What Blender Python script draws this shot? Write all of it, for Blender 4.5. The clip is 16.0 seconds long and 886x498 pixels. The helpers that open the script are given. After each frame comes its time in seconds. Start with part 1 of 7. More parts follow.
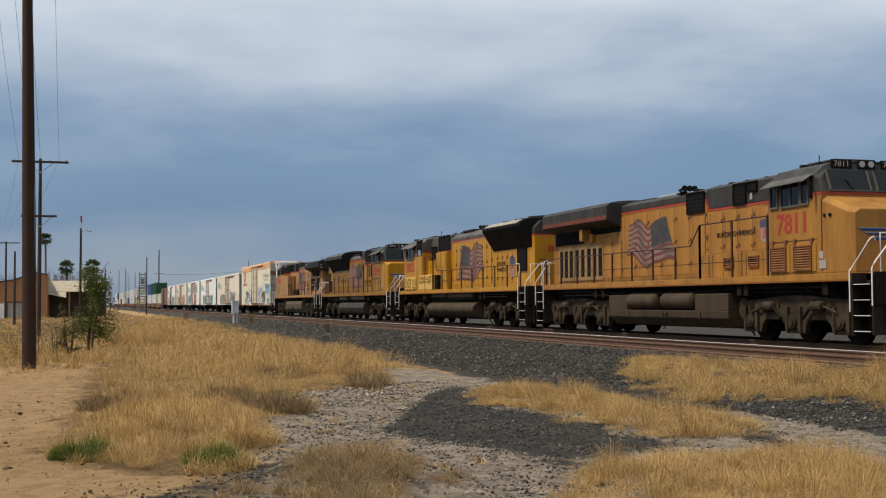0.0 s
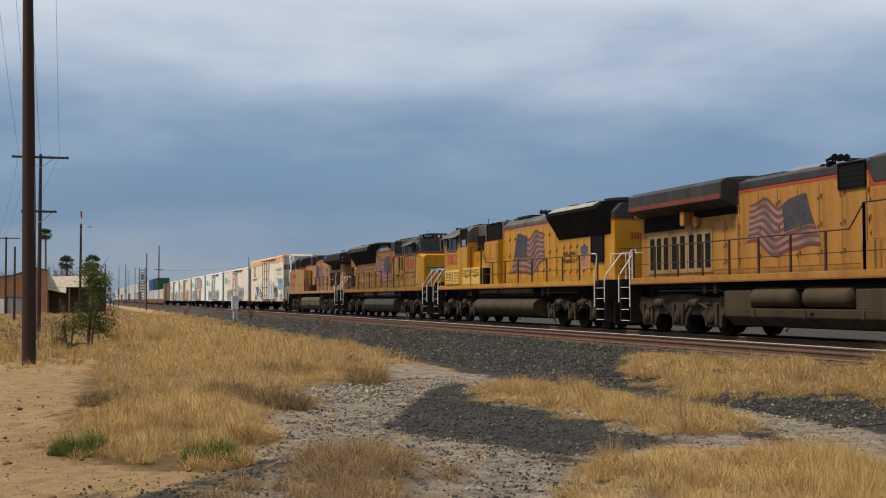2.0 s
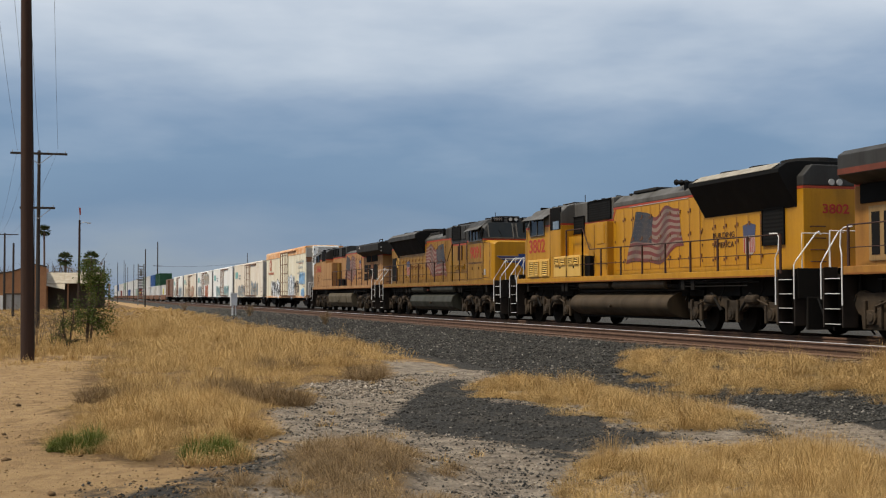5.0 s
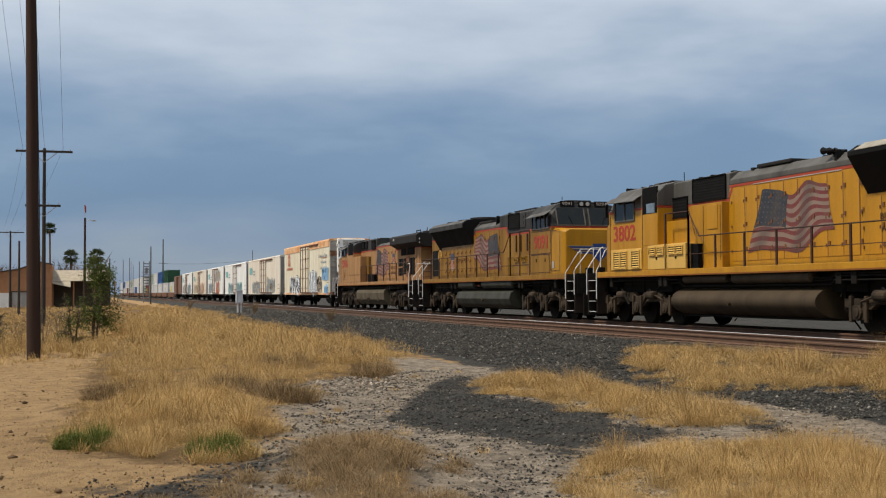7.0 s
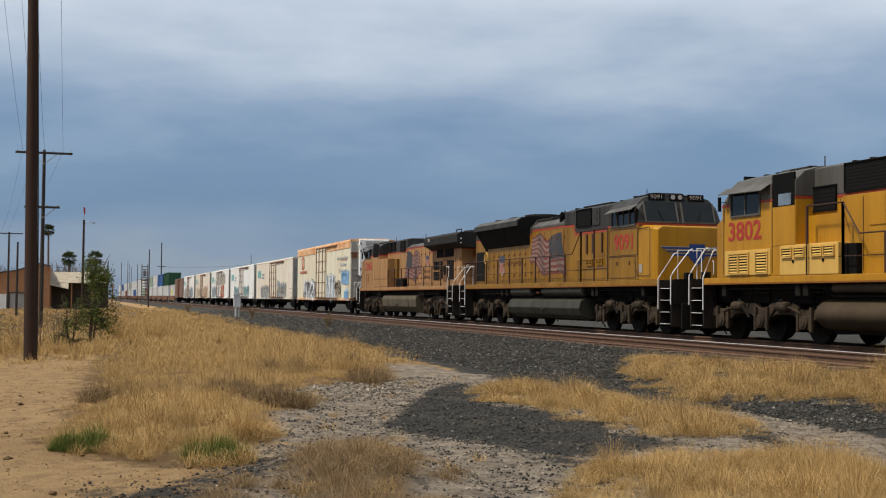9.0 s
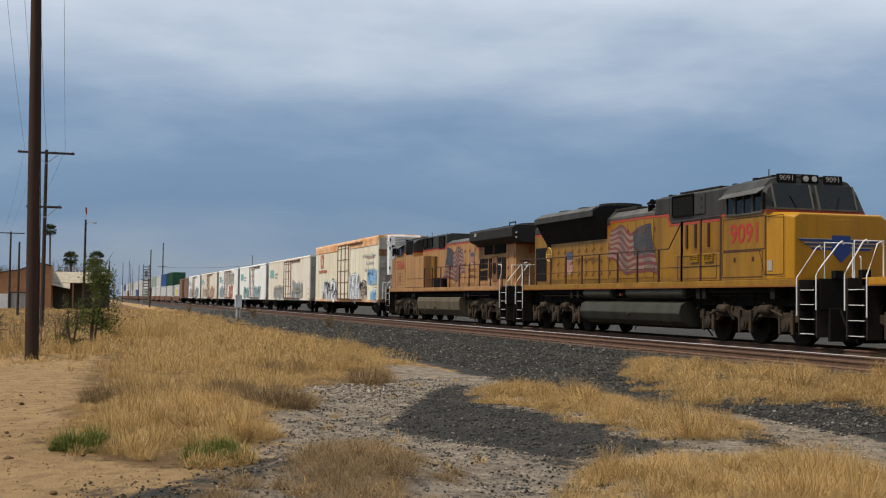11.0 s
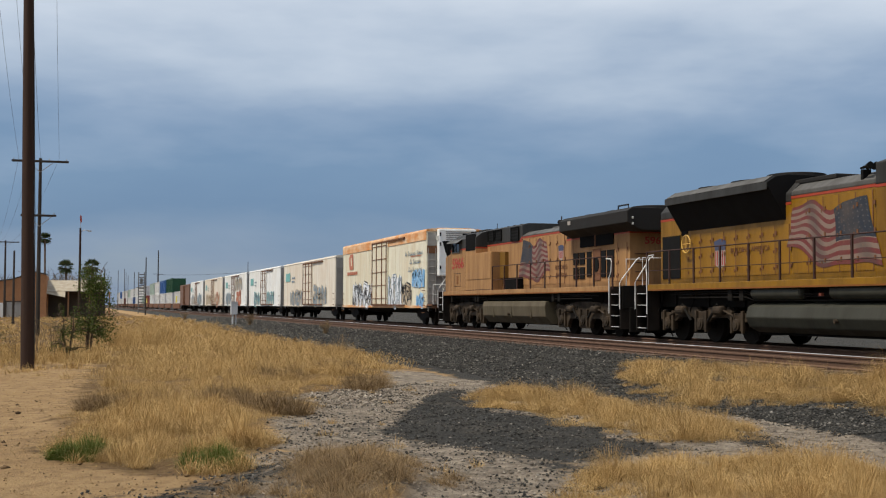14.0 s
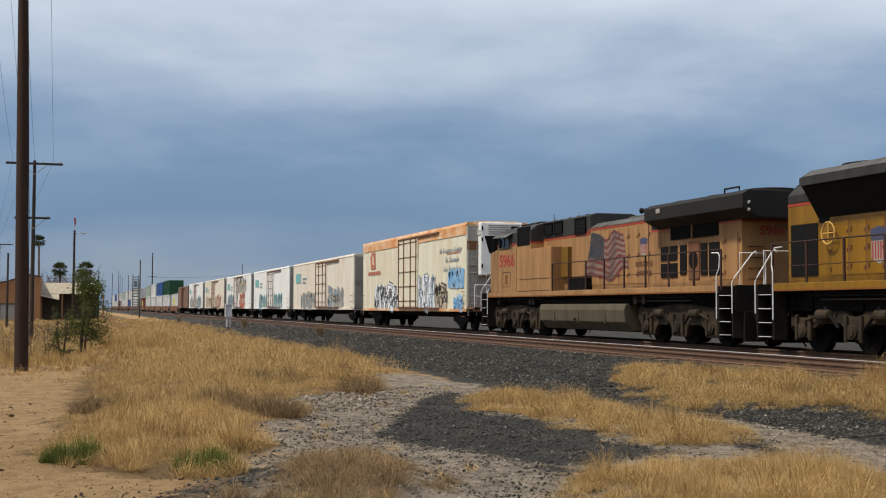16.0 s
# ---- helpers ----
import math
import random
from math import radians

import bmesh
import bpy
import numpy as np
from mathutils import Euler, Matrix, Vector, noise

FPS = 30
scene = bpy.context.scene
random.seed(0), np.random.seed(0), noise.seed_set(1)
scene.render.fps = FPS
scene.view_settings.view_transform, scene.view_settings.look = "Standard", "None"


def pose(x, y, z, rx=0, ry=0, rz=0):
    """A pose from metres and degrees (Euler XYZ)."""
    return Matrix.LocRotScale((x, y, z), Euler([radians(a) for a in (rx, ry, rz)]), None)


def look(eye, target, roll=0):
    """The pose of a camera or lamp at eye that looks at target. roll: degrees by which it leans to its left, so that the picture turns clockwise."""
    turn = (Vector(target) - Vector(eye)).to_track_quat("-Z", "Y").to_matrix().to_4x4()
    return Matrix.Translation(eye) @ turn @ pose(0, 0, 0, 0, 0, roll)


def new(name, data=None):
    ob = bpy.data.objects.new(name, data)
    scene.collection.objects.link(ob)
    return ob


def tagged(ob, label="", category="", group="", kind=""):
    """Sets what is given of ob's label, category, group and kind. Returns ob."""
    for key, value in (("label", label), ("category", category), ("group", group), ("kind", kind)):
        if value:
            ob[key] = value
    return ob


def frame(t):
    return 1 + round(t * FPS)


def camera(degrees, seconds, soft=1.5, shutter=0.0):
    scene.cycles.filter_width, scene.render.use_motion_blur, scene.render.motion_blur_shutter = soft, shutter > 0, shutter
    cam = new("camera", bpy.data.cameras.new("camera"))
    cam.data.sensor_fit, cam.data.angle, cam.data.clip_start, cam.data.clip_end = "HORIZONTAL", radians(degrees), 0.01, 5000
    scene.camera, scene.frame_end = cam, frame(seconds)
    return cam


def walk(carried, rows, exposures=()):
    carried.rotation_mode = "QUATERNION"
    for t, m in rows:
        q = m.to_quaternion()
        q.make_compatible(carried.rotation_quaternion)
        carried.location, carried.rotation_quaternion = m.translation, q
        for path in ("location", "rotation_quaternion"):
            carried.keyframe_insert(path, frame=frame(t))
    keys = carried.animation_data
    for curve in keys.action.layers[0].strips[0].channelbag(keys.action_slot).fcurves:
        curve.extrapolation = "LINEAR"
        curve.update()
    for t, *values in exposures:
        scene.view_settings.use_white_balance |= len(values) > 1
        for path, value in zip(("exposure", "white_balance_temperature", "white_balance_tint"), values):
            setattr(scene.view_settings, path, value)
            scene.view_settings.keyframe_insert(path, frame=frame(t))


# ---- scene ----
# ---- camera: hand-held on one spot, small turns only ----
EYE = Vector((0.0, 0.0, 1.75))
cam = camera(39.94, 16.0, soft=1.15)
# seconds, degrees right of the track's direction, degrees up, degrees of lean to the right
TURNS = [
    (0, 16.657, 2.532, 0.244),
    (0.5, 16.960, 2.498, 0.163),
    (1, 16.916, 2.425, 0.033),
    (1.5, 16.704, 2.366, -0.031),
    (2, 16.655, 2.370, 0.084),
    (2.5, 16.603, 2.338, 0.071),
    (3, 16.590, 2.240, 0.019),
    (3.5, 16.690, 2.256, -0.147),
    (4, 16.730, 2.251, -0.081),
    (6.5, 16.550, 2.052, 0.301),
    (7, 16.473, 2.033, 0.256),
    (7.5, 16.535, 2.070, 0.040),
    (8, 16.496, 2.176, -0.298),
    (8.5, 16.488, 2.262, -0.407),
    (9, 16.538, 2.354, -0.507),
    (11.5, 16.454, 2.442, -0.789),
    (12, 16.447, 2.442, -0.526),
    (12.5, 16.486, 2.510, -0.485),
    (13, 16.552, 2.485, -0.517),
    (13.5, 16.567, 2.547, -0.348),
    (14, 16.684, 2.645, -0.180),
    (14.5, 16.813, 2.700, -0.097),
    (15, 16.868, 2.758, -0.180),
    (15.5, 16.854, 2.758, -0.203),
    (16, 16.939, 2.787, -0.249),
]


def aim(yaw, up, lean):
    y, p = radians(yaw), radians(up)
    way = Vector((math.sin(y) * math.cos(p), math.cos(y) * math.cos(p), math.sin(p)))
    return look(EYE, EYE + 10 * way, -lean)


# the picture turns slightly cooler on the way
TINTS = [(0, -0.06, 6460, 10), (6.5, -0.06, 6420, 10), (9, -0.07, 6330, 10), (12, -0.08, 6270, 10), (16, -0.08, 6250, 10)]
walk(cam, [(t, aim(a, b, c)) for t, a, b, c in TURNS], TINTS)

# metres that the train has gone towards the viewer, by the second
RUN = [(0, 0.00), (0.5, 1.90), (1, 3.81), (1.5, 5.75), (2, 7.70), (2.5, 9.64), (3, 11.58), (3.5, 13.54), (4, 15.48), (6.5, 24.81), (7, 26.74), (7.5, 28.67), (8, 30.60), (8.5, 32.52), (9, 34.45), (11.5, 43.92), (12, 45.86), (12.5, 47.81), (13, 49.77), (13.5, 51.72), (14, 53.67), (14.5, 55.59), (15, 57.49), (15.5, 59.35), (16, 61.19)]

# ---- light: a high sheet of cloud, hazy sun from behind the viewer's left ----
scene.view_settings.exposure = 0.0
SUN_FROM = Vector((-0.50, -0.06, 0.86)).normalized()
sun = new("sun", bpy.data.lights.new("sun", "SUN"))
sun.data.energy, sun.data.angle, sun.data.color = 4.4, radians(6), (1.0, 0.91, 0.78)
sun.matrix_world = look(SUN_FROM * 50, (0, 0, 0))

world = bpy.data.worlds.new("world")
scene.world = world
world.use_nodes = True


def build_sky():
    t = world.node_tree
    n, l = t.nodes, t.links
    n.clear()

    def nd(kind, operation=""):
        x = n.new(kind)
        if operation:
            x.operation = operation
        return x

    out = nd("ShaderNodeOutputWorld")
    sky = nd("ShaderNodeTexSky")
    sky.sky_type, sky.sun_disc = "NISHITA", False
    sky.sun_elevation, sky.sun_rotation = math.asin(SUN_FROM.z), math.atan2(SUN_FROM.x, SUN_FROM.y)
    bg_sky = nd("ShaderNodeBackground")
    bg_sky.inputs[1].default_value = 0.02
    l.new(sky.outputs[0], bg_sky.inputs[0])
    co = nd("ShaderNodeTexCoord")
    sep = nd("ShaderNodeSeparateXYZ")
    l.new(co.outputs["Generated"], sep.inputs[0])
    # streaky deck of cloud: the higher, the paler
    mp = nd("ShaderNodeMapping")
    mp.inputs["Scale"].default_value = (2.4, 2.4, 8.0)
    mp.inputs["Rotation"].default_value = (0.0, 0.16, 0.0)
    l.new(co.outputs["Generated"], mp.inputs[0])
    big = nd("ShaderNodeTexNoise")
    big.inputs["Scale"].default_value, big.inputs["Detail"].default_value, big.inputs["Roughness"].default_value = 1.6, 5, 0.5
    l.new(mp.outputs[0], big.inputs["Vector"])
    mp2 = nd("ShaderNodeMapping")
    mp2.inputs["Scale"].default_value = (5, 5, 34)
    l.new(co.outputs["Generated"], mp2.inputs[0])
    fine = nd("ShaderNodeTexNoise")
    fine.inputs["Scale"].default_value, fine.inputs["Detail"].default_value = 1.3, 6
    l.new(mp2.outputs[0], fine.inputs["Vector"])
    # height + noise -> colour
    a1 = nd("ShaderNodeMath", operation="MULTIPLY_ADD")
    l.new(big.outputs[0], a1.inputs[0])
    a1.inputs[1].default_value = 0.18
    l.new(sep.outputs[2], a1.inputs[2])
    a2 = nd("ShaderNodeMath", operation="MULTIPLY_ADD")
    l.new(fine.outputs[0], a2.inputs[0])
    a2.inputs[1].default_value = 0.02
    l.new(a1.outputs[0], a2.inputs[2])
    a3 = nd("ShaderNodeMath", operation="SUBTRACT")
    l.new(a2.outputs[0], a3.inputs[0])
    a3.inputs[1].default_value = 0.096
    ramp = nd("ShaderNodeValToRGB")
    e = ramp.color_ramp.elements
    stops = [(0.0, (0.27, 0.33, 0.40)), (0.03, (0.20, 0.275, 0.40)), (0.075, (0.125, 0.215, 0.36)), (0.125, (0.155, 0.25, 0.39)), (0.160, (0.27, 0.355, 0.48)), (0.192, (0.45, 0.52, 0.61)), (0.25, (0.73, 0.77, 0.81)), (1.0, (0.45, 0.48, 0.53))]
    for i, (p, c) in enumerate(stops):
        x = e[i] if i < 2 else e.new(p)
        x.position, x.color = p, (*c, 1)
    l.new(a3.outputs[0], ramp.inputs[0])
    bg = nd("ShaderNodeBackground")
    l.new(ramp.outputs[0], bg.inputs[0])
    bg.inputs[1].default_value = 0.92
    add = nd("ShaderNodeAddShader")
    l.new(bg.outputs[0], add.inputs[0])
    l.new(bg_sky.outputs[0], add.inputs[1])
    l.new(add.outputs[0], out.inputs[0])


build_sky()

# ---- materials ----
def nodes_of(name):
    m = bpy.data.materials.new(name)
    m.use_nodes = True
    t = m.node_tree
    return m, t, t.nodes["Principled BSDF"]


def link_noise(t, scale, detail=4, coord="Object", stretch=None, rough=0.55):
    co = t.nodes.new("ShaderNodeTexCoord")
    x = t.nodes.new("ShaderNodeTexNoise")
    x.inputs["Scale"].default_value, x.inputs["Detail"].default_value, x.inputs["Roughness"].default_value = scale, detail, rough
    src = co.outputs[coord]
    if stretch:
        mp = t.nodes.new("ShaderNodeMapping")
        mp.inputs["Scale"].default_value = stretch
        t.links.new(src, mp.inputs[0])
        src = mp.outputs[0]
    t.links.new(src, x.inputs["Vector"])
    return x


def mix(t, fac, a, b, mode="MIX"):
    x = t.nodes.new("ShaderNodeMix")
    x.data_type, x.blend_type = "RGBA", mode
    for sock, v in ((x.inputs[0], fac), (x.inputs[6], a), (x.inputs[7], b)):
        if isinstance(v, bpy.types.NodeSocket):
            t.links.new(v, sock)
        elif isinstance(v, (int, float)):
            sock.default_value = v
        else:
            sock.default_value = (*v, 1)
    return x.outputs[2]


def ramp_of(t, src, lo, hi, a=0.0, b=1.0):
    x = t.nodes.new("ShaderNodeMapRange")
    t.links.new(src, x.inputs[0])
    for i, v in enumerate((lo, hi, a, b)):
        x.inputs[i + 1].default_value = v
    return x.outputs[0]


def bump(t, p, src, strength=0.3, dist=0.02):
    b = t.nodes.new("ShaderNodeBump")
    b.inputs["Strength"].default_value, b.inputs["Distance"].default_value = strength, dist
    t.links.new(src, b.inputs["Height"])
    t.links.new(b.outputs[0], p.inputs["Normal"])


def surface(name, base, dirt, amount=0.5, rough=0.6, metal=0.0, scale=1.2, streak=(1, 1, 1), fine=14.0, relief=0.15, spec=0.3, stain=None):
    """Paint, metal, wood or stone: base colour, larger dirt or fading, fine grain and relief."""
    m, t, p = nodes_of(name)
    n1 = link_noise(t, scale, 5, stretch=streak)
    n2 = link_noise(t, fine, 4)
    f1 = ramp_of(t, n1.outputs[0], 0.38, 0.72, 0, amount)
    c = mix(t, f1, base, dirt)
    f2 = ramp_of(t, n2.outputs[0], 0.35, 0.75, 0, 0.14 * amount + 0.04)
    c = mix(t, f2, c, tuple(0.55 * v for v in dirt))
    if streak[2] < 0.5:
        n3 = link_noise(t, 5.0, 5, stretch=(1, 1, 0.05), rough=0.7)
        c = mix(t, ramp_of(t, n3.outputs[0], 0.54, 0.74, 0, 0.5 * amount), c, stain or tuple(0.4 * v for v in dirt))
    t.links.new(c, p.inputs["Base Color"])
    p.inputs["Roughness"].default_value, p.inputs["Metallic"].default_value = rough, metal
    p.inputs["Specular IOR Level"].default_value = spec
    t.links.new(ramp_of(t, n1.outputs[0], 0.3, 0.8, max(rough - 0.1, 0.05), min(rough + 0.2, 1)), p.inputs["Roughness"])
    if relief:
        bump(t, p, n2.outputs[0], relief, 0.01)
    return m


def glass_dark(name, tint=(0.007, 0.010, 0.011)):
    m, t, p = nodes_of(name)
    n = link_noise(t, 3, 3)
    t.links.new(mix(t, ramp_of(t, n.outputs[0], 0.4, 0.8, 0, 0.5), tint, (0.018, 0.018, 0.016)), p.inputs["Base Color"])
    p.inputs["Roughness"].default_value = 0.12
    p.inputs["Specular IOR Level"].default_value = 0.28
    return m


V = (1, 1, 0.18)   # rain streaks run down
M = {
    "yellow": surface("yellow_paint", (0.44, 0.212, 0.008), (0.25, 0.115, 0.010), 0.6, 0.42, scale=1.6, streak=V),
    # hood and cab of 9091: yellow darkened for both grime and shade
    "yellow_dim": surface("grimy_shaded_yellow_paint", (0.27, 0.132, 0.004), (0.12, 0.058, 0.006), 0.75, 0.4, scale=1.6, streak=V),
    "yellow_faded": surface("sun_faded_yellow_paint", (0.36, 0.168, 0.029), (0.17, 0.075, 0.018), 0.8, 0.6, scale=1.6, streak=V),
    "yellow_peach": surface("bleached_peach_paint", (0.38, 0.205, 0.078), (0.18, 0.095, 0.042), 0.8, 0.65, scale=1.6, streak=V),
    # the same engine's yellow, lighter because the light on the nose is painted in
    "yellow_nose": surface("lit_nose_paint", (0.42, 0.205, 0.007), (0.25, 0.115, 0.009), 0.6, 0.35, scale=1.6, streak=V),
    "faded_edge": surface("sun_bleached_grey", (0.34, 0.31, 0.25), (0.16, 0.14, 0.11), 0.7, 0.8, scale=2.5),
    "yellow_clean": surface("cleaner_yellow_panels", (0.60, 0.37, 0.085), (0.42, 0.24, 0.06), 0.4, 0.5, scale=1.6, streak=V),
    "grey": surface("harbour_grey_paint", (0.036, 0.035, 0.032), (0.012, 0.011, 0.010), 0.6, 0.6, scale=1.4, streak=V),
    "grey_light": surface("light_grey_paint", (0.095, 0.090, 0.080), (0.032, 0.029, 0.025), 0.6, 0.6, scale=1.4, streak=V),
    "roof_dark": surface("sooty_roof", (0.011, 0.010, 0.009), (0.03, 0.026, 0.022), 0.5, 0.8),
    "black": surface("black_grille", (0.007, 0.007, 0.007), (0.014, 0.013, 0.012), 0.4, 0.8, spec=0.12),
    "cream": surface("bleached_cream_paint", (0.30, 0.195, 0.080), (0.15, 0.09, 0.038), 0.7, 0.65, scale=1.6, streak=V),
    # darkened yellow: the shade on one locker door is in the colour
    "yellow_shade": surface("shaded_yellow_paint", (0.20, 0.10, 0.012), (0.10, 0.05, 0.01), 0.7, 0.6, scale=1.6, streak=V),
    "step_brown": surface("dark_brown_step_paint", (0.022, 0.014, 0.009), (0.010, 0.008, 0.006), 0.7, 0.8),
    "red_dull": surface("faded_red_paint", (0.15, 0.035, 0.018), (0.07, 0.03, 0.018), 0.6, 0.6, scale=2.5),
    "louvre_rust": surface("rust_brown_louvres", (0.22, 0.085, 0.022), (0.12, 0.05, 0.018), 0.6, 0.7, scale=3),
    "red": surface("red_stripe_paint", (0.33, 0.043, 0.018), (0.20, 0.06, 0.03), 0.4, 0.5),
    "reflective": surface("orange_reflector", (0.22, 0.075, 0.012), (0.14, 0.055, 0.012), 0.6, 0.6),
    "red_number": surface("red_number_paint", (0.36, 0.03, 0.02), (0.2, 0.04, 0.03), 0.4, 0.5, fine=30),
    "frame": surface("grimy_underframe", (0.008, 0.007, 0.006), (0.018, 0.014, 0.010), 0.6, 0.9, scale=2.5, spec=0.15),
    "truck": surface("dusty_bogie_steel", (0.052, 0.034, 0.018), (0.011, 0.008, 0.005), 0.9, 0.85, scale=2.2),
    "tank": surface("dusty_fuel_tank", (0.058, 0.038, 0.018), (0.024, 0.016, 0.008), 0.7, 0.7, scale=1.5, streak=V),
    "tank_grey": surface("grey_fuel_tank", (0.044, 0.042, 0.029), (0.018, 0.017, 0.011), 0.6, 0.6, scale=1.5, streak=V),
    "tank_tan": surface("pale_dusty_fuel_tank", (0.105, 0.084, 0.050), (0.05, 0.038, 0.023), 0.6, 0.7, scale=1.5, streak=V),
    "wheel": surface("wheel_steel", (0.010, 0.008, 0.006), (0.024, 0.018, 0.012), 0.6, 0.8, spec=0.15),
    "rail_white": surface("white_handrail_paint", (0.72, 0.71, 0.68), (0.45, 0.42, 0.36), 0.4, 0.5),
    "rail_dark": surface("dark_stanchion_paint", (0.050, 0.020, 0.014), (0.03, 0.02, 0.015), 0.5, 0.6),
    "rail_yellow": surface("yellow_handrail_paint", (0.40, 0.22, 0.03), (0.2, 0.11, 0.03), 0.5, 0.6),
    "glass": glass_dark("cab_glass"),
    # pale blue base colour stands for sky seen in the pane
    "pale_glass": glass_dark("sky_coloured_glass", (0.17, 0.22, 0.27)),
    # near black for slats and boxes; also paints the shade of gaps and recesses
    "gap": surface("black_gap_and_shade", (0.006, 0.006, 0.006), (0.008, 0.008, 0.008), 0.4, 0.9, relief=0, spec=0.08),
    "lens": surface("lamp_lens", (0.40, 0.40, 0.38), (0.3, 0.3, 0.28), 0.2, 0.15, relief=0),
    "navy": surface("navy_emblem_paint", (0.018, 0.05, 0.20), (0.03, 0.05, 0.12), 0.4, 0.5),
    "white_paint": surface("white_emblem_paint", (0.36, 0.33, 0.30), (0.24, 0.20, 0.16), 0.5, 0.6),
    "navy_dull": surface("faded_navy_paint", (0.05, 0.065, 0.13), (0.08, 0.07, 0.07), 0.5, 0.6),
    "reefer_white": surface("white_car_paint", (0.84, 0.85, 0.82), (0.60, 0.54, 0.44), 0.5, 0.5, scale=1.1, streak=V, fine=9, stain=(0.33, 0.24, 0.15)),
    "reefer_cream": surface("yellowed_car_paint", (0.74, 0.71, 0.56), (0.56, 0.44, 0.27), 0.65, 0.55, scale=1.1, streak=V, fine=9, stain=(0.36, 0.15, 0.05)),
    "reefer_warm": surface("cream_car_paint", (0.76, 0.71, 0.60), (0.56, 0.43, 0.30), 0.6, 0.55, scale=1.1, streak=V, fine=9, stain=(0.34, 0.16, 0.07)),
    "reefer_orange": surface("peeling_orange_paint", (0.60, 0.24, 0.06), (0.76, 0.58, 0.38), 1.0, 0.6, scale=2.4, streak=(1, 0.5, 1)),
    "car_grey": surface("grey_car_end", (0.33, 0.32, 0.30), (0.2, 0.18, 0.15), 0.6, 0.6, streak=V),
    "car_brown": surface("brown_boxcar_paint", (0.20, 0.115, 0.08), (0.12, 0.08, 0.06), 0.6, 0.7, streak=V),
    "rust": surface("rusty_steel", (0.17, 0.075, 0.035), (0.10, 0.05, 0.028), 0.6, 0.85, scale=3),
    "green_box": surface("green_container", (0.025, 0.10, 0.045), (0.03, 0.06, 0.035), 0.5, 0.5),
    "blue_box": surface("blue_container", (0.05, 0.14, 0.36), (0.07, 0.12, 0.24), 0.5, 0.5),
    "white_box": surface("white_container", (0.72, 0.72, 0.70), (0.5, 0.48, 0.43), 0.5, 0.5),
    "teal_box": surface("pale_green_container", (0.42, 0.50, 0.42), (0.3, 0.34, 0.28), 0.5, 0.5),
    "box_red": surface("dull_red_container", (0.22, 0.045, 0.03), (0.15, 0.05, 0.04), 0.5, 0.5),
    "box_yellow": surface("yellow_label", (0.62, 0.55, 0.05), (0.45, 0.38, 0.06), 0.4, 0.5),
    "spray_black": surface("black_spray_paint", (0.03, 0.03, 0.035), (0.09, 0.09, 0.09), 0.5, 0.55),
    "spray_haze": surface("thin_spray_haze", (0.50, 0.47, 0.40), (0.34, 0.31, 0.27), 0.7, 0.6, scale=3),
    "spray_white": surface("white_spray_paint", (0.78, 0.80, 0.82), (0.6, 0.62, 0.66), 0.4, 0.55),
    "spray_blue": surface("blue_spray_paint", (0.16, 0.36, 0.62), (0.36, 0.50, 0.62), 0.6, 0.55),
    "spray_cyan": surface("pale_blue_spray_paint", (0.22, 0.46, 0.72), (0.42, 0.56, 0.68), 0.6, 0.55),
    "spray_slate": surface("slate_spray_paint", (0.20, 0.26, 0.30), (0.32, 0.36, 0.38), 0.6, 0.55),
    "spray_red": surface("rust_red_spray_paint", (0.42, 0.12, 0.06), (0.5, 0.25, 0.16), 0.6, 0.55),
    "spray_tan": surface("tan_spray_paint", (0.42, 0.33, 0.22), (0.5, 0.42, 0.32), 0.6, 0.55),
    "spray_teal": surface("teal_spray_paint", (0.14, 0.38, 0.36), (0.3, 0.5, 0.48), 0.6, 0.55),
    "pole": surface("creosoted_pole_wood", (0.030, 0.015, 0.010), (0.06, 0.034, 0.022), 0.6, 0.9, scale=3, streak=(6, 6, 0.3), relief=0.5),
    "pole_grey": surface("weathered_pole_wood", (0.05, 0.04, 0.032), (0.025, 0.02, 0.016), 0.6, 0.9, scale=3, streak=(6, 6, 0.3), relief=0.5),
    "wire": surface("cable", (0.03, 0.03, 0.03), (0.05, 0.05, 0.05), 0.3, 0.6, relief=0),
    "tie": surface("old_tie_wood", (0.092, 0.056, 0.036), (0.14, 0.090, 0.06), 0.7, 0.95, scale=4, streak=(0.5, 5, 5), relief=0.4),
    "rail_rust": surface("rail_rust", (0.112, 0.062, 0.038), (0.07, 0.040, 0.027), 0.6, 0.85, scale=3),
    "brick": surface("brown_brick_wall", (0.36, 0.18, 0.085), (0.24, 0.12, 0.06), 0.6, 0.9, scale=1.5, fine=6),
    "plaster": surface("white_plaster_wall", (0.72, 0.72, 0.70), (0.55, 0.53, 0.48), 0.5, 0.8),
    "tin": surface("pale_tin_roof", (0.40, 0.35, 0.26), (0.24, 0.18, 0.12), 0.7, 0.6, scale=1.5),
    # dark trim; on the shed wall the colour holds the porch's shade
    "shadow_wood": surface("dark_trim_and_porch_shade", (0.06, 0.045, 0.035), (0.09, 0.07, 0.05), 0.5, 0.9),
    "bark": surface("bush_bark", (0.09, 0.06, 0.04), (0.05, 0.035, 0.025), 0.6, 0.95, scale=6, relief=0.5),
    "palm_bark": surface("palm_bark", (0.14, 0.10, 0.075), (0.08, 0.06, 0.045), 0.6, 0.95, scale=3, streak=(1, 1, 6), relief=0.6),
    "metal_box": surface("light_grey_steel_box", (0.60, 0.61, 0.62), (0.42, 0.42, 0.40), 0.5, 0.45),
    "mast_steel": surface("dull_mast_steel", (0.16, 0.16, 0.155), (0.08, 0.08, 0.075), 0.5, 0.6),
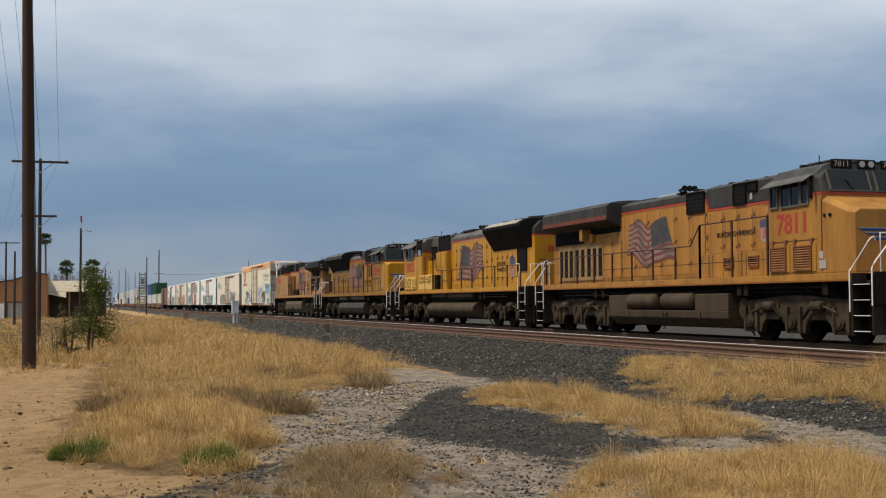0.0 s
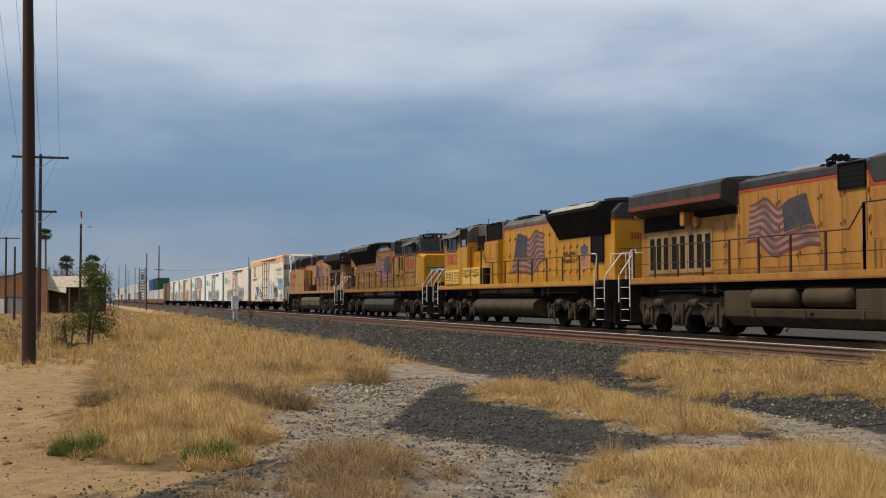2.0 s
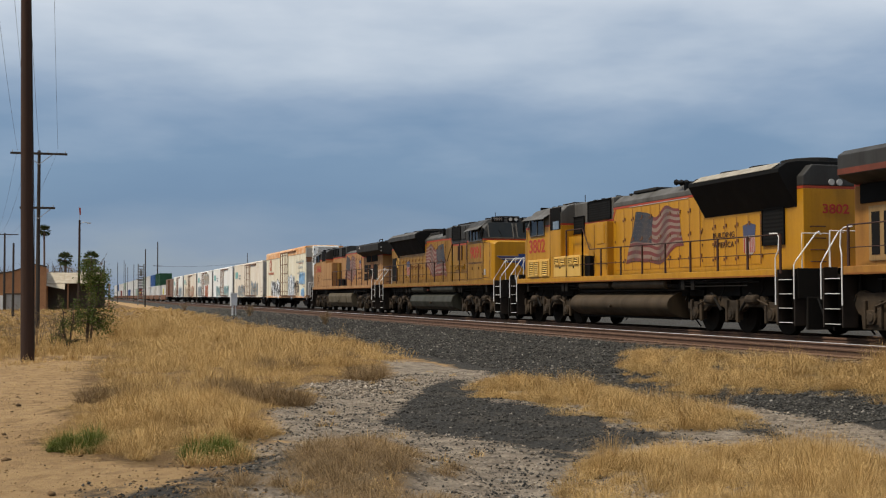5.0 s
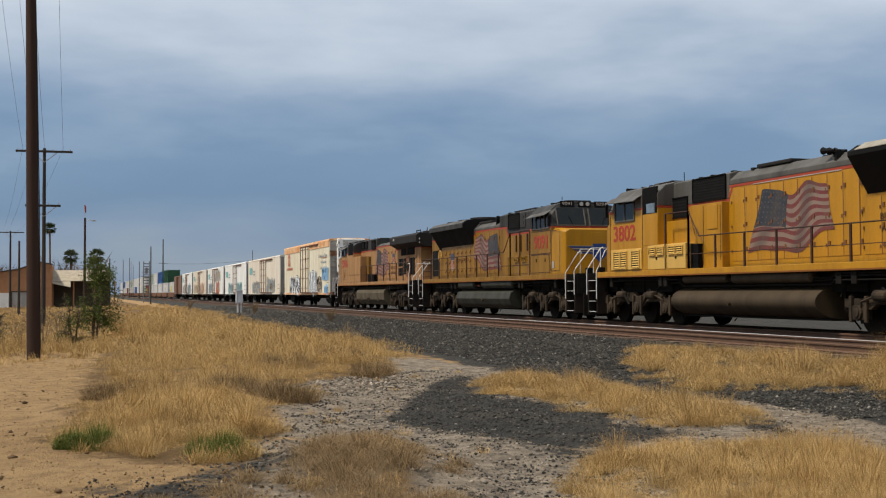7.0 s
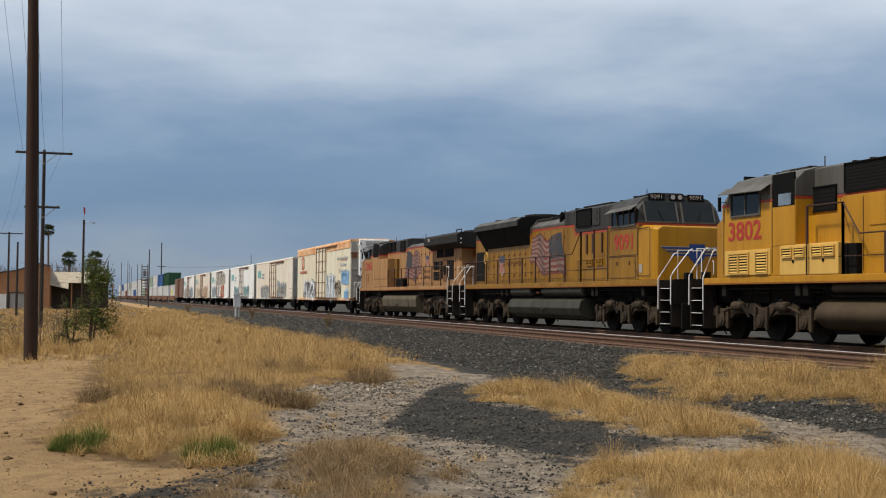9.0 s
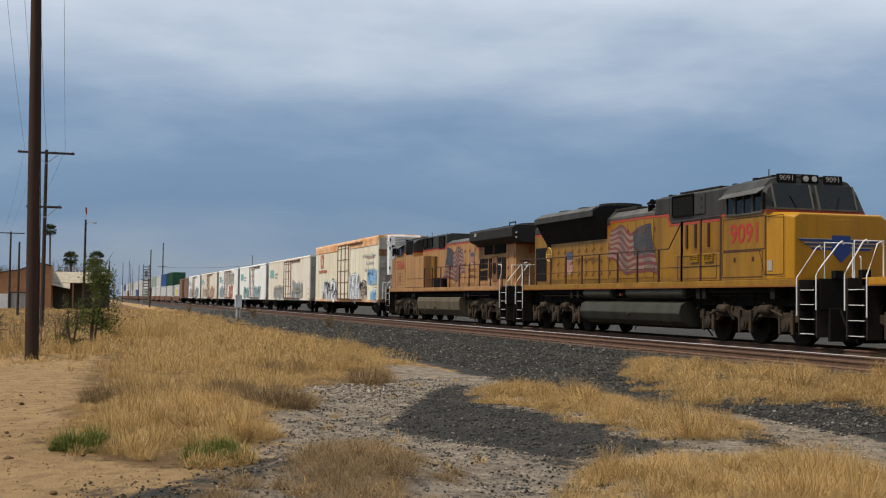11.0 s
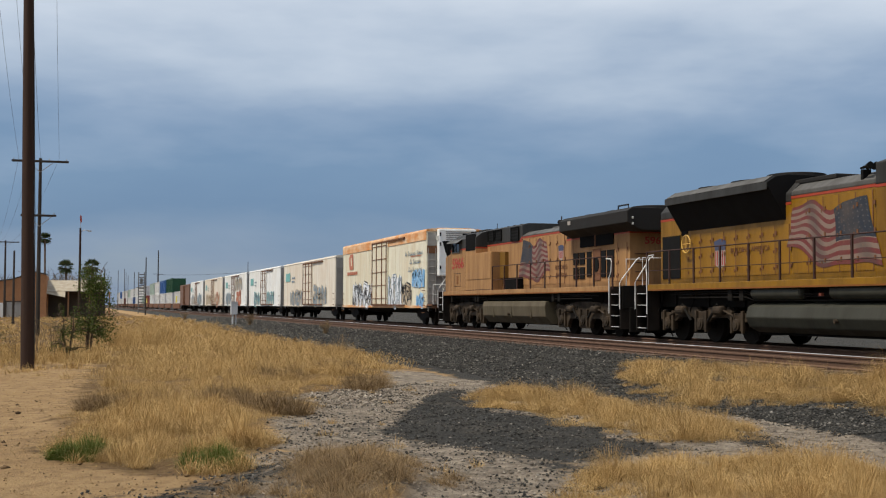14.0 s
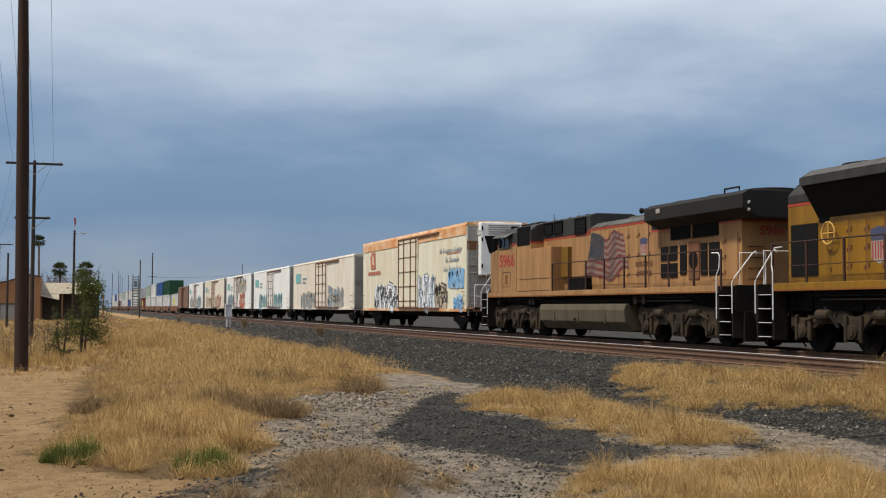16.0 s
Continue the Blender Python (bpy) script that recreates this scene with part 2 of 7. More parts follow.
    "galv": surface("galvanised_steel", (0.42, 0.43, 0.43), (0.25, 0.25, 0.24), 0.5, 0.5, metal=0.4),
}


def polished_rail():
    m, t, p = nodes_of("polished_rail_head")
    n = link_noise(t, 5, 3, stretch=(1, 0.05, 1))
    t.links.new(mix(t, ramp_of(t, n.outputs[0], 0.3, 0.8), (0.82, 0.81, 0.79), (0.62, 0.60, 0.57)), p.inputs["Base Color"])
    p.inputs["Metallic"].default_value, p.inputs["Roughness"].default_value = 1.0, 0.55
    return m


M["rail_head"] = polished_rail()


def island_leaf(name, cols, rough=0.8, trans=0.25):
    """Leaves or blades, each of its own shade."""
    m, t, p = nodes_of(name)
    g = t.nodes.new("ShaderNodeNewGeometry")
    r = t.nodes.new("ShaderNodeValToRGB")
    e = r.color_ramp.elements
    for i, c in enumerate(cols):
        x = e[i] if i < 2 else e.new(1)
        x.position, x.color = i / (len(cols) - 1), (*c, 1)
    t.links.new(g.outputs["Random Per Island"], r.inputs[0])
    # noise darkens whole clumps, painting in the dark gaps between grass tufts
    n, n2 = link_noise(t, 0.7, 3), link_noise(t, 2.6, 3)
    c = mix(t, ramp_of(t, n.outputs[0], 0.35, 0.7, 0, 0.40), r.outputs[0], tuple(0.6 * v for v in cols[0]))
    c = mix(t, ramp_of(t, n2.outputs[0], 0.46, 0.68, 0, 0.45), c, tuple(0.55 * v for v in cols[0]))
    t.links.new(c, p.inputs["Base Color"])
    p.inputs["Roughness"].default_value = rough
    p.inputs["Specular IOR Level"].default_value = 0.2
    tr = t.nodes.new("ShaderNodeBsdfTranslucent")
    t.links.new(c, tr.inputs[0])
    mx = t.nodes.new("ShaderNodeMixShader")
    mx.inputs[0].default_value = trans
    t.links.new(p.outputs[0], mx.inputs[1])
    t.links.new(tr.outputs[0], mx.inputs[2])
    t.links.new(mx.outputs[0], t.nodes["Material Output"].inputs[0])
    return m


M["dry_grass"] = island_leaf("dry_grass", [(0.32, 0.195, 0.068), (0.50, 0.325, 0.122), (0.64, 0.455, 0.200), (0.40, 0.245, 0.088)], trans=0.12)
M["brown_brush"] = island_leaf("dead_brush", [(0.25, 0.165, 0.080), (0.40, 0.285, 0.150), (0.12, 0.078, 0.042), (0.32, 0.22, 0.11)])
M["dark_brush"] = island_leaf("grey_dead_brush", [(0.17, 0.110, 0.052), (0.32, 0.215, 0.105), (0.08, 0.052, 0.027), (0.42, 0.285, 0.135)])
M["green_grass"] = island_leaf("green_grass", [(0.055, 0.092, 0.010), (0.095, 0.135, 0.016), (0.20, 0.19, 0.055), (0.070, 0.105, 0.012)])
M["leaf"] = island_leaf("bush_leaf", [(0.040, 0.068, 0.012), (0.080, 0.112, 0.020), (0.16, 0.165, 0.045)])
M["palm_leaf"] = island_leaf("palm_leaf", [(0.04, 0.065, 0.025), (0.07, 0.10, 0.04), (0.14, 0.13, 0.06)])
M["twig"] = island_leaf("bare_twig", [(0.14, 0.095, 0.055), (0.22, 0.16, 0.095), (0.09, 0.062, 0.038)])
M["stone_dark"] = island_leaf("ballast_stone", [(0.024, 0.023, 0.020), (0.044, 0.042, 0.036), (0.075, 0.071, 0.061), (0.028, 0.027, 0.024), (0.055, 0.052, 0.045), (0.11, 0.10, 0.088), (0.034, 0.033, 0.029), (0.30, 0.275, 0.235)], 0.9, 0.0)
M["stone_pale"] = island_leaf("pale_stone", [(0.30, 0.25, 0.19), (0.44, 0.38, 0.30), (0.10, 0.085, 0.068), (0.20, 0.16, 0.12), (0.14, 0.115, 0.09)], 0.9, 0.0)

M["stone_soil"] = island_leaf("dark_soil_clod", [(0.07, 0.045, 0.024), (0.12, 0.075, 0.038), (0.20, 0.125, 0.06)], 0.95, 0.0)
M["clod"] = island_leaf("sand_clod", [(0.20, 0.122, 0.056), (0.34, 0.22, 0.10), (0.10, 0.06, 0.03), (0.30, 0.19, 0.085)], 0.95, 0.0)


def ground_material():
    m, t, p = nodes_of("ground")
    a = []
    for key in ("gravel", "pale", "straw"):
        x = t.nodes.new("ShaderNodeAttribute")
        x.attribute_name = key
        a.append(x.outputs["Fac"])
    n1, n2, n3 = link_noise(t, 0.45, 5), link_noise(t, 3.0, 6, rough=0.65), link_noise(t, 26.0, 5, rough=0.7)
    sand = mix(t, ramp_of(t, n1.outputs[0], 0.35, 0.7), (0.39, 0.260, 0.126), (0.315, 0.202, 0.094))
    sand = mix(t, ramp_of(t, n2.outputs[0], 0.45, 0.66, 0, 0.85), sand, (0.225, 0.138, 0.066))
    n5 = link_noise(t, 7.0, 6, rough=0.75)
    pale = mix(t, ramp_of(t, n2.outputs[0], 0.36, 0.66), (0.36, 0.30, 0.225), (0.17, 0.138, 0.105))
    pale = mix(t, ramp_of(t, n5.outputs[0], 0.50, 0.64, 0, 0.85), pale, (0.075, 0.064, 0.052))
    grav = mix(t, ramp_of(t, n3.outputs[0], 0.35, 0.7), (0.026, 0.025, 0.022), (0.070, 0.066, 0.058))
    n4 = link_noise(t, 0.9, 6, rough=0.7)
    grav = mix(t, ramp_of(t, n4.outputs[0], 0.52, 0.74, 0, 0.5), grav, (0.15, 0.127, 0.098))
    grav = mix(t, ramp_of(t, n5.outputs[0], 0.56, 0.70, 0, 0.4), grav, (0.14, 0.125, 0.105))
    # straw litter, coloured darker to carry the shade at the grass bases
    straw = mix(t, ramp_of(t, n2.outputs[0], 0.35, 0.7), (0.20, 0.125, 0.055), (0.11, 0.068, 0.033))

    def edge(src, w=0.95):
        s = t.nodes.new("ShaderNodeMath")
        s.operation = "MULTIPLY_ADD"
        t.links.new(n2.outputs[0], s.inputs[0])
        s.inputs[1].default_value = w
        t.links.new(src, s.inputs[2])
        return ramp_of(t, s.outputs[0], 0.82, 1.10)

    c = mix(t, edge(a[2]), sand, straw)
    c = mix(t, edge(a[1]), c, pale)
    c = mix(t, edge(a[0]), c, grav)
    speck = ramp_of(t, n3.outputs[0], 0.62, 0.75, 0, 0.5)
    c = mix(t, speck, c, (0.10, 0.075, 0.05))
    t.links.new(c, p.inputs["Base Color"])
    p.inputs["Roughness"].default_value = 0.95
    p.inputs["Specular IOR Level"].default_value = 0.15
    bump(t, p, n3.outputs[0], 1.0, 0.07)
    return m


M["ground"] = ground_material()

# ---- mesh tools ----
class Shape:
    """Gathers vertices and faces of one part."""

    def __init__(self):
        self.v, self.f = [], []

    def add(self, verts, faces):
        n = len(self.v)
        self.v += [tuple(p) for p in verts]
        self.f += [tuple(i + n for i in f) for f in faces]
        return self

    def box(self, x0, x1, y0, y1, z0, z1):
        x0, x1 = min(x0, x1), max(x0, x1)
        y0, y1 = min(y0, y1), max(y0, y1)
        v = [(x, y, z) for z in (z0, z1) for y in (y0, y1) for x in (x0, x1)]
        return self.add(v, [(0, 2, 3, 1), (4, 5, 7, 6), (0, 1, 5, 4), (2, 6, 7, 3), (0, 4, 6, 2), (1, 3, 7, 5)])

    def along_y(self, prof, y0, y1):
        """A profile of (x, z) points drawn out from y0 to y1."""
        n = len(prof)
        v = [(x, y0, z) for x, z in prof] + [(x, y1, z) for x, z in prof]
        return self.add(v, [tuple(range(n)), tuple(range(2 * n - 1, n - 1, -1))] + [(i, i + n, (i + 1) % n + n, (i + 1) % n) for i in range(n)])

    def along_x(self, prof, x0, x1):
        """A profile of (y, z) points drawn out from x0 to x1."""
        n = len(prof)
        v = [(x0, y, z) for y, z in prof] + [(x1, y, z) for y, z in prof]
        return self.add(v, [tuple(range(n)), tuple(range(2 * n - 1, n - 1, -1))] + [(i, i + n, (i + 1) % n + n, (i + 1) % n) for i in range(n)])

    def rings(self, rings, cap=True):
        n = len(rings[0])
        v = [p for r in rings for p in r]
        f = [(k * n + i, k * n + (i + 1) % n, (k + 1) * n + (i + 1) % n, (k + 1) * n + i) for k in range(len(rings) - 1) for i in range(n)]
        if cap:
            f += [tuple(range(n - 1, -1, -1)), tuple(range((len(rings) - 1) * n, len(rings) * n))]
        return self.add(v, f)

    def tube(self, pts, r, n=6):
        """A round bar through the points; r is one radius, or one for each point."""
        pts = [Vector(p) for p in pts]
        rs = r if isinstance(r, (list, tuple)) else [r] * len(pts)
        rings = []
        for i, p in enumerate(pts):
            d = (pts[min(i + 1, len(pts) - 1)] - pts[max(i - 1, 0)]).normalized()
            a = d.cross(Vector((0, 0, 1)) if abs(d.z) < 0.9 else Vector((1, 0, 0))).normalized()
            b = d.cross(a)
            rings.append([p + rs[i] * (a * math.cos(k * math.tau / n) + b * math.sin(k * math.tau / n)) for k in range(n)])
        return self.rings(rings)

    def disc_x(self, x0, x1, y, z, r, n=20):
        return self.along_x([(y + r * math.cos(k * math.tau / n), z + r * math.sin(k * math.tau / n)) for k in range(n)], x0, x1)

    def capsule_y(self, x, z, y0, y1, r, n=14):
        """A tank with domed ends."""
        prof = [(0.0, 0.0), (0.05, 0.55), (0.16, 0.85), (0.3, 1.0)]
        stops = [(y0 + d * r, k) for d, k in prof] + [(y1 - d * r, k) for d, k in reversed(prof)]
        return self.rings([[(x + max(k, 0.02) * r * math.cos(i * math.tau / n), y, z + max(k, 0.02) * r * math.sin(i * math.tau / n)) for i in range(n)] for y, k in stops])

    def mesh(self, name, mat, bevel=0.0, smooth=False):
        me = bpy.data.meshes.new(name)
        me.from_pydata(self.v, [], self.f)
        bm = bmesh.new()
        bm.from_mesh(me)
        bmesh.ops.recalc_face_normals(bm, faces=bm.faces)
        if bevel:
            es = [e for e in bm.edges if len(e.link_faces) == 2 and e.calc_face_angle(0) > 0.6]
            bmesh.ops.bevel(bm, geom=es, offset=bevel, segments=2, profile=0.6, affect="EDGES", clamp_overlap=True)
        if smooth:
            for f in bm.faces:
                f.smooth = True
            for e in bm.edges:
                if len(e.link_faces) == 2 and e.calc_face_angle(0) > 0.7:
                    e.smooth = False
        bm.to_mesh(me)
        bm.free()
        me.materials.append(M[mat] if isinstance(mat, str) else mat)
        return me


def part(name, shape, mat, parent, label="", bevel=0.0, smooth=False):
    ob = new(name, shape if isinstance(shape, bpy.types.Mesh) else shape.mesh(name, mat, bevel, smooth))
    ob.parent = parent
    if label:
        tagged(ob, label)
    return ob


def thing(name, label, category, group="", at=(0, 0, 0)):
    ob = new(name)
    ob.location = at
    return tagged(ob, label, category, group)


def solo(name, shape, mat, label, category, group="", kind="", bevel=0.0, smooth=False, at=(0, 0, 0)):
    ob = new(name, shape.mesh(name, mat, bevel, smooth))
    ob.location = at
    return tagged(ob, label, category, group, kind)


def raw_mesh(name, verts, tris, mat):
    """A large mesh of triangles from number arrays."""
    me = bpy.data.meshes.new(name)
    v, f = np.asarray(verts, np.float32), np.asarray(tris, np.int32)
    me.vertices.add(len(v))
    me.vertices.foreach_set("co", v.ravel())
    me.loops.add(f.size)
    me.loops.foreach_set("vertex_index", f.ravel())
    me.polygons.add(len(f))
    me.polygons.foreach_set("loop_start", np.arange(0, f.size, 3, dtype=np.int32))
    me.update(calc_edges=True)
    me.materials.append(M[mat])
    return me

# ---- the ground ----
TRACK, SIDING = 18.69, 15.08        # centre lines of the two tracks
RAIL_TOP = 0.70
rng = np.random.default_rng(7)


def wobble(x, y, k=1.0):
    """Smooth low bumps, about -1 to 1."""
    return (np.sin(1.3 * k * x + 0.7 * np.sin(0.9 * k * y)) * np.cos(1.1 * k * y + 0.5 * np.sin(1.7 * k * x)) + 0.5 * np.sin(2.9 * k * x - 1.3 * k * y + 1.0) * np.cos(2.3 * k * y)) / 1.5


def height(x, y):
    """Ground height: nearly flat, the track bed a low bank."""
    x, y = np.asarray(x, float), np.asarray(y, float)
    bank = np.interp(x, [8.8, 10.2, 12.0, 13.55, 20.3, 21.8, 26.0], [0.0, 0.07, 0.22, 0.49, 0.49, 0.25, 0.05])
    near = np.exp(-((y - 25) / 60) ** 2)
    mound = 0.16 * np.exp(-(((x - 4.5) / 4.5) ** 2 + ((y - 38) / 14) ** 2)) + 0.10 * np.exp(-(((x - 1.5) / 2.0) ** 2 + ((y - 18) / 4.0) ** 2)) + 0.22 * np.exp(-(((x - 2.75) / 0.75) ** 2 + ((y - 11.9) / 1.2) ** 2))
    flat = np.clip((x - 13.0) / 0.6, 0, 1) * np.clip((20.8 - x) / 0.6, 0, 1)
    return bank + mound + (0.035 * wobble(x, y) + 0.018 * wobble(x, y, 4.3) + 0.012 * wobble(y, x, 8.3)) * near * (1 - flat)


def inside(x, y, poly):
    """Signed distance (positive inside) to a polygon."""
    x, y = np.asarray(x, float), np.asarray(y, float)
    odd, best = np.zeros(x.shape, bool), np.full(x.shape, 1e9)
    for (ax, ay), (bx, by) in zip(poly, poly[1:] + poly[:1]):
        odd ^= ((ay > y) != (by > y)) & (x < (bx - ax) * (y - ay) / (by - ay + 1e-12) + ax)
        dx, dy = bx - ax, by - ay
        k = np.clip(((x - ax) * dx + (y - ay) * dy) / (dx * dx + dy * dy), 0, 1)
        best = np.minimum(best, np.hypot(x - ax - k * dx, y - ay - k * dy))
    return np.where(odd, best, -best)


DARK = [[(6.4, 24.5), (7.7, 23.8), (6.7, 19.8), (7.2, 17.3), (7.3, 13.6), (5.8, 12.6), (4.9, 11.9), (4.4, 14.3), (3.6, 15.2), (4.6, 19.5)],
        [(9.2, 18.6), (12.5, 17.2), (13.5, 13.0), (10.2, 12.2), (9.6, 15.0)],
        [(2.5, 14.2), (2.0, 13.4), (1.2, 12.2), (0.3, 11.4), (0.1, 10.5), (1.0, 10.3), (1.5, 11.2), (2.1, 12.4)],
        [(4.6, 19.6), (5.8, 22.6), (6.2, 22.0), (5.2, 19.0)]]
PALE = [[(7.7, 30.0), (8.4, 29.0), (8.9, 26.5), (9.4, 24.6), (8.3, 24.2), (7.6, 25.6)],
        [(3.8, 22.8), (6.2, 23.8), (6.4, 21.0), (4.0, 15.0), (1.8, 13.6), (1.2, 9.5), (2.2, 9.5), (2.6, 15.0)],
        [(4.0, 14.8), (4.9, 12.2), (6.0, 11.0), (5.0, 9.0), (2.8, 9.0), (3.4, 11.6)],
        [(8.4, 18.4), (9.3, 17.2), (9.6, 14.7), (10.2, 12.0), (8.0, 10.5), (7.2, 12.8), (7.9, 14.0)]]
RUT = [[(8.9, 17.4), (9.6, 17.2), (9.9, 15.2), (9.8, 12.6), (8.9, 10.6), (7.6, 11.6), (8.3, 12.9), (8.9, 14.6)],
       [(7.7, 30.5), (8.3, 29.6), (8.6, 27.8), (8.8, 25.6), (7.6, 24.8), (6.1, 21.6), (4.75, 18.4), (4.2, 17.0), (4.2, 18.8), (5.9, 22.7), (7.2, 26.8)]]
STRAW = {
    "main": [(0.9, 39.0), (0.2, 30.0), (0.0, 23.5), (-0.1, 16.6), (-0.1, 14.9), (0.5, 14.0), (1.3, 13.4), (1.9, 14.1), (2.3, 15.0), (2.5, 17.0), (3.4, 18.6), (4.3, 22.8), (6.2, 24.3), (6.8, 27.0), (8.3, 30.5), (8.8, 34.0), (9.4, 41.0), (10.0, 60.0), (11.2, 90.0), (12.0, 150.0), (8.0, 150.0), (0.9, 60.0)],
    "mid": [(6.6, 19.8), (7.5, 23.4), (8.9, 23.2), (9.3, 19.5), (9.3, 17.0), (9.2, 14.8), (8.4, 13.6), (6.9, 13.9), (6.9, 16.0), (7.0, 17.6)],
    "back": [(10.8, 23.8), (9.95, 21.0), (9.9, 18.2), (11.0, 16.8), (11.8, 14.2), (13.8, 13.5), (13.7, 20.0), (13.4, 25.0), (13.0, 27.5), (12.0, 26.0)],
    "fore": [(3.6, 9.0), (4.0, 10.2), (5.4, 12.1), (6.7, 12.7), (7.5, 12.2), (8.2, 11.3), (9.3, 10.4), (9.0, 7.0), (3.8, 7.0)],
    "skirt": [(-0.25, 14.7), (0.3, 13.6), (1.1, 12.7), (1.9, 13.2), (2.45, 15.0), (2.7, 17.5), (2.0, 20.0), (0.6, 20.5), (-0.1, 18.0)],
    "brush": [(0.9, 9.2), (1.35, 10.5), (1.9, 12.0), (2.4, 13.2), (3.0, 13.6), (3.6, 13.2), (3.8, 12.3), (3.4, 11.2), (3.1, 10.2), (2.9, 9.2)],
}


def soft(d, w):
    return np.clip(0.5 + d / w, 0, 1)


def masks(x, y):
    jit = 0.35 * wobble(x, y, 1.7) + 0.22 * wobble(y, x, 4.7)
    toe = 8.7 + 0.35 * wobble(y * 0.4, y * 0.15) + np.clip((y - 60) * 0.02, 0, 2.2) - np.clip((30 - y) * 0.03, -0.6, 0.5)
    gravel = soft(x - toe + jit * 0.6, 0.8) * soft(75.0 - x + jit, 10.0)
    for p in DARK:
        gravel = np.maximum(gravel, soft(inside(x, y, p) + jit * 0.9 - 0.1, 1.5))
    for p in RUT:
        gravel = gravel * (1 - soft(inside(x, y, p) + jit * 0.25, 0.4))
    pale = np.zeros_like(gravel)
    for p in DARK[:2]:
        pale = np.maximum(pale, soft(inside(x, y, p) + 1.0 + jit * 0.6, 0.9))
    for p in PALE + RUT:
        pale = np.maximum(pale, soft(inside(x, y, p) + 0.3 + jit * 0.6, 0.9))
    straw = np.zeros_like(gravel)
    for p in STRAW.values():
        straw = np.maximum(straw, soft(inside(x, y, p) + jit, 1.4))
    far = soft(y - 37 + 8 * jit, 16) * (1 - soft(x - 8.6, 1.0))
    straw = np.maximum(straw, np.maximum(far, soft(x - 80, 10)))
    return np.clip(gravel, 0, 1), np.clip(pale * (1 - 0.7 * gravel), 0, 1), np.clip(straw, 0, 1)


def build_ground():
    def steps(lo, hi, d, far):
        mid = np.arange(lo, hi, d)
        out, k = [hi], d
        while out[-1] < far:
            k *= 1.28
            out.append(out[-1] + k)
        low, k = [lo], d
        while low[-1] > -far:
            k *= 1.28
            low.append(low[-1] - k)
        return np.array(low[:0:-1] + list(mid) + out)

    xs, ys = steps(-4.0, 26.0, 0.16, 2600), steps(8.0, 62.0, 0.2, 2600)
    gx, gy = np.meshgrid(xs, ys)
    gz = height(gx, gy)
    n = len(xs)
    idx = np.arange(gx.size).reshape(gx.shape)
    q = np.stack([idx[:-1, :-1], idx[:-1, 1:], idx[1:, 1:], idx[1:, :-1]], -1).reshape(-1, 4)
    tris = np.concatenate([q[:, [0, 1, 2]], q[:, [0, 2, 3]]])
    me = raw_mesh("ground", np.stack([gx, gy, gz], -1).reshape(-1, 3), tris, "ground")
    for key, vals in zip(("gravel", "pale", "straw"), masks(gx.ravel(), gy.ravel())):
        a = me.attributes.new(key, "FLOAT", "POINT")
        a.data.foreach_set("value", vals.astype(np.float32))
    me.polygons.foreach_set("use_smooth", np.ones(len(tris), bool))
    tagged(new("ground", me), "sandy ground with dark gravel patches and pale dirt ruts", "ground", kind="structure")


build_ground()


# ---- grass, brush and stones ----
def blades(name, x, y, h, w, mat, label, lean=0.35, z=None, category="grass"):
    """One bent three-faced blade at each place."""
    n = len(x)
    if z is None:
        z = height(x, y) - 0.02
    a = rng.uniform(0, math.tau, n)
    b = rng.uniform(0, math.tau, n)
    out = np.abs(rng.normal(0, lean, n)) * h
    dx, dy = np.cos(a) * w / 2, np.sin(a) * w / 2
    ox, oy = np.cos(b) * out, np.sin(b) * out
    p = np.zeros((n, 5, 3), np.float32)
    p[:, 0] = np.stack([x - dx, y - dy, z], 1)
    p[:, 1] = np.stack([x + dx, y + dy, z], 1)
    p[:, 2] = np.stack([x - 0.8 * dx + 0.35 * ox, y - 0.8 * dy + 0.35 * oy, z + 0.6 * h], 1)
    p[:, 3] = np.stack([x + 0.8 * dx + 0.35 * ox, y + 0.8 * dy + 0.35 * oy, z + 0.6 * h], 1)
    p[:, 4] = np.stack([x + ox, y + oy, z + h * np.clip(1 - 0.35 * (out / h), 0.4, 1)], 1)
    base = np.arange(n)[:, None, None] * 5
    t = (np.array([[0, 1, 3], [0, 3, 2], [2, 3, 4]])[None] + base).reshape(-1, 3)
    return tagged(new(name, raw_mesh(name, p.reshape(-1, 3), t, mat)), label, category, kind="stuff")


def scatter(poly, per_m2, edge=0.7, clump=0.6):
    """Places in a polygon, thinner at its rim, gathered in tufts."""
    xs, ys = [p[0] for p in poly], [p[1] for p in poly]
    n = int((max(xs) - min(xs)) * (max(ys) - min(ys)) * per_m2)
    x, y = rng.uniform(min(xs), max(xs), n), rng.uniform(min(ys), max(ys), n)
    d = inside(x, y, poly) + 0.3 * wobble(x, y, 1.7)
    tuft = 0.5 + 0.5 * wobble(x * 1.0, y * 1.0, 3.1)
    keep = (rng.uniform(0, 1, n) < np.clip(d / edge, 0, 1)) & (rng.uniform(0, 1, n) < (1 - clump) + clump * tuft)
    return x[keep], y[keep], d[keep]


def tall(x, y, d, low, high):
    k = np.clip(d / 1.2, 0.35, 1) * (0.75 + 0.35 * wobble(x, y, 2.3))
    return np.clip((low + (high - low) * rng.uniform(0, 1, len(x)) ** 1.3) * k, 0.05, 2)


def tufts(name, cx, cy, radius, tall, per, width, mat, label, spread=1.2):
    """Grass in domed tufts: blades stand in the middle and lean out at the rim."""
    n = len(cx)
    k = np.repeat(np.arange(n), np.maximum((1.35 * per).astype(int), 3))
    m = len(k)
    q, a = rng.uniform(0, 1, m) ** 0.7, rng.uniform(0, math.tau, m)
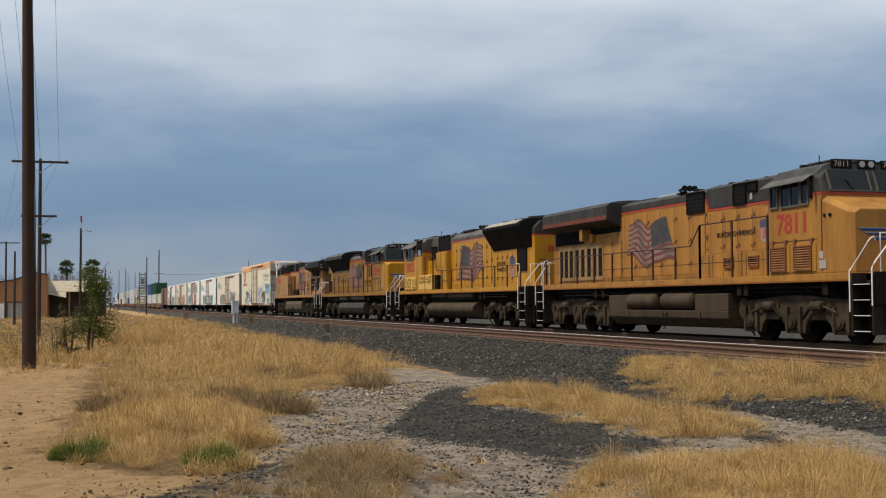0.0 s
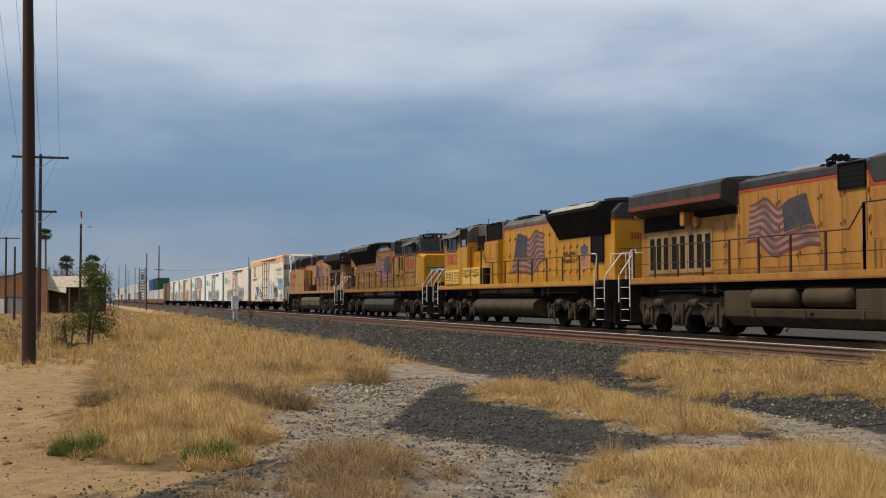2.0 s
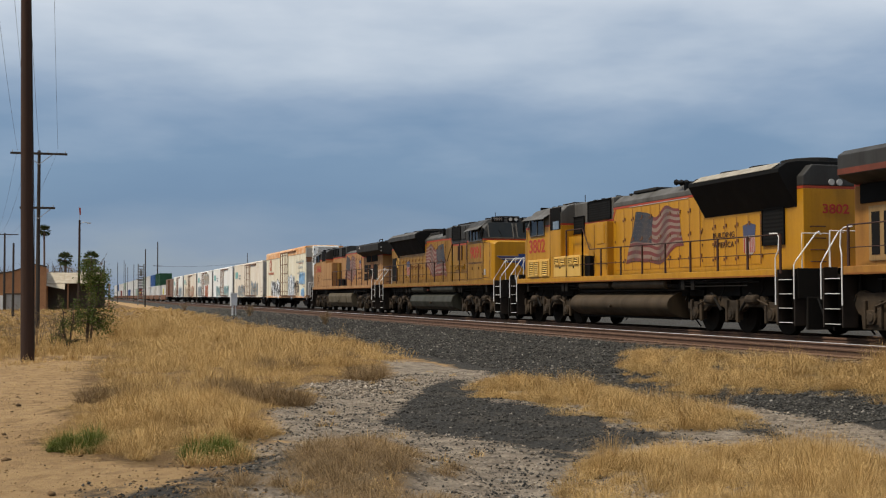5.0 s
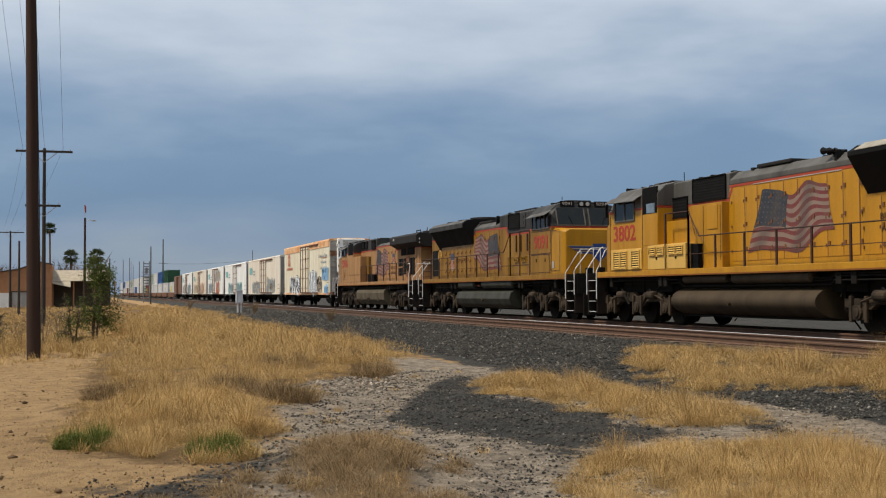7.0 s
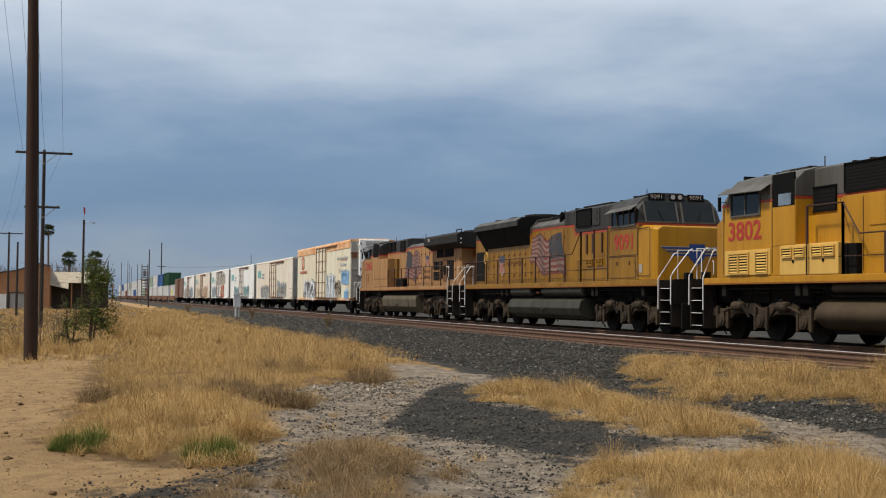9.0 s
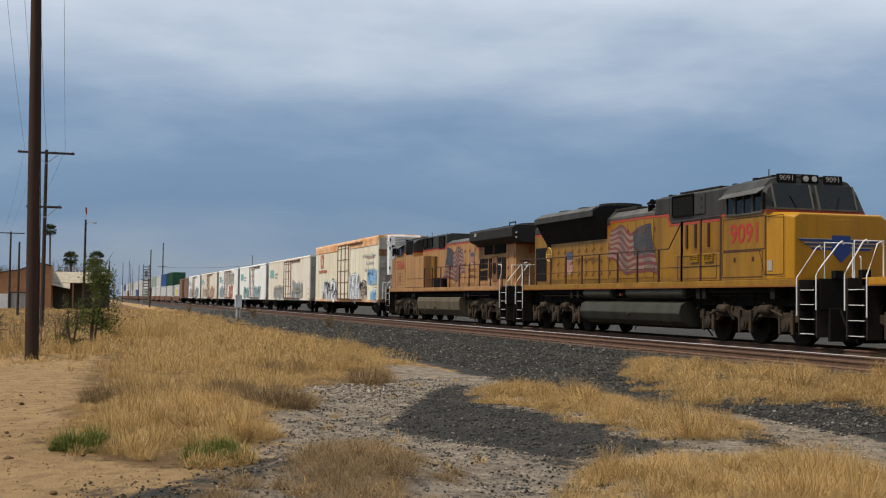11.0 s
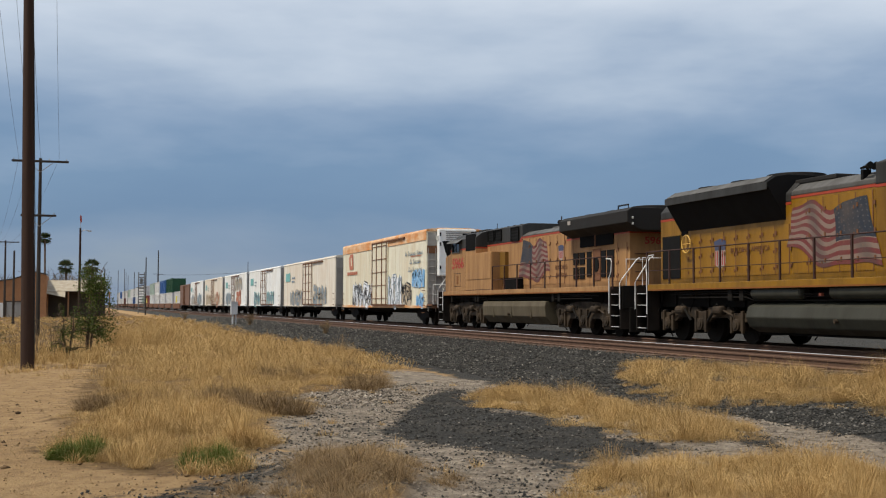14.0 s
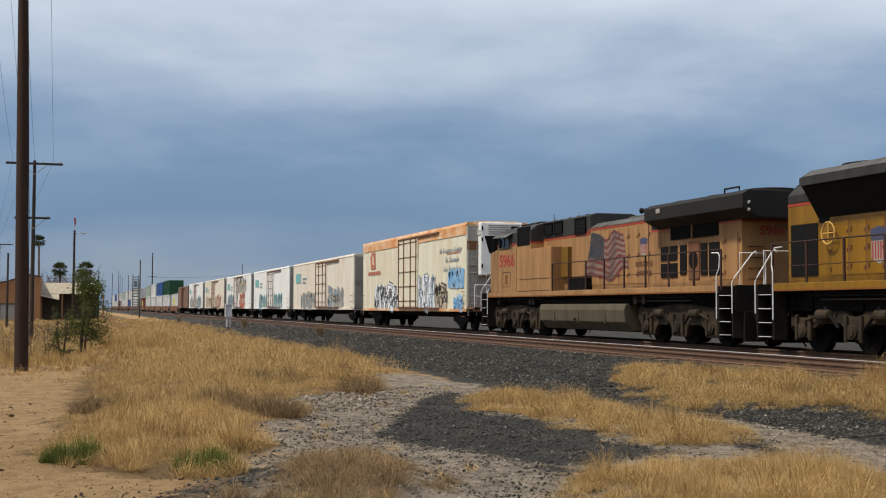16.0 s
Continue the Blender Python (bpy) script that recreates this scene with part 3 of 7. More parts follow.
    x, y = cx[k] + radius[k] * 0.7 * q * np.cos(a), cy[k] + radius[k] * 0.7 * q * np.sin(a)
    h = tall[k] * (0.40 + 0.60 * rng.uniform(0, 1, m)) * (1.18 - 0.68 * q)
    z = height(x, y) - 0.02
    out = h * (spread * q + 0.12 + 0.50 * np.abs(rng.normal(0, 1, m)))
    b = a + rng.normal(0, 1.0, m)
    ox, oy = np.cos(b) * out, np.sin(b) * out
    c = rng.uniform(0, math.tau, m)
    w = (width[k] if isinstance(width, np.ndarray) else width) * rng.uniform(0.30, 0.85, m)
    dx, dy = np.cos(c) * w / 2, np.sin(c) * w / 2
    p = np.zeros((m, 5, 3), np.float32)
    p[:, 0] = np.stack([x - dx, y - dy, z], 1)
    p[:, 1] = np.stack([x + dx, y + dy, z], 1)
    p[:, 2] = np.stack([x - 0.8 * dx + 0.28 * ox, y - 0.8 * dy + 0.28 * oy, z + 0.66 * h], 1)
    p[:, 3] = np.stack([x + 0.8 * dx + 0.28 * ox, y + 0.8 * dy + 0.28 * oy, z + 0.66 * h], 1)
    p[:, 4] = np.stack([x + ox, y + oy, z + h * np.clip(1 - 0.42 * out / h, 0.25, 1)], 1)
    t = (np.array([[0, 1, 3], [0, 3, 2], [2, 3, 4]])[None] + np.arange(m)[:, None, None] * 5).reshape(-1, 3)
    return tagged(new(name, raw_mesh(name, p.reshape(-1, 3), t, mat)), label, "grass", kind="stuff")


def build_grass():
    # the mound: tufts close together near the viewer, larger and fewer far off
    x, y, d = scatter(STRAW["main"], 7.5, 0.5, 0.75)
    keep = (y < 40) | (rng.uniform(0, 1, len(x)) < np.clip(34 / y, 0, 1) ** 1.6)
    x, y, d = x[keep], y[keep], d[keep]
    k = np.clip(d / 1.0, 0.45, 1) * np.clip(0.85 + 0.65 * wobble(x, y, 1.5), 0.35, 1.6) * np.exp(rng.normal(0, 0.30, len(x)))
    rad = rng.uniform(0.20, 0.55, len(x))
    tufts("dry_grass_mound", x, y, rad, np.clip(rng.uniform(0.20, 0.56, len(x)) * k, 0.06, 1), np.clip(3900 / y * rad / 0.34, 24, 290), 0.0020 + 0.00013 * y, "dry_grass", "tall dry straw-coloured grass in tufts on a low mound")
    for key, per, lo, hi, blades_per, label in (("mid", 12, 0.26, 0.50, 290, "dense dry golden grass beside a dirt rut"), ("back", 11, 0.28, 0.54, 240, "dense dry golden grass along the track bed"), ("skirt", 9, 0.28, 0.55, 300, "dry straw grass behind fresh green tufts"), ("fore", 15, 0.24, 0.45, 360, "dense dry golden grass in loose tufts")):
        x, y, d = scatter(STRAW[key], per, 0.35, 0.2)
        k = np.clip(d / 0.6, 0.45, 1) * np.clip(0.9 + 0.5 * wobble(x, y, 2.1), 0.4, 1.4) * np.exp(rng.normal(0, 0.22, len(x)))
        tufts("dry_grass_patch", x, y, rng.uniform(0.16, 0.42, len(x)), rng.uniform(lo, hi, len(x)) * k, np.full(len(x), blades_per), 0.0022 + 0.00013 * y, "dry_grass", label)
    # stray tufts outside the dense patches
    n = 420
    x, y = rng.uniform(0.5, 10.5, n), rng.uniform(11, 30, n)
    g, pl, st = masks(x, y)
    keep = (rng.uniform(0, 1, n) < 0.25) & (st < 0.4) & (g < 0.25)
    x, y = x[keep], y[keep]
    tufts("stray_grass", x, y, rng.uniform(0.06, 0.2, len(x)), rng.uniform(0.06, 0.22, len(x)), np.full(len(x), 40), 0.007, "dry_grass", "small stray dry tufts on bare dirt")
    # matted dead brush
    x, y, d = scatter(STRAW["brush"], 20, 0.5, 0.6)
    tufts("dead_brush", x, y, rng.uniform(0.10, 0.30, len(x)), rng.uniform(0.14, 0.36, len(x)) * np.clip(d, 0.5, 1), np.full(len(x), 150), 0.0045, "brown_brush", "matted brown dead brush on gravel", 2.4)
    tufts("straw_on_brush", x[::3], y[::3], rng.uniform(0.14, 0.4, len(x[::3])), rng.uniform(0.14, 0.30, len(x[::3])), np.full(len(x[::3]), 40), 0.005, "dry_grass", "pale straw tangled in dead brush", 1.4)
    n = 46
    sy = rng.uniform(9.4, 13.2, n)
    sx = 1.9 + 0.30 * (sy - 9.4) + rng.normal(0, 0.55, n)
    tufts("dead_brush", sx, sy, rng.uniform(0.12, 0.30, n), rng.uniform(0.16, 0.32, n), np.full(n, 230), 0.006, "brown_brush", "arching sheaves of brown dead grass", 2.6)
    # rough grass round the young trees
    n = 150
    sx, sy = rng.uniform(-3.2, 0.9, n), rng.uniform(36.5, 46.0, n)
    tufts("rough_grass", sx, sy, rng.uniform(0.2, 0.5, n), rng.uniform(0.25, 0.85, n), np.full(n, 90), 0.009, "dry_grass", "rough brown grass round the young trees", 0.8)
    # tall grass behind the young trees
    n = 90
    sx, sy = rng.uniform(1.0, 4.2, n), rng.uniform(48, 58, n)
    tufts("tall_dry_grass", sx, sy, rng.uniform(0.3, 0.6, n), rng.uniform(0.7, 1.35, n), np.full(n, 110), 0.011, "dry_grass", "tall pale dry grass behind the young trees", 0.4)
    for cx, cy, r in ((0.55, 20.2, 0.45), (1.05, 19.9, 0.45), (2.35, 21.3, 0.55), (2.75, 20.0, 0.5), (3.15, 18.8, 0.42), (5.5, 24.0, 0.6), (4.4, 27.5, 0.6), (6.2, 30.0, 0.6)):
        n = 9
        a, k = rng.uniform(0, math.tau, n), np.sqrt(rng.uniform(0, 1, n)) * r
        tufts("dead_brush", cx + k * np.cos(a) * 0.9, cy + k * np.sin(a) * 1.3, rng.uniform(0.15, 0.4, n), rng.uniform(0.34, 0.62, n), np.full(n, 190), 0.008, "dark_brush", "matted brown dead brush among straw", 1.2)
    for cx, cy, r in ((0.10, 14.3, 0.32), (1.38, 13.1, 0.32)):
        n = 18
        a, k = rng.uniform(0, math.tau, n), np.sqrt(rng.uniform(0, 1, n)) * r
        tufts("green_grass", cx + k * np.cos(a) * 1.1, cy + k * np.sin(a), rng.uniform(0.08, 0.22, n), rng.uniform(0.30, 0.54, n) * (1.15 - 0.6 * k / r), np.full(n, 170), 0.0065, "green_grass", "fresh green grass tuft among straw", 0.6)
        n = 6
        a, k = rng.uniform(0, math.tau, n), r * rng.uniform(0.9, 1.5, n)
        tufts("dry_grass_patch", cx + k * np.cos(a), cy + k * np.sin(a), rng.uniform(0.10, 0.25, n), rng.uniform(0.2, 0.42, n), np.full(n, 90), 0.006, "dry_grass", "dry straw mixed with fresh green grass")
    # open lot beyond the mound
    n = 8500
    y = 29 + 150 * rng.uniform(0, 1, n) ** 1.5
    x = rng.uniform(-0.16, 0.30, n) * y - 1.0
    keep = (x < 9.0 + 0.015 * y) & (rng.uniform(0, 1, n) < (0.55 + 0.5 * wobble(x, y, 0.5)) * np.clip((y - 28) / 14, 0.05, 1))
    x, y = x[keep], y[keep]
    tufts("far_dry_grass", x, y, rng.uniform(0.2, 0.6, len(x)), rng.uniform(0.12, 0.5, len(x)), np.full(len(x), 26), 0.006 + 0.00035 * y, "dry_grass", "sparse dry grass on the open lot")
    # thin straw on the bare sand
    n = 9000
    x, y = rng.uniform(-4.5, 2.4, n), rng.uniform(10, 40, n)
    k = rng.uniform(0, 1, n) < 0.35 + 0.5 * wobble(x, y, 2.0)
    x, y, n = x[k], y[k], k.sum()
    blades("sparse_straw", x, y, rng.uniform(0.015, 0.07, n), 0.006, "dry_grass", "scattered short straw on bare sand", 0.8)


def stones(name, x, y, size, mat, label):
    n = len(x)
    o = np.array([(1, 0, 0), (-1, 0, 0), (0, 1, 0), (0, -1, 0), (0, 0, 1), (0, 0, -1)], float)
    f = np.array([(0, 2, 4), (2, 1, 4), (1, 3, 4), (3, 0, 4), (2, 0, 5), (1, 2, 5), (3, 1, 5), (0, 3, 5)])
    p = o[None] * size[:, None, None] * rng.uniform(0.5, 1.2, (n, 6, 1)) + rng.normal(0, 0.25, (n, 6, 3)) * size[:, None, None]
    a = rng.uniform(0, math.tau, n)
    c, s = np.cos(a)[:, None], np.sin(a)[:, None]
    q = np.stack([p[..., 0] * c - p[..., 1] * s + x[:, None], p[..., 0] * s + p[..., 1] * c + y[:, None], p[..., 2] * 0.7 + (height(x, y) + 0.25 * size)[:, None]], -1)
    t = (f[None] + np.arange(n)[:, None, None] * 6).reshape(-1, 3)
    return tagged(new(name, raw_mesh(name, q.reshape(-1, 3), t, mat)), label, "gravel", kind="stuff")


def build_stones():
    n = 52000
    y = 14 + 110 * rng.uniform(0, 1, n) ** 1.9
    x = rng.uniform(9.3, 14.0, n)
    g = masks(x, y)[0]
    keep = rng.uniform(0, 1, n) < g
    stones("ballast_gravel", x[keep], y[keep], rng.uniform(0.009, 0.029, keep.sum()) * (0.9 + 0.022 * y[keep]), "stone_dark", "dark grey crushed-stone ballast on the track bank")
    n = 70000
    x, y = rng.uniform(0, 13, n), rng.uniform(9.5, 26, n)
    g, p, _ = masks(x, y)
    u = rng.uniform(0, 1, n)
    k = ((u < g * 0.85) | ((u < p * 0.75 * np.clip(0.5 + 0.9 * wobble(x, y, 2.6), 0, 1)) & (g < 0.6) & (x < 7.4))) & (x < 10.5)
    stones("loose_gravel", x[k], y[k], 0.007 + 0.021 * rng.uniform(0, 1, k.sum()) ** 2.0, "stone_dark", "loose dark gravel spilled over the dirt")
    white = inside(x, y, [(3.8, 20.3), (3.9, 22.4), (4.8, 23.7), (6.1, 23.8), (5.8, 21.8), (4.7, 20.2)]) > 0.4 * wobble(x, y, 3.0)
    k = ((u > 1 - p * 0.5) | (white & (u > 0.3))) & (g < 0.6)
    stones("pale_gravel", x[k], y[k], (0.006 + 0.022 * rng.uniform(0, 1, k.sum()) ** 2.2) * np.where(white[k], 1.8, 1.0), "stone_pale", "pale gravel on the dirt rut")
    n = 420
    x, y = rng.uniform(-3.5, 1.6, n), 9.5 + 14 * rng.uniform(0, 1, n) ** 1.3
    stones("dark_clods", x, y, 0.012 + 0.045 * rng.uniform(0, 1, n) ** 4.0, "stone_soil", "dark brown clods lying on the sand")
    n = 9000
    x, y = rng.uniform(-4, 2.2, n), 10 + 26 * rng.uniform(0, 1, n) ** 1.7
    stones("sand_clods", x, y, 0.004 + 0.016 * rng.uniform(0, 1, n) ** 3.0, "clod", "small brown clods and pebbles on bare sand")


build_grass()
build_stones()

# ---- the two tracks ----
def build_track(name, cx, label, heads, near_ties):
    tr = tagged(thing(name, label, "railway track"), kind="structure")
    foot = RAIL_TOP - 0.17
    for k, side in enumerate((-1, 1)):
        x = cx + side * 0.752
        prof = [(-0.07, 0), (0.07, 0), (0.07, 0.015), (0.012, 0.04), (0.012, 0.115), (0.034, 0.128), (0.034, 0.155), (0.026, 0.162), (-0.026, 0.162), (-0.034, 0.155), (-0.034, 0.128), (-0.012, 0.115), (-0.012, 0.04), (-0.07, 0.015)]
        rail = part("rail", Shape().along_y([(x + a, foot + b) for a, b in prof], -60, 900), "rail_rust", tr, "rusty steel rail")
        hp = [(-0.028, 0.150), (-0.028, 0.164), (-0.021, 0.170), (0.021, 0.170), (0.028, 0.164), (0.028, 0.150)]
        part("rail_head", Shape().along_y([(x + a, foot + b) for a, b in hp], -60, 900), heads[k], rail, "worn running surface")
    tie = Shape().box(-1.3, 1.3, -0.115, 0.115, -0.16, 0.0).mesh("tie", "tie", 0.012)
    if near_ties:
        for i in range(300):
            ob = part("tie", tie, "tie", tr)
            ob.location = (cx + random.uniform(-0.05, 0.05), 14 + 0.5 * i + random.uniform(-0.02, 0.02), foot - 0.004 + random.uniform(-0.015, 0.004))
            ob.rotation_euler = (0, 0, random.uniform(-0.012, 0.012))
    rest = Shape()
    for i in range(300 if near_ties else 0, 1400):
        y = 14 + 0.5 * i
        rest.box(cx - 1.3, cx + 1.3, y - 0.115, y + 0.115, foot - 0.16, foot)
    tagged(part("far_ties", rest, "tie", tr), "row of old wooden ties", kind="stuff")
    clip = Shape()
    for i in range(260):
        y = 14 + 0.5 * i
        for side in (-1, 1):
            clip.box(cx + side * 0.752 - 0.17, cx + side * 0.752 + 0.17, y - 0.09, y + 0.09, foot - 0.002, foot + 0.018)
    tagged(part("tie_plates", clip, "rail_rust", tr), "rusty tie plates", kind="stuff")


build_track("siding_track", SIDING, "empty siding with rusty rails on wooden ties", ("rail_rust", "rail_head"), True)
build_track("main_track", TRACK, "main line under the train, rails on wooden ties", ("rail_rust", "rail_rust"), False)

# ---- the locomotives ----
VEH, WHEELS = [], []
LETTERS = {}


def lettering(text, size, bold=0.0):
    """Flat letters with a little thickness, centred, as a mesh in the x-y plane."""
    key = (text, size, bold)
    if key not in LETTERS:
        cu = bpy.data.curves.new("letters", "FONT")
        cu.body, cu.size, cu.align_x, cu.align_y, cu.extrude, cu.offset = text, size, "CENTER", "CENTER", 0.003, bold
        cu.resolution_u = 3
        ob = bpy.data.objects.new("letters", cu)
        scene.collection.objects.link(ob)
        LETTERS[key] = bpy.data.meshes.new_from_object(ob.evaluated_get(bpy.context.evaluated_depsgraph_get()))
        bpy.data.objects.remove(ob)
        bpy.data.curves.remove(cu)
    return LETTERS[key]


SIDEWAYS = Matrix(((0, 0, -1, 0), (-1, 0, 0, 0), (0, 1, 0, 0), (0, 0, 0, 1)))   # letters that face the viewer's side
FRONTAL = Matrix(((1, 0, 0, 0), (0, 0, -1, 0), (0, 1, 0, 0), (0, 0, 0, 1)))    # letters that face along the line


def glyphs(me):
    """One mesh of letters as a list of meshes, letter by letter along x."""
    root = list(range(len(me.vertices)))

    def find(k):
        while root[k] != k:
            root[k] = root[root[k]]
            k = root[k]
        return k

    for e in me.edges:
        root[find(e.vertices[0])] = find(e.vertices[1])
    span = {}
    for v in me.vertices:
        k = find(v.index)
        a, b = span.get(k, (1e9, -1e9))
        span[k] = (min(a, v.co.x), max(b, v.co.x))
    groups = []
    for k, (a, b) in sorted(span.items(), key=lambda q: q[1]):
        if groups and a < groups[-1][1]:
            groups[-1][1] = max(groups[-1][1], b)
            groups[-1][0].add(k)
        else:
            groups.append([{k}, b])
    out = []
    for keys, _ in groups:
        ids = [v.index for v in me.vertices if find(v.index) in keys]
        place = {q: n for n, q in enumerate(ids)}
        g = bpy.data.meshes.new("letter")
        g.from_pydata([me.vertices[q].co for q in ids], [], [[place[q] for q in f.vertices] for f in me.polygons if f.vertices[0] in place])
        out.append(g)
    return out


def write(name, text, size, mat, parent, at, turn=SIDEWAYS, wide=1.0, bold=0.0, label=""):
    """Painted writing, each letter a part of its own."""
    me = lettering(text, size, bold).copy()
    me.transform(Matrix.Diagonal((wide, 1, 1, 1)))
    for g in glyphs(me):
        g.materials.append(M[mat])
        part(name, g, mat, parent, label).matrix_local = Matrix.Translation(at) @ turn
    bpy.data.meshes.remove(me)


def flag_material():
    m, t, p = nodes_of("flag_decal")
    a = t.nodes.new("ShaderNodeAttribute")
    a.attribute_name = "cloth"
    s = t.nodes.new("ShaderNodeSeparateXYZ")
    t.links.new(a.outputs["Vector"], s.inputs[0])

    def mth(op, x, y=0.5):
        k = t.nodes.new("ShaderNodeMath")
        k.operation = op
        for i, q in enumerate((x, y)):
            if isinstance(q, bpy.types.NodeSocket):
                t.links.new(q, k.inputs[i])
            else:
                k.inputs[i].default_value = q
        return k.outputs[0]

    stripe = mth("LESS_THAN", mth("FRACT", mth("MULTIPLY", s.outputs[1], 6.5)), 0.5)
    n = link_noise(t, 2.5, 4)
    n2 = link_noise(t, 9, 4)
    c = mix(t, stripe, (0.215, 0.150, 0.115), (0.14, 0.026, 0.023))
    canton = mth("MULTIPLY", mth("LESS_THAN", s.outputs[0], 0.43), mth("GREATER_THAN", s.outputs[1], 0.40))
    star_u = mth("ABSOLUTE", mth("SUBTRACT", mth("FRACT", mth("MULTIPLY", s.outputs[0], 17.0)), 0.5))
    star_v = mth("ABSOLUTE", mth("SUBTRACT", mth("FRACT", mth("MULTIPLY", s.outputs[1], 12.0)), 0.5))
    star = mth("LESS_THAN", mth("ADD", star_u, star_v), 0.19)
    c = mix(t, canton, c, mix(t, star, (0.017, 0.022, 0.032), (0.075, 0.075, 0.075)))
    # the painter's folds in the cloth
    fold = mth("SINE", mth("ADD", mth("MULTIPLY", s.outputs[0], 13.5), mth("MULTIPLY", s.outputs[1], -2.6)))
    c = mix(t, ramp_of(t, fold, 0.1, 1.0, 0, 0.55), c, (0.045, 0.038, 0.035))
    c = mix(t, ramp_of(t, n.outputs[0], 0.45, 0.75, 0, 0.35), c, (0.12, 0.085, 0.06))
    c = mix(t, ramp_of(t, n2.outputs[0], 0.55, 0.8, 0, 0.30), c, (0.26, 0.15, 0.06))
    t.links.new(c, p.inputs["Base Color"])
    p.inputs["Roughness"].default_value = 0.6
    return m


M["flag"] = flag_material()


def flag(parent, fd, x, hoist_top, hoist_low, fly_top, fly_low, label="faded painted flag decal"):
    """A waving flag painted on the hood's side, the hoist towards the front."""
    nu, nv = 28, 13
    v, uv, f = [], [], []
    for j in range(nv + 1):
        for i in range(nu + 1):
            a, b = i / nu, j / nv
            lo = (hoist_low[0] + (fly_low[0] - hoist_low[0]) * a, hoist_low[1] + (fly_low[1] - hoist_low[1]) * a)
            hi = (hoist_top[0] + (fly_top[0] - hoist_top[0]) * a, hoist_top[1] + (fly_top[1] - hoist_top[1]) * a)
            w = (0.16 * math.sin(a * 7.6 + 1.2 * b + 0.5) + 0.06 * math.sin(a * 17 + 2.5 * b)) * min(1, a * 2.2) - 0.10 * math.sin(a * math.pi) * (1 - b)
            v.append((x, fd * (lo[0] + (hi[0] - lo[0]) * b + 0.03 * math.sin(b * 7 + a * 5)), lo[1] + (hi[1] - lo[1]) * b + w))
            uv.append((a, b, 0))
    for j in range(nv):
        for i in range(nu):
            k = j * (nu + 1) + i
            f.append((k, k + 1, k + nu + 2, k + nu + 1))
    me = Shape().add(v, f).mesh("flag_decal", "flag")
    at = me.attributes.new("cloth", "FLOAT_VECTOR", "POINT")
    at.data.foreach_set("vector", np.array(uv, np.float32).ravel())
    part("flag_decal", me, "flag", parent, label)


def shield(parent, x, u, z, w, h):
    """The railway's shield as plain shapes: blue head over upright bars."""
    s = part("shield", Shape().along_x([(u - w / 2, z + 0.12 * h), (u - w / 2, z - 0.34 * h), (u, z - 0.5 * h), (u + w / 2, z - 0.34 * h), (u + w / 2, z + 0.12 * h)], x, x - 0.004), "white_paint", parent, "faded shield emblem")
    part("shield_head", Shape().along_x([(u - w / 2, z + 0.12 * h), (u + w / 2, z + 0.12 * h), (u + 0.56 * w, z + 0.42 * h), (u, z + 0.5 * h), (u - 0.56 * w, z + 0.42 * h)], x, x - 0.006), "navy_dull", s)
    bars = Shape()
    for k in range(6):
        y = u + (k - 2.5) * w * 0.165
        bars.along_x([(y - 0.038 * w, z + 0.10 * h), (y + 0.038 * w, z + 0.10 * h), (y + 0.038 * w, z - 0.37 * h), (y - 0.038 * w, z - 0.37 * h)], x, x - 0.007)
    part("shield_bars", bars, "red_number", s)


def wheelset():
    s = Shape()
    for side in (-1, 1):
        x = side * 0.752
        n = 26
        for (xa, xb, r0, r1) in ((x - 0.065, x + 0.065, 0.53, 0.525), (x - side * 0.10, x - side * 0.065, 0.56, 0.555)):
            s.rings([[(q, r * math.cos(k * math.tau / n), r * math.sin(k * math.tau / n)) for k in range(n)] for q, r in ((xa, r0), (xb, r1))])
        s.disc_x(x + side * 0.065, x + side * 0.16, 0, 0, 0.13, 12)
        for k in range(5):
            a = k * math.tau / 5
            s.disc_x(x + side * 0.06, x + side * 0.072, 0.33 * math.cos(a), 0.33 * math.sin(a), 0.07, 8)
    s.disc_x(-0.9, 0.9, 0, 0, 0.09, 12)
    return s.mesh("wheelset", "wheel")


WHEELSET = wheelset()


def bogie(parent, y, spread, mat, kind):
    """A three-axle truck: side frames with journal boxes, springs and brake gear."""
    b = part("bogie", Shape().box(-0.6, 0.6, y - 0.5, y + 0.5, 0.62, 1.02), "frame", parent, "grimy three-axle bogie")
    e = spread + 0.62
    for side in (-1, 1):
        xo, xi = side * 1.22, side * 1.06
        if kind == "ge":
            prof = [(-e, 0.62), (-e - 0.12, 0.80), (-e - 0.12, 1.05), (-e + 0.10, 1.16), (-spread - 0.2, 1.08), (-spread + 0.5, 1.12), (-0.55, 1.20), (0.55, 1.20), (spread - 0.5, 1.12), (spread + 0.2, 1.08), (e - 0.10, 1.16), (e + 0.12, 1.05), (e + 0.12, 0.80), (e, 0.62), (spread + 0.50, 0.56), (spread + 0.46, 0.24), (spread - 0.40, 0.24), (spread - 0.50, 0.46), (spread - 0.66, 0.58), (0.66, 0.58), (0.50, 0.46), (0.42, 0.24), (-0.42, 0.24), (-0.50, 0.46), (-0.66, 0.58), (-spread + 0.66, 0.58), (-spread + 0.50, 0.46), (-spread + 0.40, 0.24), (-spread - 0.46, 0.24), (-spread - 0.50, 0.56)]
        else:
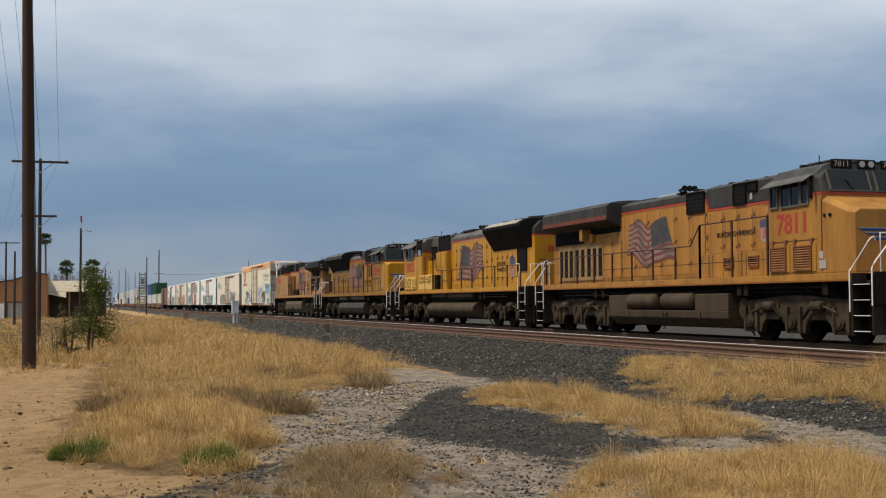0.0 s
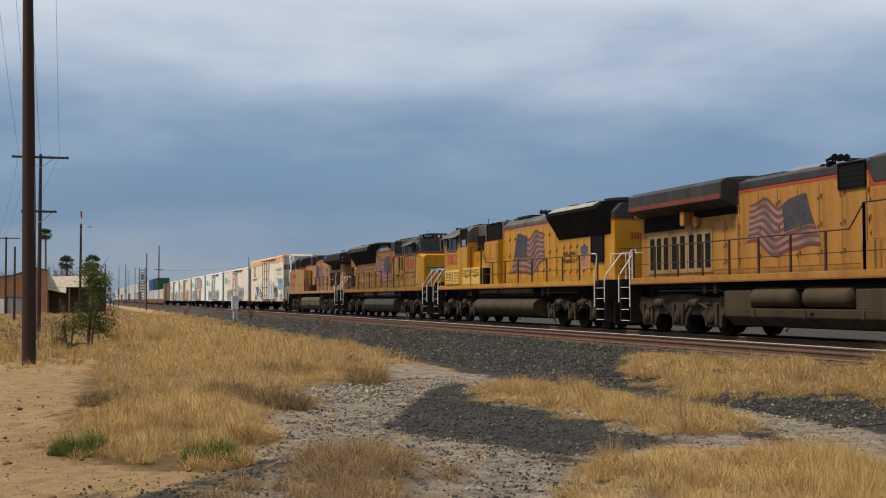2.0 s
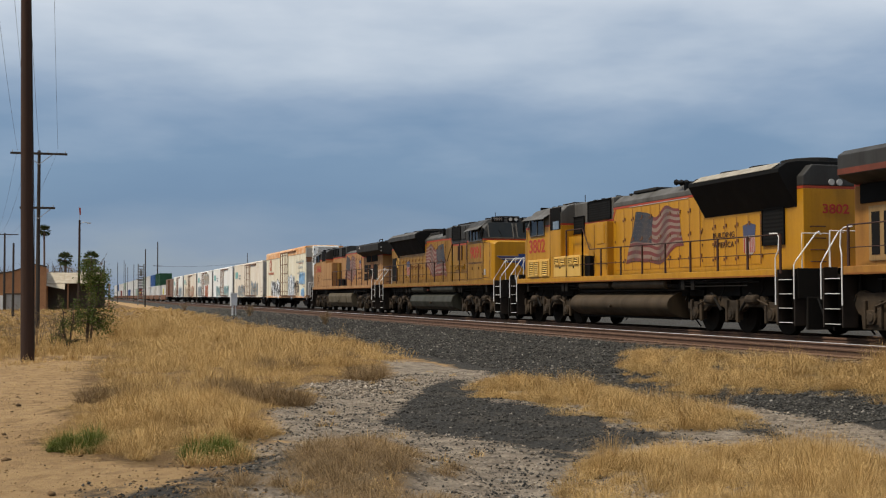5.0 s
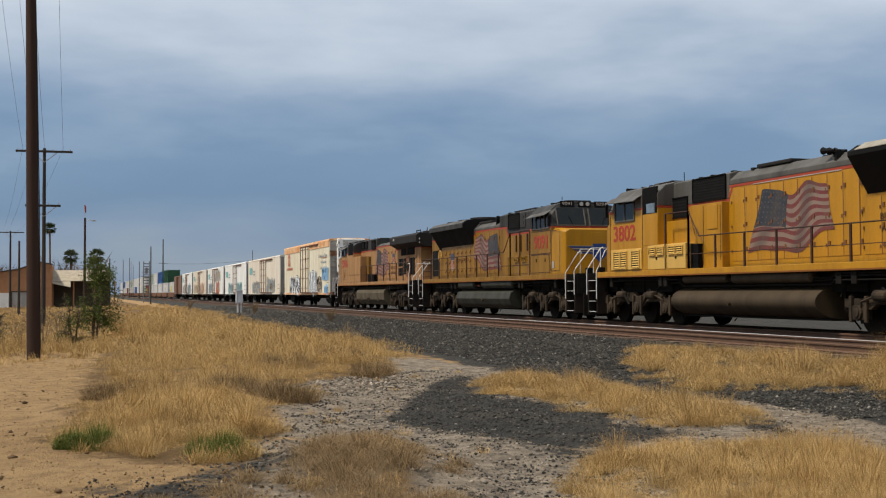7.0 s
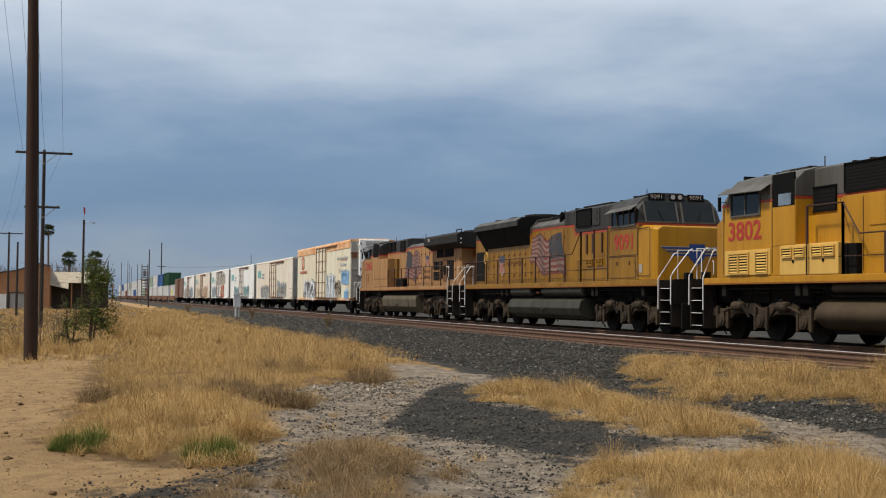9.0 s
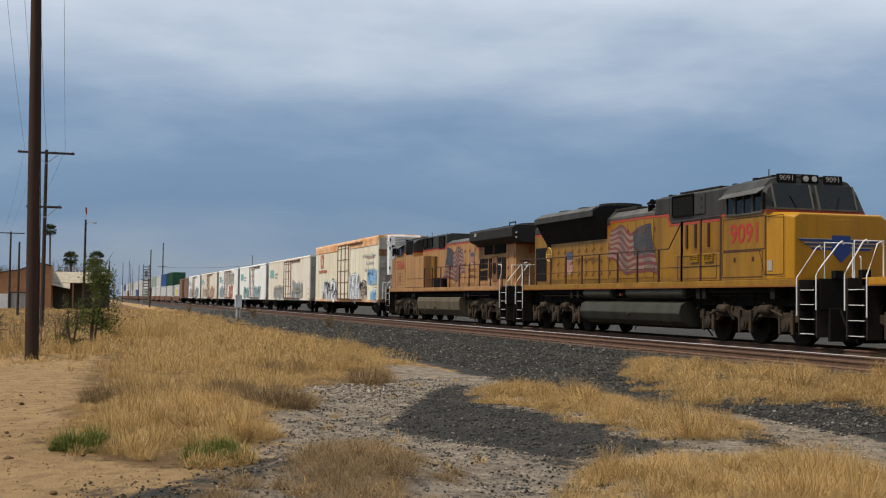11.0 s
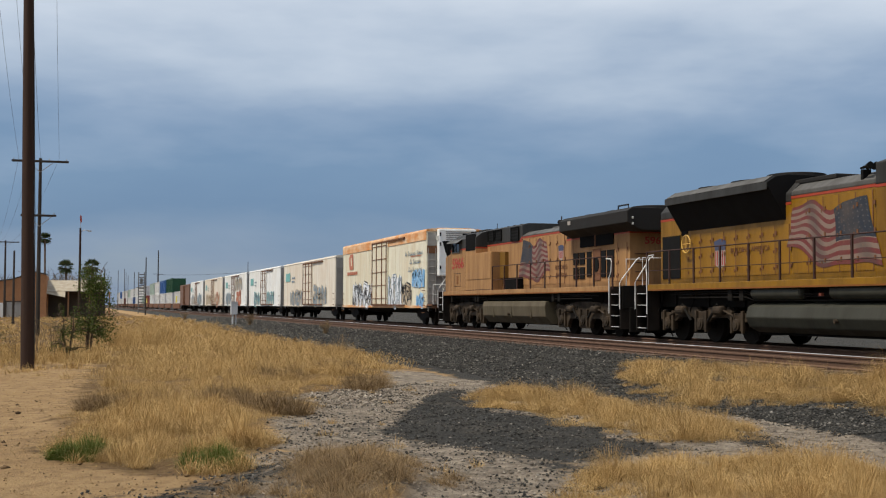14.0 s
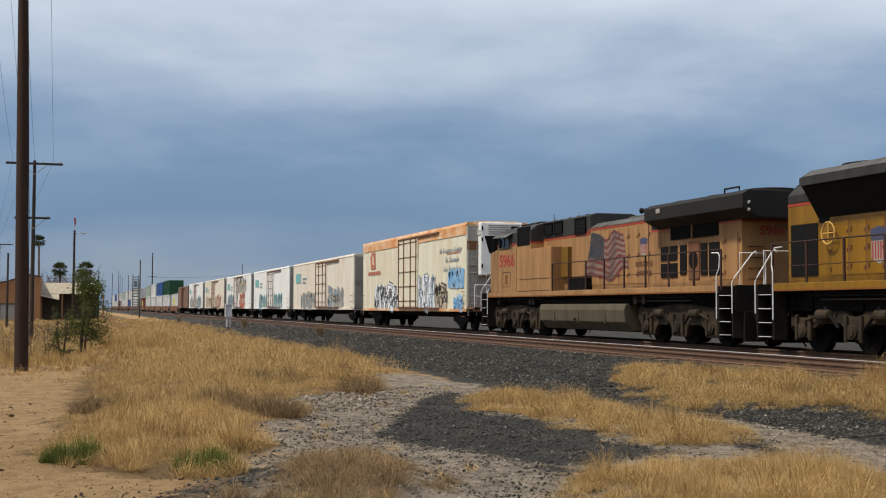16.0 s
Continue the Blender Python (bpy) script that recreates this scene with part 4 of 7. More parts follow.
            prof = [(-e, 0.66), (-e, 0.86), (-spread + 0.3, 0.86), (-spread + 0.55, 1.02), (-0.4, 1.02), (-0.2, 0.90), (0.2, 0.90), (0.4, 1.02), (spread - 0.55, 1.02), (spread - 0.3, 0.86), (e, 0.86), (e, 0.66), (spread + 0.36, 0.60), (spread - 0.4, 0.60), (spread - 0.6, 0.72), (0.6, 0.72), (0.36, 0.58), (-0.36, 0.58), (-0.6, 0.72), (-spread + 0.6, 0.72), (-spread + 0.4, 0.60), (-spread - 0.36, 0.60)]
        part("side_frame", Shape().along_x([(y + p, z) for p, z in prof], xi, xo), mat, b, "", 0.025)
        for k in (-1, 0, 1):
            yy = y + k * spread
            j = Shape().disc_x(xi, side * 1.33, yy, 0.53, 0.17, 14).disc_x(side * 1.33, side * 1.36, yy, 0.53, 0.11, 12)
            j.box(xi, side * 1.27, yy - 0.24, yy + 0.24, 0.36, 0.70)
            j.box(side * 1.22, side * 1.30, yy - 0.34, yy - 0.24, 0.30, 0.92).box(side * 1.22, side * 1.30, yy + 0.24, yy + 0.34, 0.30, 0.92)
            part("journal_box", j, mat, b, "", 0.02)
            for d in (-0.40, 0.40):
                coil = [(side * 1.12 + 0.085 * math.cos(a * math.tau / 8), yy + d + 0.085 * math.sin(a * math.tau / 8), 0.60 + 0.0092 * a) for a in range(41)]
                part("coil_spring", Shape().tube(coil, 0.018, 4), "frame", b)
        for d in (-1, 1):
            c = Shape().capsule_y(side * 1.30, 0.93, y + d * spread * 0.55 - 0.25, y + d * spread * 0.55 + 0.25, 0.13, 12)
            c.tube([(side * 1.3, y + d * spread * 0.55 + d * 0.25, 0.92), (side * 1.3, y + d * (spread - 0.15), 0.78), (side * 1.26, y + d * (spread - 0.1), 0.5)], 0.03)
            part("brake_cylinder", c, mat, b)
            part("damper", Shape().tube([(side * 1.32, y + d * 0.5, 0.62), (side * 1.32, y + d * 1.05, 1.1)], 0.04, 8), "frame", b)
        for d in (-1, 1):
            part("sand_pipe", Shape().tube([(side * 1.15, y + d * (e + 0.05), 1.35), (side * 1.15, y + d * (e + 0.05), 0.6), (side * 0.85, y + d * (e - 0.12), 0.12)], 0.025), "frame", b)
    for k in (-1, 0, 1):
        q = y + k * spread
        tm = Shape().box(-0.55, 0.55, q + 0.12, q + 0.95, 0.24, 0.92)
        tm.disc_x(-0.52, 0.52, q + 0.55, 0.60, 0.38, 14)
        part("traction_motor", tm, "frame", b, "dark motor case between the wheels", 0.02)
        hang = Shape().box(-1.05, 1.05, q - 0.06, q + 0.06, 1.02, 1.50)
        hang.tube([(-1.16, q + 0.62, 1.5), (-1.18, q + 0.58, 1.2), (-1.24, q + 0.72, 0.9)], 0.03, 5)
        part("hanger", hang, "frame", b)
    for k in (-1, 0, 1):
        w = part("wheelset", WHEELSET, "wheel", parent, "steel wheels and axle")
        w.location = (0, y + k * spread, 0.53)
        WHEELS.append((w, y + k * spread, 0.53))


def steps(parent, y, side, d, paint, cab_end):
    """Corner stairs: dark well, treads with light nosings, bent white grab rails. d: towards which end they lie."""
    x0, x1 = side * 1.52, side * 1.12
    st = part("step_well", Shape().box(x1, x1 - side * 0.05, y - 0.36, y + 0.36, 0.30, 1.70).box(x0, x1, y - 0.40, y - 0.36, 0.28, 1.70).box(x0, x1, y + 0.36, y + 0.40, 0.28, 1.70), "step_brown", parent, "dark corner step well")
    for z in (0.34, 0.70, 1.06, 1.42):
        part("tread", Shape().box(x0, x1, y - 0.36, y + 0.36, z, z + 0.03), "frame", st)
        part("nosing", Shape().box(side * 1.53, side * 1.505, y - 0.30, y + 0.30, z + 0.010, z + 0.026), "rail_white", st, "white step edge")
    yo, yi = y + d * 0.42, y - d * 0.42
    part("grab_rail", Shape().tube([(side * 1.55, yo, 0.95), (side * 1.55, yo, 1.80), (side * 1.48, yo, 1.92), (side * 0.98, yo + d * 0.1, 2.58), (side * 0.88, yo + d * 0.1, 2.64), (side * 0.84, yo + d * 0.1, 2.56)], 0.018, 7), "rail_white", st, "white bent grab rail")
    if cab_end:
        inner = [(side * 1.55, yi, 0.80), (side * 1.55, yi, 1.75), (side * 1.12, yi + d * 0.20, 2.50), (side * 1.02, yi + d * 0.20, 2.55), (side * 0.97, yi + d * 0.20, 2.46)]
    else:
        inner = [(side * 1.55, yi, 0.80), (side * 1.55, yi, 2.0), (side * 1.52, yi + d * 0.10, 2.2), (side * 1.50, yi + d * 0.10, 2.52), (side * 1.49, yi, 2.63), (side * 1.49, yi - d * 0.35, 2.64)]
    part("grab_rail", Shape().tube(inner, 0.018, 7), "rail_white", st, "white bent grab rail")


def doors(parent, fd, x, v0, v1, z0, z1, n, mat, latch=True):
    """A row of hood doors, each a thin proud panel with hinges and latches."""
    w = (v1 - v0) / n
    s = Shape().box(-0.012, 0.0, -w / 2 + 0.015, w / 2 - 0.015, z0, z1)
    me = s.mesh("hood_door", mat)
    fit = Shape()
    for q in (0.16, 0.5, 0.84):
        z = z0 + q * (z1 - z0)
        fit.box(-0.04, -0.012, w / 2 - 0.12, w / 2 - 0.06, z - 0.05, z + 0.05)
        fit.box(-0.03, -0.012, -w / 2 + 0.03, -w / 2 + 0.07, z - 0.09, z - 0.01)
    fit.box(-0.016, -0.002, w / 2 - 0.016, w / 2 + 0.012, z0, z1)
    fme = fit.mesh("latch_set", "rust")
    for i in range(n):
        ob = part("hood_door", me, mat, parent)
        ob.location = (x, fd * (v0 + w * (i + 0.5)), 0)
        if latch:
            tagged(part("latch_set", fme, "rust", ob, "grimy latches and hinges"), kind="stuff")


def louvre(parent, x, u0, u1, z0, z1, n, mat, back="black", name="louvre_panel"):
    """A framed panel of slanted slats."""
    if mat == "black":
        mat = "gap"
    f = part(name, Shape().box(x, x - 0.02, u0, u1, z0, z1), back, parent)
    s = Shape()
    dip = 0.024 if mat == "gap" else 0.04
    h = (z1 - z0) / n
    for i in range(n):
        z = z0 + i * h
        s.along_y([(x - 0.018, z + 0.55 * h), (x - dip, z + 0.15 * h), (x - dip, z + 0.30 * h), (x - 0.018, z + 0.72 * h)], u0 + 0.02, u1 - 0.02)
    part("slats", s, mat, f)
    r = 0.03
    part("panel_frame", Shape().box(x, x - 0.045, u0 - r, u0, z0 - r, z1 + r).box(x, x - 0.045, u1, u1 + r, z0 - r, z1 + r).box(x, x - 0.045, u0, u1, z0 - r, z0).box(x, x - 0.045, u0, u1, z1, z1 + r), mat, f)


def side_window(parent, x, u0, u1, z0, z1, frame_mat, bars=1):
    r = 0.05
    u0, u1 = min(u0, u1), max(u0, u1)
    f = Shape().box(x, x - 0.04, u0 - r, u0, z0 - r, z1 + r).box(x, x - 0.04, u1, u1 + r, z0 - r, z1 + r).box(x, x - 0.04, u0, u1, z0 - r, z0).box(x, x - 0.04, u0, u1, z1, z1 + r)
    for k in range(1, bars + 1):
        q = u0 + (u1 - u0) * k / (bars + 1)
        f.box(x, x - 0.035, q - 0.025, q + 0.025, z0, z1)
    w = part("cab_window", f, frame_mat, parent)
    part("pane", Shape().box(x + 0.01, x - 0.012, u0, u1, z0, z1), "glass", w, "dark window glass")


def handrail(parent, fd, side, runs, mat):
    """Walkway rail: runs are lists of (v, z) for the top bar; a post about every 1.5 m."""
    x = side * 1.49
    for run in runs:
        top = part("handrail", Shape().tube([(x, fd * v, z) for v, z in run], 0.02, 6), mat, parent, "walkway handrail")
        low = [(v, 1.72 + (z - 1.72) * 0.45) for v, z in run]
        part("lower_rail", Shape().tube([(x, fd * v, min(z, 2.15)) for v, z in low], 0.012, 5), mat, top)
        total = abs(run[-1][0] - run[0][0])
        n = max(2, round(total / 1.55) + 1)
        vs, zs = [p[0] for p in run], [p[1] for p in run]
        if vs[0] > vs[-1]:
            vs, zs = vs[::-1], zs[::-1]
        for i in range(n):
            v = vs[0] + (vs[-1] - vs[0]) * i / (n - 1)
            z = float(np.interp(v, vs, zs))
            part("stanchion", Shape().box(x - 0.02, x + 0.02, fd * v - 0.034, fd * v + 0.034, 1.60, z), "rail_dark", top)


def locomotive(label, y0, fd, length, spec):
    """One six-axle diesel. v runs from the middle to the front; fd is the front's direction along the line."""
    L = thing("diesel_locomotive", label, "locomotive", "locomotives at the head of the train", (TRACK, y0, RAIL_TOP))
    VEH.append((L, y0))
    paint, grey = spec["paint"], spec["grey"]

    def U(v):
        return fd * v

    end = length / 2 - 0.62
    # frame and deck
    part("underframe", Shape().box(-1.0, 1.0, -end, end, 1.02, 1.52).box(-0.45, 0.45, -end - 0.1, end + 0.1, 0.85, 1.3), "frame", L, "dark steel underframe", 0.02)
    deck = part("deck", Shape().box(-1.52, 1.52, -end + 0.75, end - 0.75, 1.52, 1.72).box(-1.12, 1.12, -end, end, 1.52, 1.72), spec.get("sill", paint), L, "walkway deck with painted side sill", 0.015)
    part("reflective_strip", Shape().box(-1.527, -1.519, -end + 0.9, end - 0.9, 1.525, 1.565), "reflective", deck, "orange reflective strip")
    for d in (-1, 1):
        part("end_plate", Shape().box(-1.45, 1.45, d * end, d * (end + 0.06), 0.95, 1.72).box(-1.2, 1.2, d * (end + 0.0), d * (end + 0.10), 0.18, 1.0), "frame", L, "dark pilot plate", 0.02)
        c = Shape().box(-0.14, 0.14, d * end, d * (end + 0.48), 0.74, 0.98).box(-0.20, 0.20, d * (end + 0.40), d * (end + 0.64), 0.68, 1.04)
        part("coupler", c, "truck", L, "rusty knuckle coupler", 0.04)
        for k in (-0.9, -0.5, 0.5):
            part("air_hose", Shape().tube([(k, d * (end + 0.1), 0.95), (k, d * (end + 0.33), 0.56), (k * 0.8, d * (end + 0.55), 0.47)], 0.028), "black", L, "black brake hose")
        for k in (-1, 1):
            part("end_railing", Shape().tube([(k * 1.3, d * (end + 0.02), 1.7), (k * 1.3, d * (end + 0.02), 2.6), (k * 0.5, d * (end + 0.02), 2.6), (k * 0.5, d * (end + 0.02), 1.7)], 0.02), "rail_white", L, "white end railing")
        for side in (-1, 1):
            steps(L, d * (end - 0.38), side, d, paint, d == fd)
    # running gear
    tc = spec.get("truck_at", 6.95)
    for d in (-1, 1):
        bogie(L, d * tc, spec.get("spread", 2.03), spec.get("truck", "truck"), spec["maker"])
    a, b = spec["tank"]
    if spec["maker"] == "emd":
        prof = [(-1.10, 0.36), (-1.38, 0.50), (-1.50, 0.76), (-1.42, 1.04), (-1.15, 1.16), (1.15, 1.16), (1.42, 1.04), (1.50, 0.76), (1.38, 0.50), (1.10, 0.36)]
    else:
        prof = [(-1.18, 0.33), (-1.46, 0.62), (-1.50, 1.02), (-1.44, 1.22), (-1.2, 1.24), (1.2, 1.24), (1.44, 1.22), (1.50, 1.02), (1.46, 0.62), (1.18, 0.33)]
    if spec.get("round_tank"):
        prof = [(1.50 * math.copysign(abs(math.cos(k * math.tau / 28)) ** 0.55, math.cos(k * math.tau / 28)), 0.76 + 0.44 * math.sin(k * math.tau / 28)) for k in range(28)]
    if spec.get("stepped"):
        prof = [(-1.18, 0.33), (-1.46, 0.58), (-1.48, 0.80), (1.48, 0.80), (1.46, 0.58), (1.18, 0.33)]
        for va, vb in ((a, a - 1.9), (b + 1.4, b)):
            part("tank_box", Shape().box(-1.47, 1.47, U(va), U(vb), 0.78, 1.28), spec.get("tank_mat", "tank"), L, "raised end of the tank", 0.03)
    tank = part("fuel_tank", Shape().along_y(prof, U(a), U(b)), spec.get("tank_mat", "tank"), L, "dusty fuel tank slung under the frame", 0 if spec.get("round_tank") else 0.03, bool(spec.get("round_tank")))
    for k in range(3 if spec["maker"] == "ge" else 0):
        q = U(b) + (U(a) - U(b)) * (0.2 + 0.3 * k)
        part("tank_strap", Shape().box(-1.505, -1.40, q - 0.03, q + 0.03, 0.56, 0.78 if spec.get("stepped") else 1.05), spec.get("tank_mat", "tank"), tank)
    part("fuel_filler", Shape().disc_x(-1.56, -1.45, U(0.5 * (a + b) + 0.3), 0.70, 0.05, 10), "truck", tank, "fuel filler cap")
    part("tank_skid", Shape().box(-1.0, 1.0, U(a) - 0.02 * fd, U(b) + 0.02 * fd, 0.30, 0.36), "frame", tank)
    for va, vb, z, r in spec["reservoirs"]:
        part("air_reservoir", Shape().capsule_y(-1.28, z, min(U(va), U(vb)), max(U(va), U(vb)), r, 16), spec.get("tank_mat", "tank"), L, "cylindrical air reservoir under the deck", 0, True)
        part("air_reservoir", Shape().capsule_y(1.28, z, min(U(va), U(vb)), max(U(va), U(vb)), r, 16), spec.get("tank_mat", "tank"), L, "", 0, True)
    for k, z in enumerate((1.40, 1.46, 1.30)):
        pipe = Shape().tube([(-1.40 + 0.05 * k, U(8.6 - 0.4 * k), z), (-1.40 + 0.05 * k, U(3.9), z), (-1.3, U(3.6), z - 0.1), (-1.3, U(-3.9), z - 0.1), (-1.40, U(-4.2), z), (-1.40, U(-8.6 + 0.3 * k), z)], 0.022, 5)
        part("brake_pipe", pipe, "frame", L, "pipe run below the deck")
    for k, v in enumerate((4.6, 4.95, -4.4, -5.0, 8.6)):
        part("equipment_box", Shape().box(-1.45, -1.05, U(v) - 0.11, U(v) + 0.11, 1.20, 1.50), "frame", L, "small box under the deck", 0.02)
    # hood, in lengths: (v0, v1, top of yellow, shoulder, top, half width, upper paint)
    for v0, v1, zs, sh, top, hw, upper in spec["hood"]:
        y_a, y_b = U(v0), U(v1)
        body = part("hood", Shape().box(-hw, hw, y_a, y_b, 1.72, zs), paint, L, "long hood body in yellow", 0.015)
        part("hood_stripe", Shape().box(-hw - 0.006, hw + 0.006, y_a, y_b, zs + 0.001, zs + 0.07), "red", body, "thin red stripe")
        part("hood_roof", Shape().along_y([(-hw, zs + 0.071), (-hw, sh), (-hw + 0.28, top), (hw - 0.28, top), (hw, sh), (hw, zs + 0.071)], y_a, y_b), upper, body, "grey upper hood and roof", 0.03)
    for v0, v1, z0, z1, n, hw in spec["doors"]:
        doors(L, fd, -hw, v0, v1, z0, z1, n, paint)
        doors(L, fd, hw + 0.012, v0, v1, z0, z1, n, paint, False)
    # radiator housing
    v0, v1, prof = spec["radiator"]
    rad = part("radiator_housing", Shape().along_y(prof + [(-x, z) for x, z in reversed(prof)], U(v0), U(v1)), spec.get("rad_mat", "black"), L, "flared dark radiator housing", 0.02)
    for k in range(3):
        q = v0 + (v1 - v0) * (k + 0.5) / 3
        fan = Shape()
        n = 20
        zt = prof[-1][1]
        fan.rings([[(r * math.cos(i * math.tau / n), U(q) + r * math.sin(i * math.tau / n), z) for i in range(n)] for r, z in ((0.78, zt - 0.02), (0.78, zt + 0.10), (0.66, zt + 0.12), (0.62, zt + 0.02))])
        part("roof_fan", fan, "roof_dark", rad, "round roof fan ring")
    # cab
    c0, c1 = spec["cab"]
    zs, eave, top = spec.get("cab_stripe", 3.60), 4.12, spec.get("cab_top", 4.52)
    cab = part("cab", Shape().box(-1.5, 1.5, U(c0), U(c1), 1.72, zs), spec.get("cab_paint", paint), L, "crew cab, yellow lower half", 0.02)
    part("cab_stripe", Shape().box(-1.507, 1.507, U(c0), U(c1), zs + 0.001, zs + 0.07), "red", cab, "thin red stripe")
    sec = [(-1.5, zs + 0.071), (-1.5, eave), (-1.22, top - 0.14), (-0.7, top), (0.7, top), (1.22, top - 0.14), (1.5, eave), (1.5, zs + 0.071)]
    slope = 0.36
    ringa = [(x, U(c0), z) for x, z in sec]
    ringb = [(x, U(c1 - slope), z) for x, z in sec]
    ringc = [(x * (1 if z < 3.8 else 0.93), U(c1 - (0 if z < 3.8 else slope * (z - zs) / (top - zs))), z if z < 3.8 else z - 0.08) for x, z in sec]
    part("cab_upper", Shape().rings([ringa, ringb, ringc]), grey, cab, "grey upper cab with rounded roof", 0.02)
    w0, w1 = spec["awning"]
    for va, vb, za, zb, bars in spec["cab_windows"]:
        side_window(L, -1.5, U(va), U(vb), za, zb, "grey_light", bars)
    part("sun_visor", Shape().add([(-1.5, U(w0 - 0.15), 4.12), (-1.5, U(w1 + 0.2), 4.16), (-1.78, U(w1 + 0.2), 3.98), (-1.78, U(w0 - 0.15), 3.94), (-1.5, U(w0 - 0.15), 4.14), (-1.5, U(w1 + 0.2), 4.18), (-1.78, U(w1 + 0.2), 4.0), (-1.78, U(w0 - 0.15), 3.96)], [(0, 1, 2, 3), (4, 7, 6, 5), (0, 4, 5, 1), (1, 5, 6, 2), (2, 6, 7, 3), (3, 7, 4, 0)]), "grey_light", cab, "awning over the side window")
    part("mirror", Shape().box(-1.70, -1.62, U(w1 + 0.28), U(w1 + 0.34), 3.55, 3.95).tube([(-1.5, U(w1 + 0.2), 3.8), (-1.66, U(w1 + 0.3), 3.8)], 0.012), "black", cab, "narrow mirror")
    # windshield, two panes on the sloping face
    for s in (-1, 1):
        za, zb = zs + 0.13, top - 0.26
        ya, yb = U(c1 - slope * (za - zs) / (top - zs) + 0.05), U(c1 - slope * (zb - zs) / (top - zs) + 0.05)
        xa, xb = s * 0.12, s * 1.22
        d = fd * 0.03
        win = part("windshield", Shape().box(xa - s * 0.05, xb + s * 0.05, ya - d, ya + d, za - 0.05, za), "grey_light", L, "windshield with light frame")
        for (p, q) in ((xa - s * 0.05, xa), (xb, xb + s * 0.05)):
            fr = Shape().add([(p, ya, za), (q, ya, za), (q, yb, zb), (p, yb, zb), (p, ya + d, za), (q, ya + d, za), (q, yb + d, zb), (p, yb + d, zb)], [(0, 1, 2, 3), (4, 7, 6, 5), (0, 4, 5, 1), (1, 5, 6, 2), (2, 6, 7, 3), (3, 7, 4, 0)])
            part("windshield_post", fr, "grey_light", win)
        part("pane", Shape().add([(xa, ya, za), (xb, ya, za), (xb, yb, zb), (xa, yb, zb), (xa, ya + d * 0.4, za), (xb, ya + d * 0.4, za), (xb, yb + d * 0.4, zb), (xa, yb + d * 0.4, zb)], [(0, 1, 2, 3), (4, 7, 6, 5), (0, 4, 5, 1), (1, 5, 6, 2), (2, 6, 7, 3), (3, 7, 4, 0)]), "glass", win, "dark windshield glass")
        part("wiper", Shape().tube([(s * 0.6, ya + d, za - 0.02), (s * 0.75, 0.5 * (ya + yb) + d, 0.5 * (za + zb))], 0.012), "black", win)
    for s in (-1, 1):
        nb = part("number_board", Shape().box(s * 1.0, s * 0.42, U(c1 - slope) - 0.02, U(c1 - slope) + fd * 0.06, top - 0.20, top + 0.02), "black", L, "black number board")
        if fd < 0:
            write("digit", spec["number"], 0.2, "white_paint", nb, (s * 0.71, U(c1 - slope) + fd * 0.066, top - 0.09), FRONTAL, 1.15)
    # nose: tapers to the front
    n1, ztop, zback = spec["nose"]
    wf = spec.get("nose_half", 1.36)

    def nose_ring(v, half, z):
        return [(-half, U(v), 1.72), (half, U(v), 1.72), (half, U(v), z - 0.10), (half - 0.16, U(v), z), (-half + 0.16, U(v), z), (-half, U(v), z - 0.10)]

    nose = Shape().rings([nose_ring(c1, 1.5, zback), nose_ring(n1 - 0.16, max(wf, 1.46) if wf > 1.2 else 1.3, ztop + 0.04), nose_ring(n1, wf, ztop)])
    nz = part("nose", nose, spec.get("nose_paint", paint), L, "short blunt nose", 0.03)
    yf = U(n1)
    if fd < 0:
        for k in range(3):
            z = 2.74 - 0.105 * k
            for s in (-1, 1):
                w = wf - 0.06 - 0.17 * k
                part("wing_stripe", Shape().along_y([(s * 0.24, z - 0.055), (s * (w - 0.12), z - 0.045), (s * w, z + 0.035), (s * 0.24, z + 0.035)], yf, yf - 0.012), "navy" if k != 1 else "navy_dull", nz, "blue wing emblem")
                part("wing_gap", Shape().along_y([(s * 0.24, z + 0.012), (s * (w - 0.05), z + 0.012), (s * w, z + 0.035), (s * 0.24, z + 0.035)], yf - 0.012, yf - 0.016), "white_paint", nz)
        part("wing_shield", Shape().along_y([(-0.27, 2.86), (0.27, 2.86), (0.27, 2.42), (0, 2.16), (-0.27, 2.42)], yf, yf - 0.020), "navy", nz, "blue shield on the nose")
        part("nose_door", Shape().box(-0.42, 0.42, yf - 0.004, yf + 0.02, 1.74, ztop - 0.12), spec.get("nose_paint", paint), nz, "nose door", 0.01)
        part("nose_grab", Shape().tube([(0.55, yf - 0.01, 1.9), (0.55, yf - 0.07, 1.95), (0.55, yf - 0.07, 2.3), (0.55, yf - 0.01, 2.35)], 0.014, 5), "rail_white", nz, "white grab iron")
    yh = U(c1 - slope)
    part("headlight", Shape().box(-0.26, 0.26, yh - 0.02, yh + fd * 0.07, top - 0.20, top + 0.03), "black", cab, "twin headlight case", 0.02)
    for s in (-1, 1):
        part("lamp", Shape().along_y([(s * 0.13 + 0.08 * math.cos(k * math.tau / 12), top - 0.085 + 0.08 * math.sin(k * math.tau / 12)) for k in range(12)], yh + fd * 0.07, yh + fd * 0.085), "lens", cab, "clear headlamp lens")
        part("ditch_light", Shape().box(s * 0.85, s * 1.1, U(end) , U(end) + fd * 0.16, 1.72, 1.92), "black", L, "low headlight box", 0.02)
    # roof gear
    for name_, v, z, lx, ly, lz, mt in spec["roof"]:
        part(name_, Shape().box(-lx, lx, U(v) - ly, U(v) + ly, z, z + lz), mt, L, "", 0.03)
    hv, hz = spec["horn"]
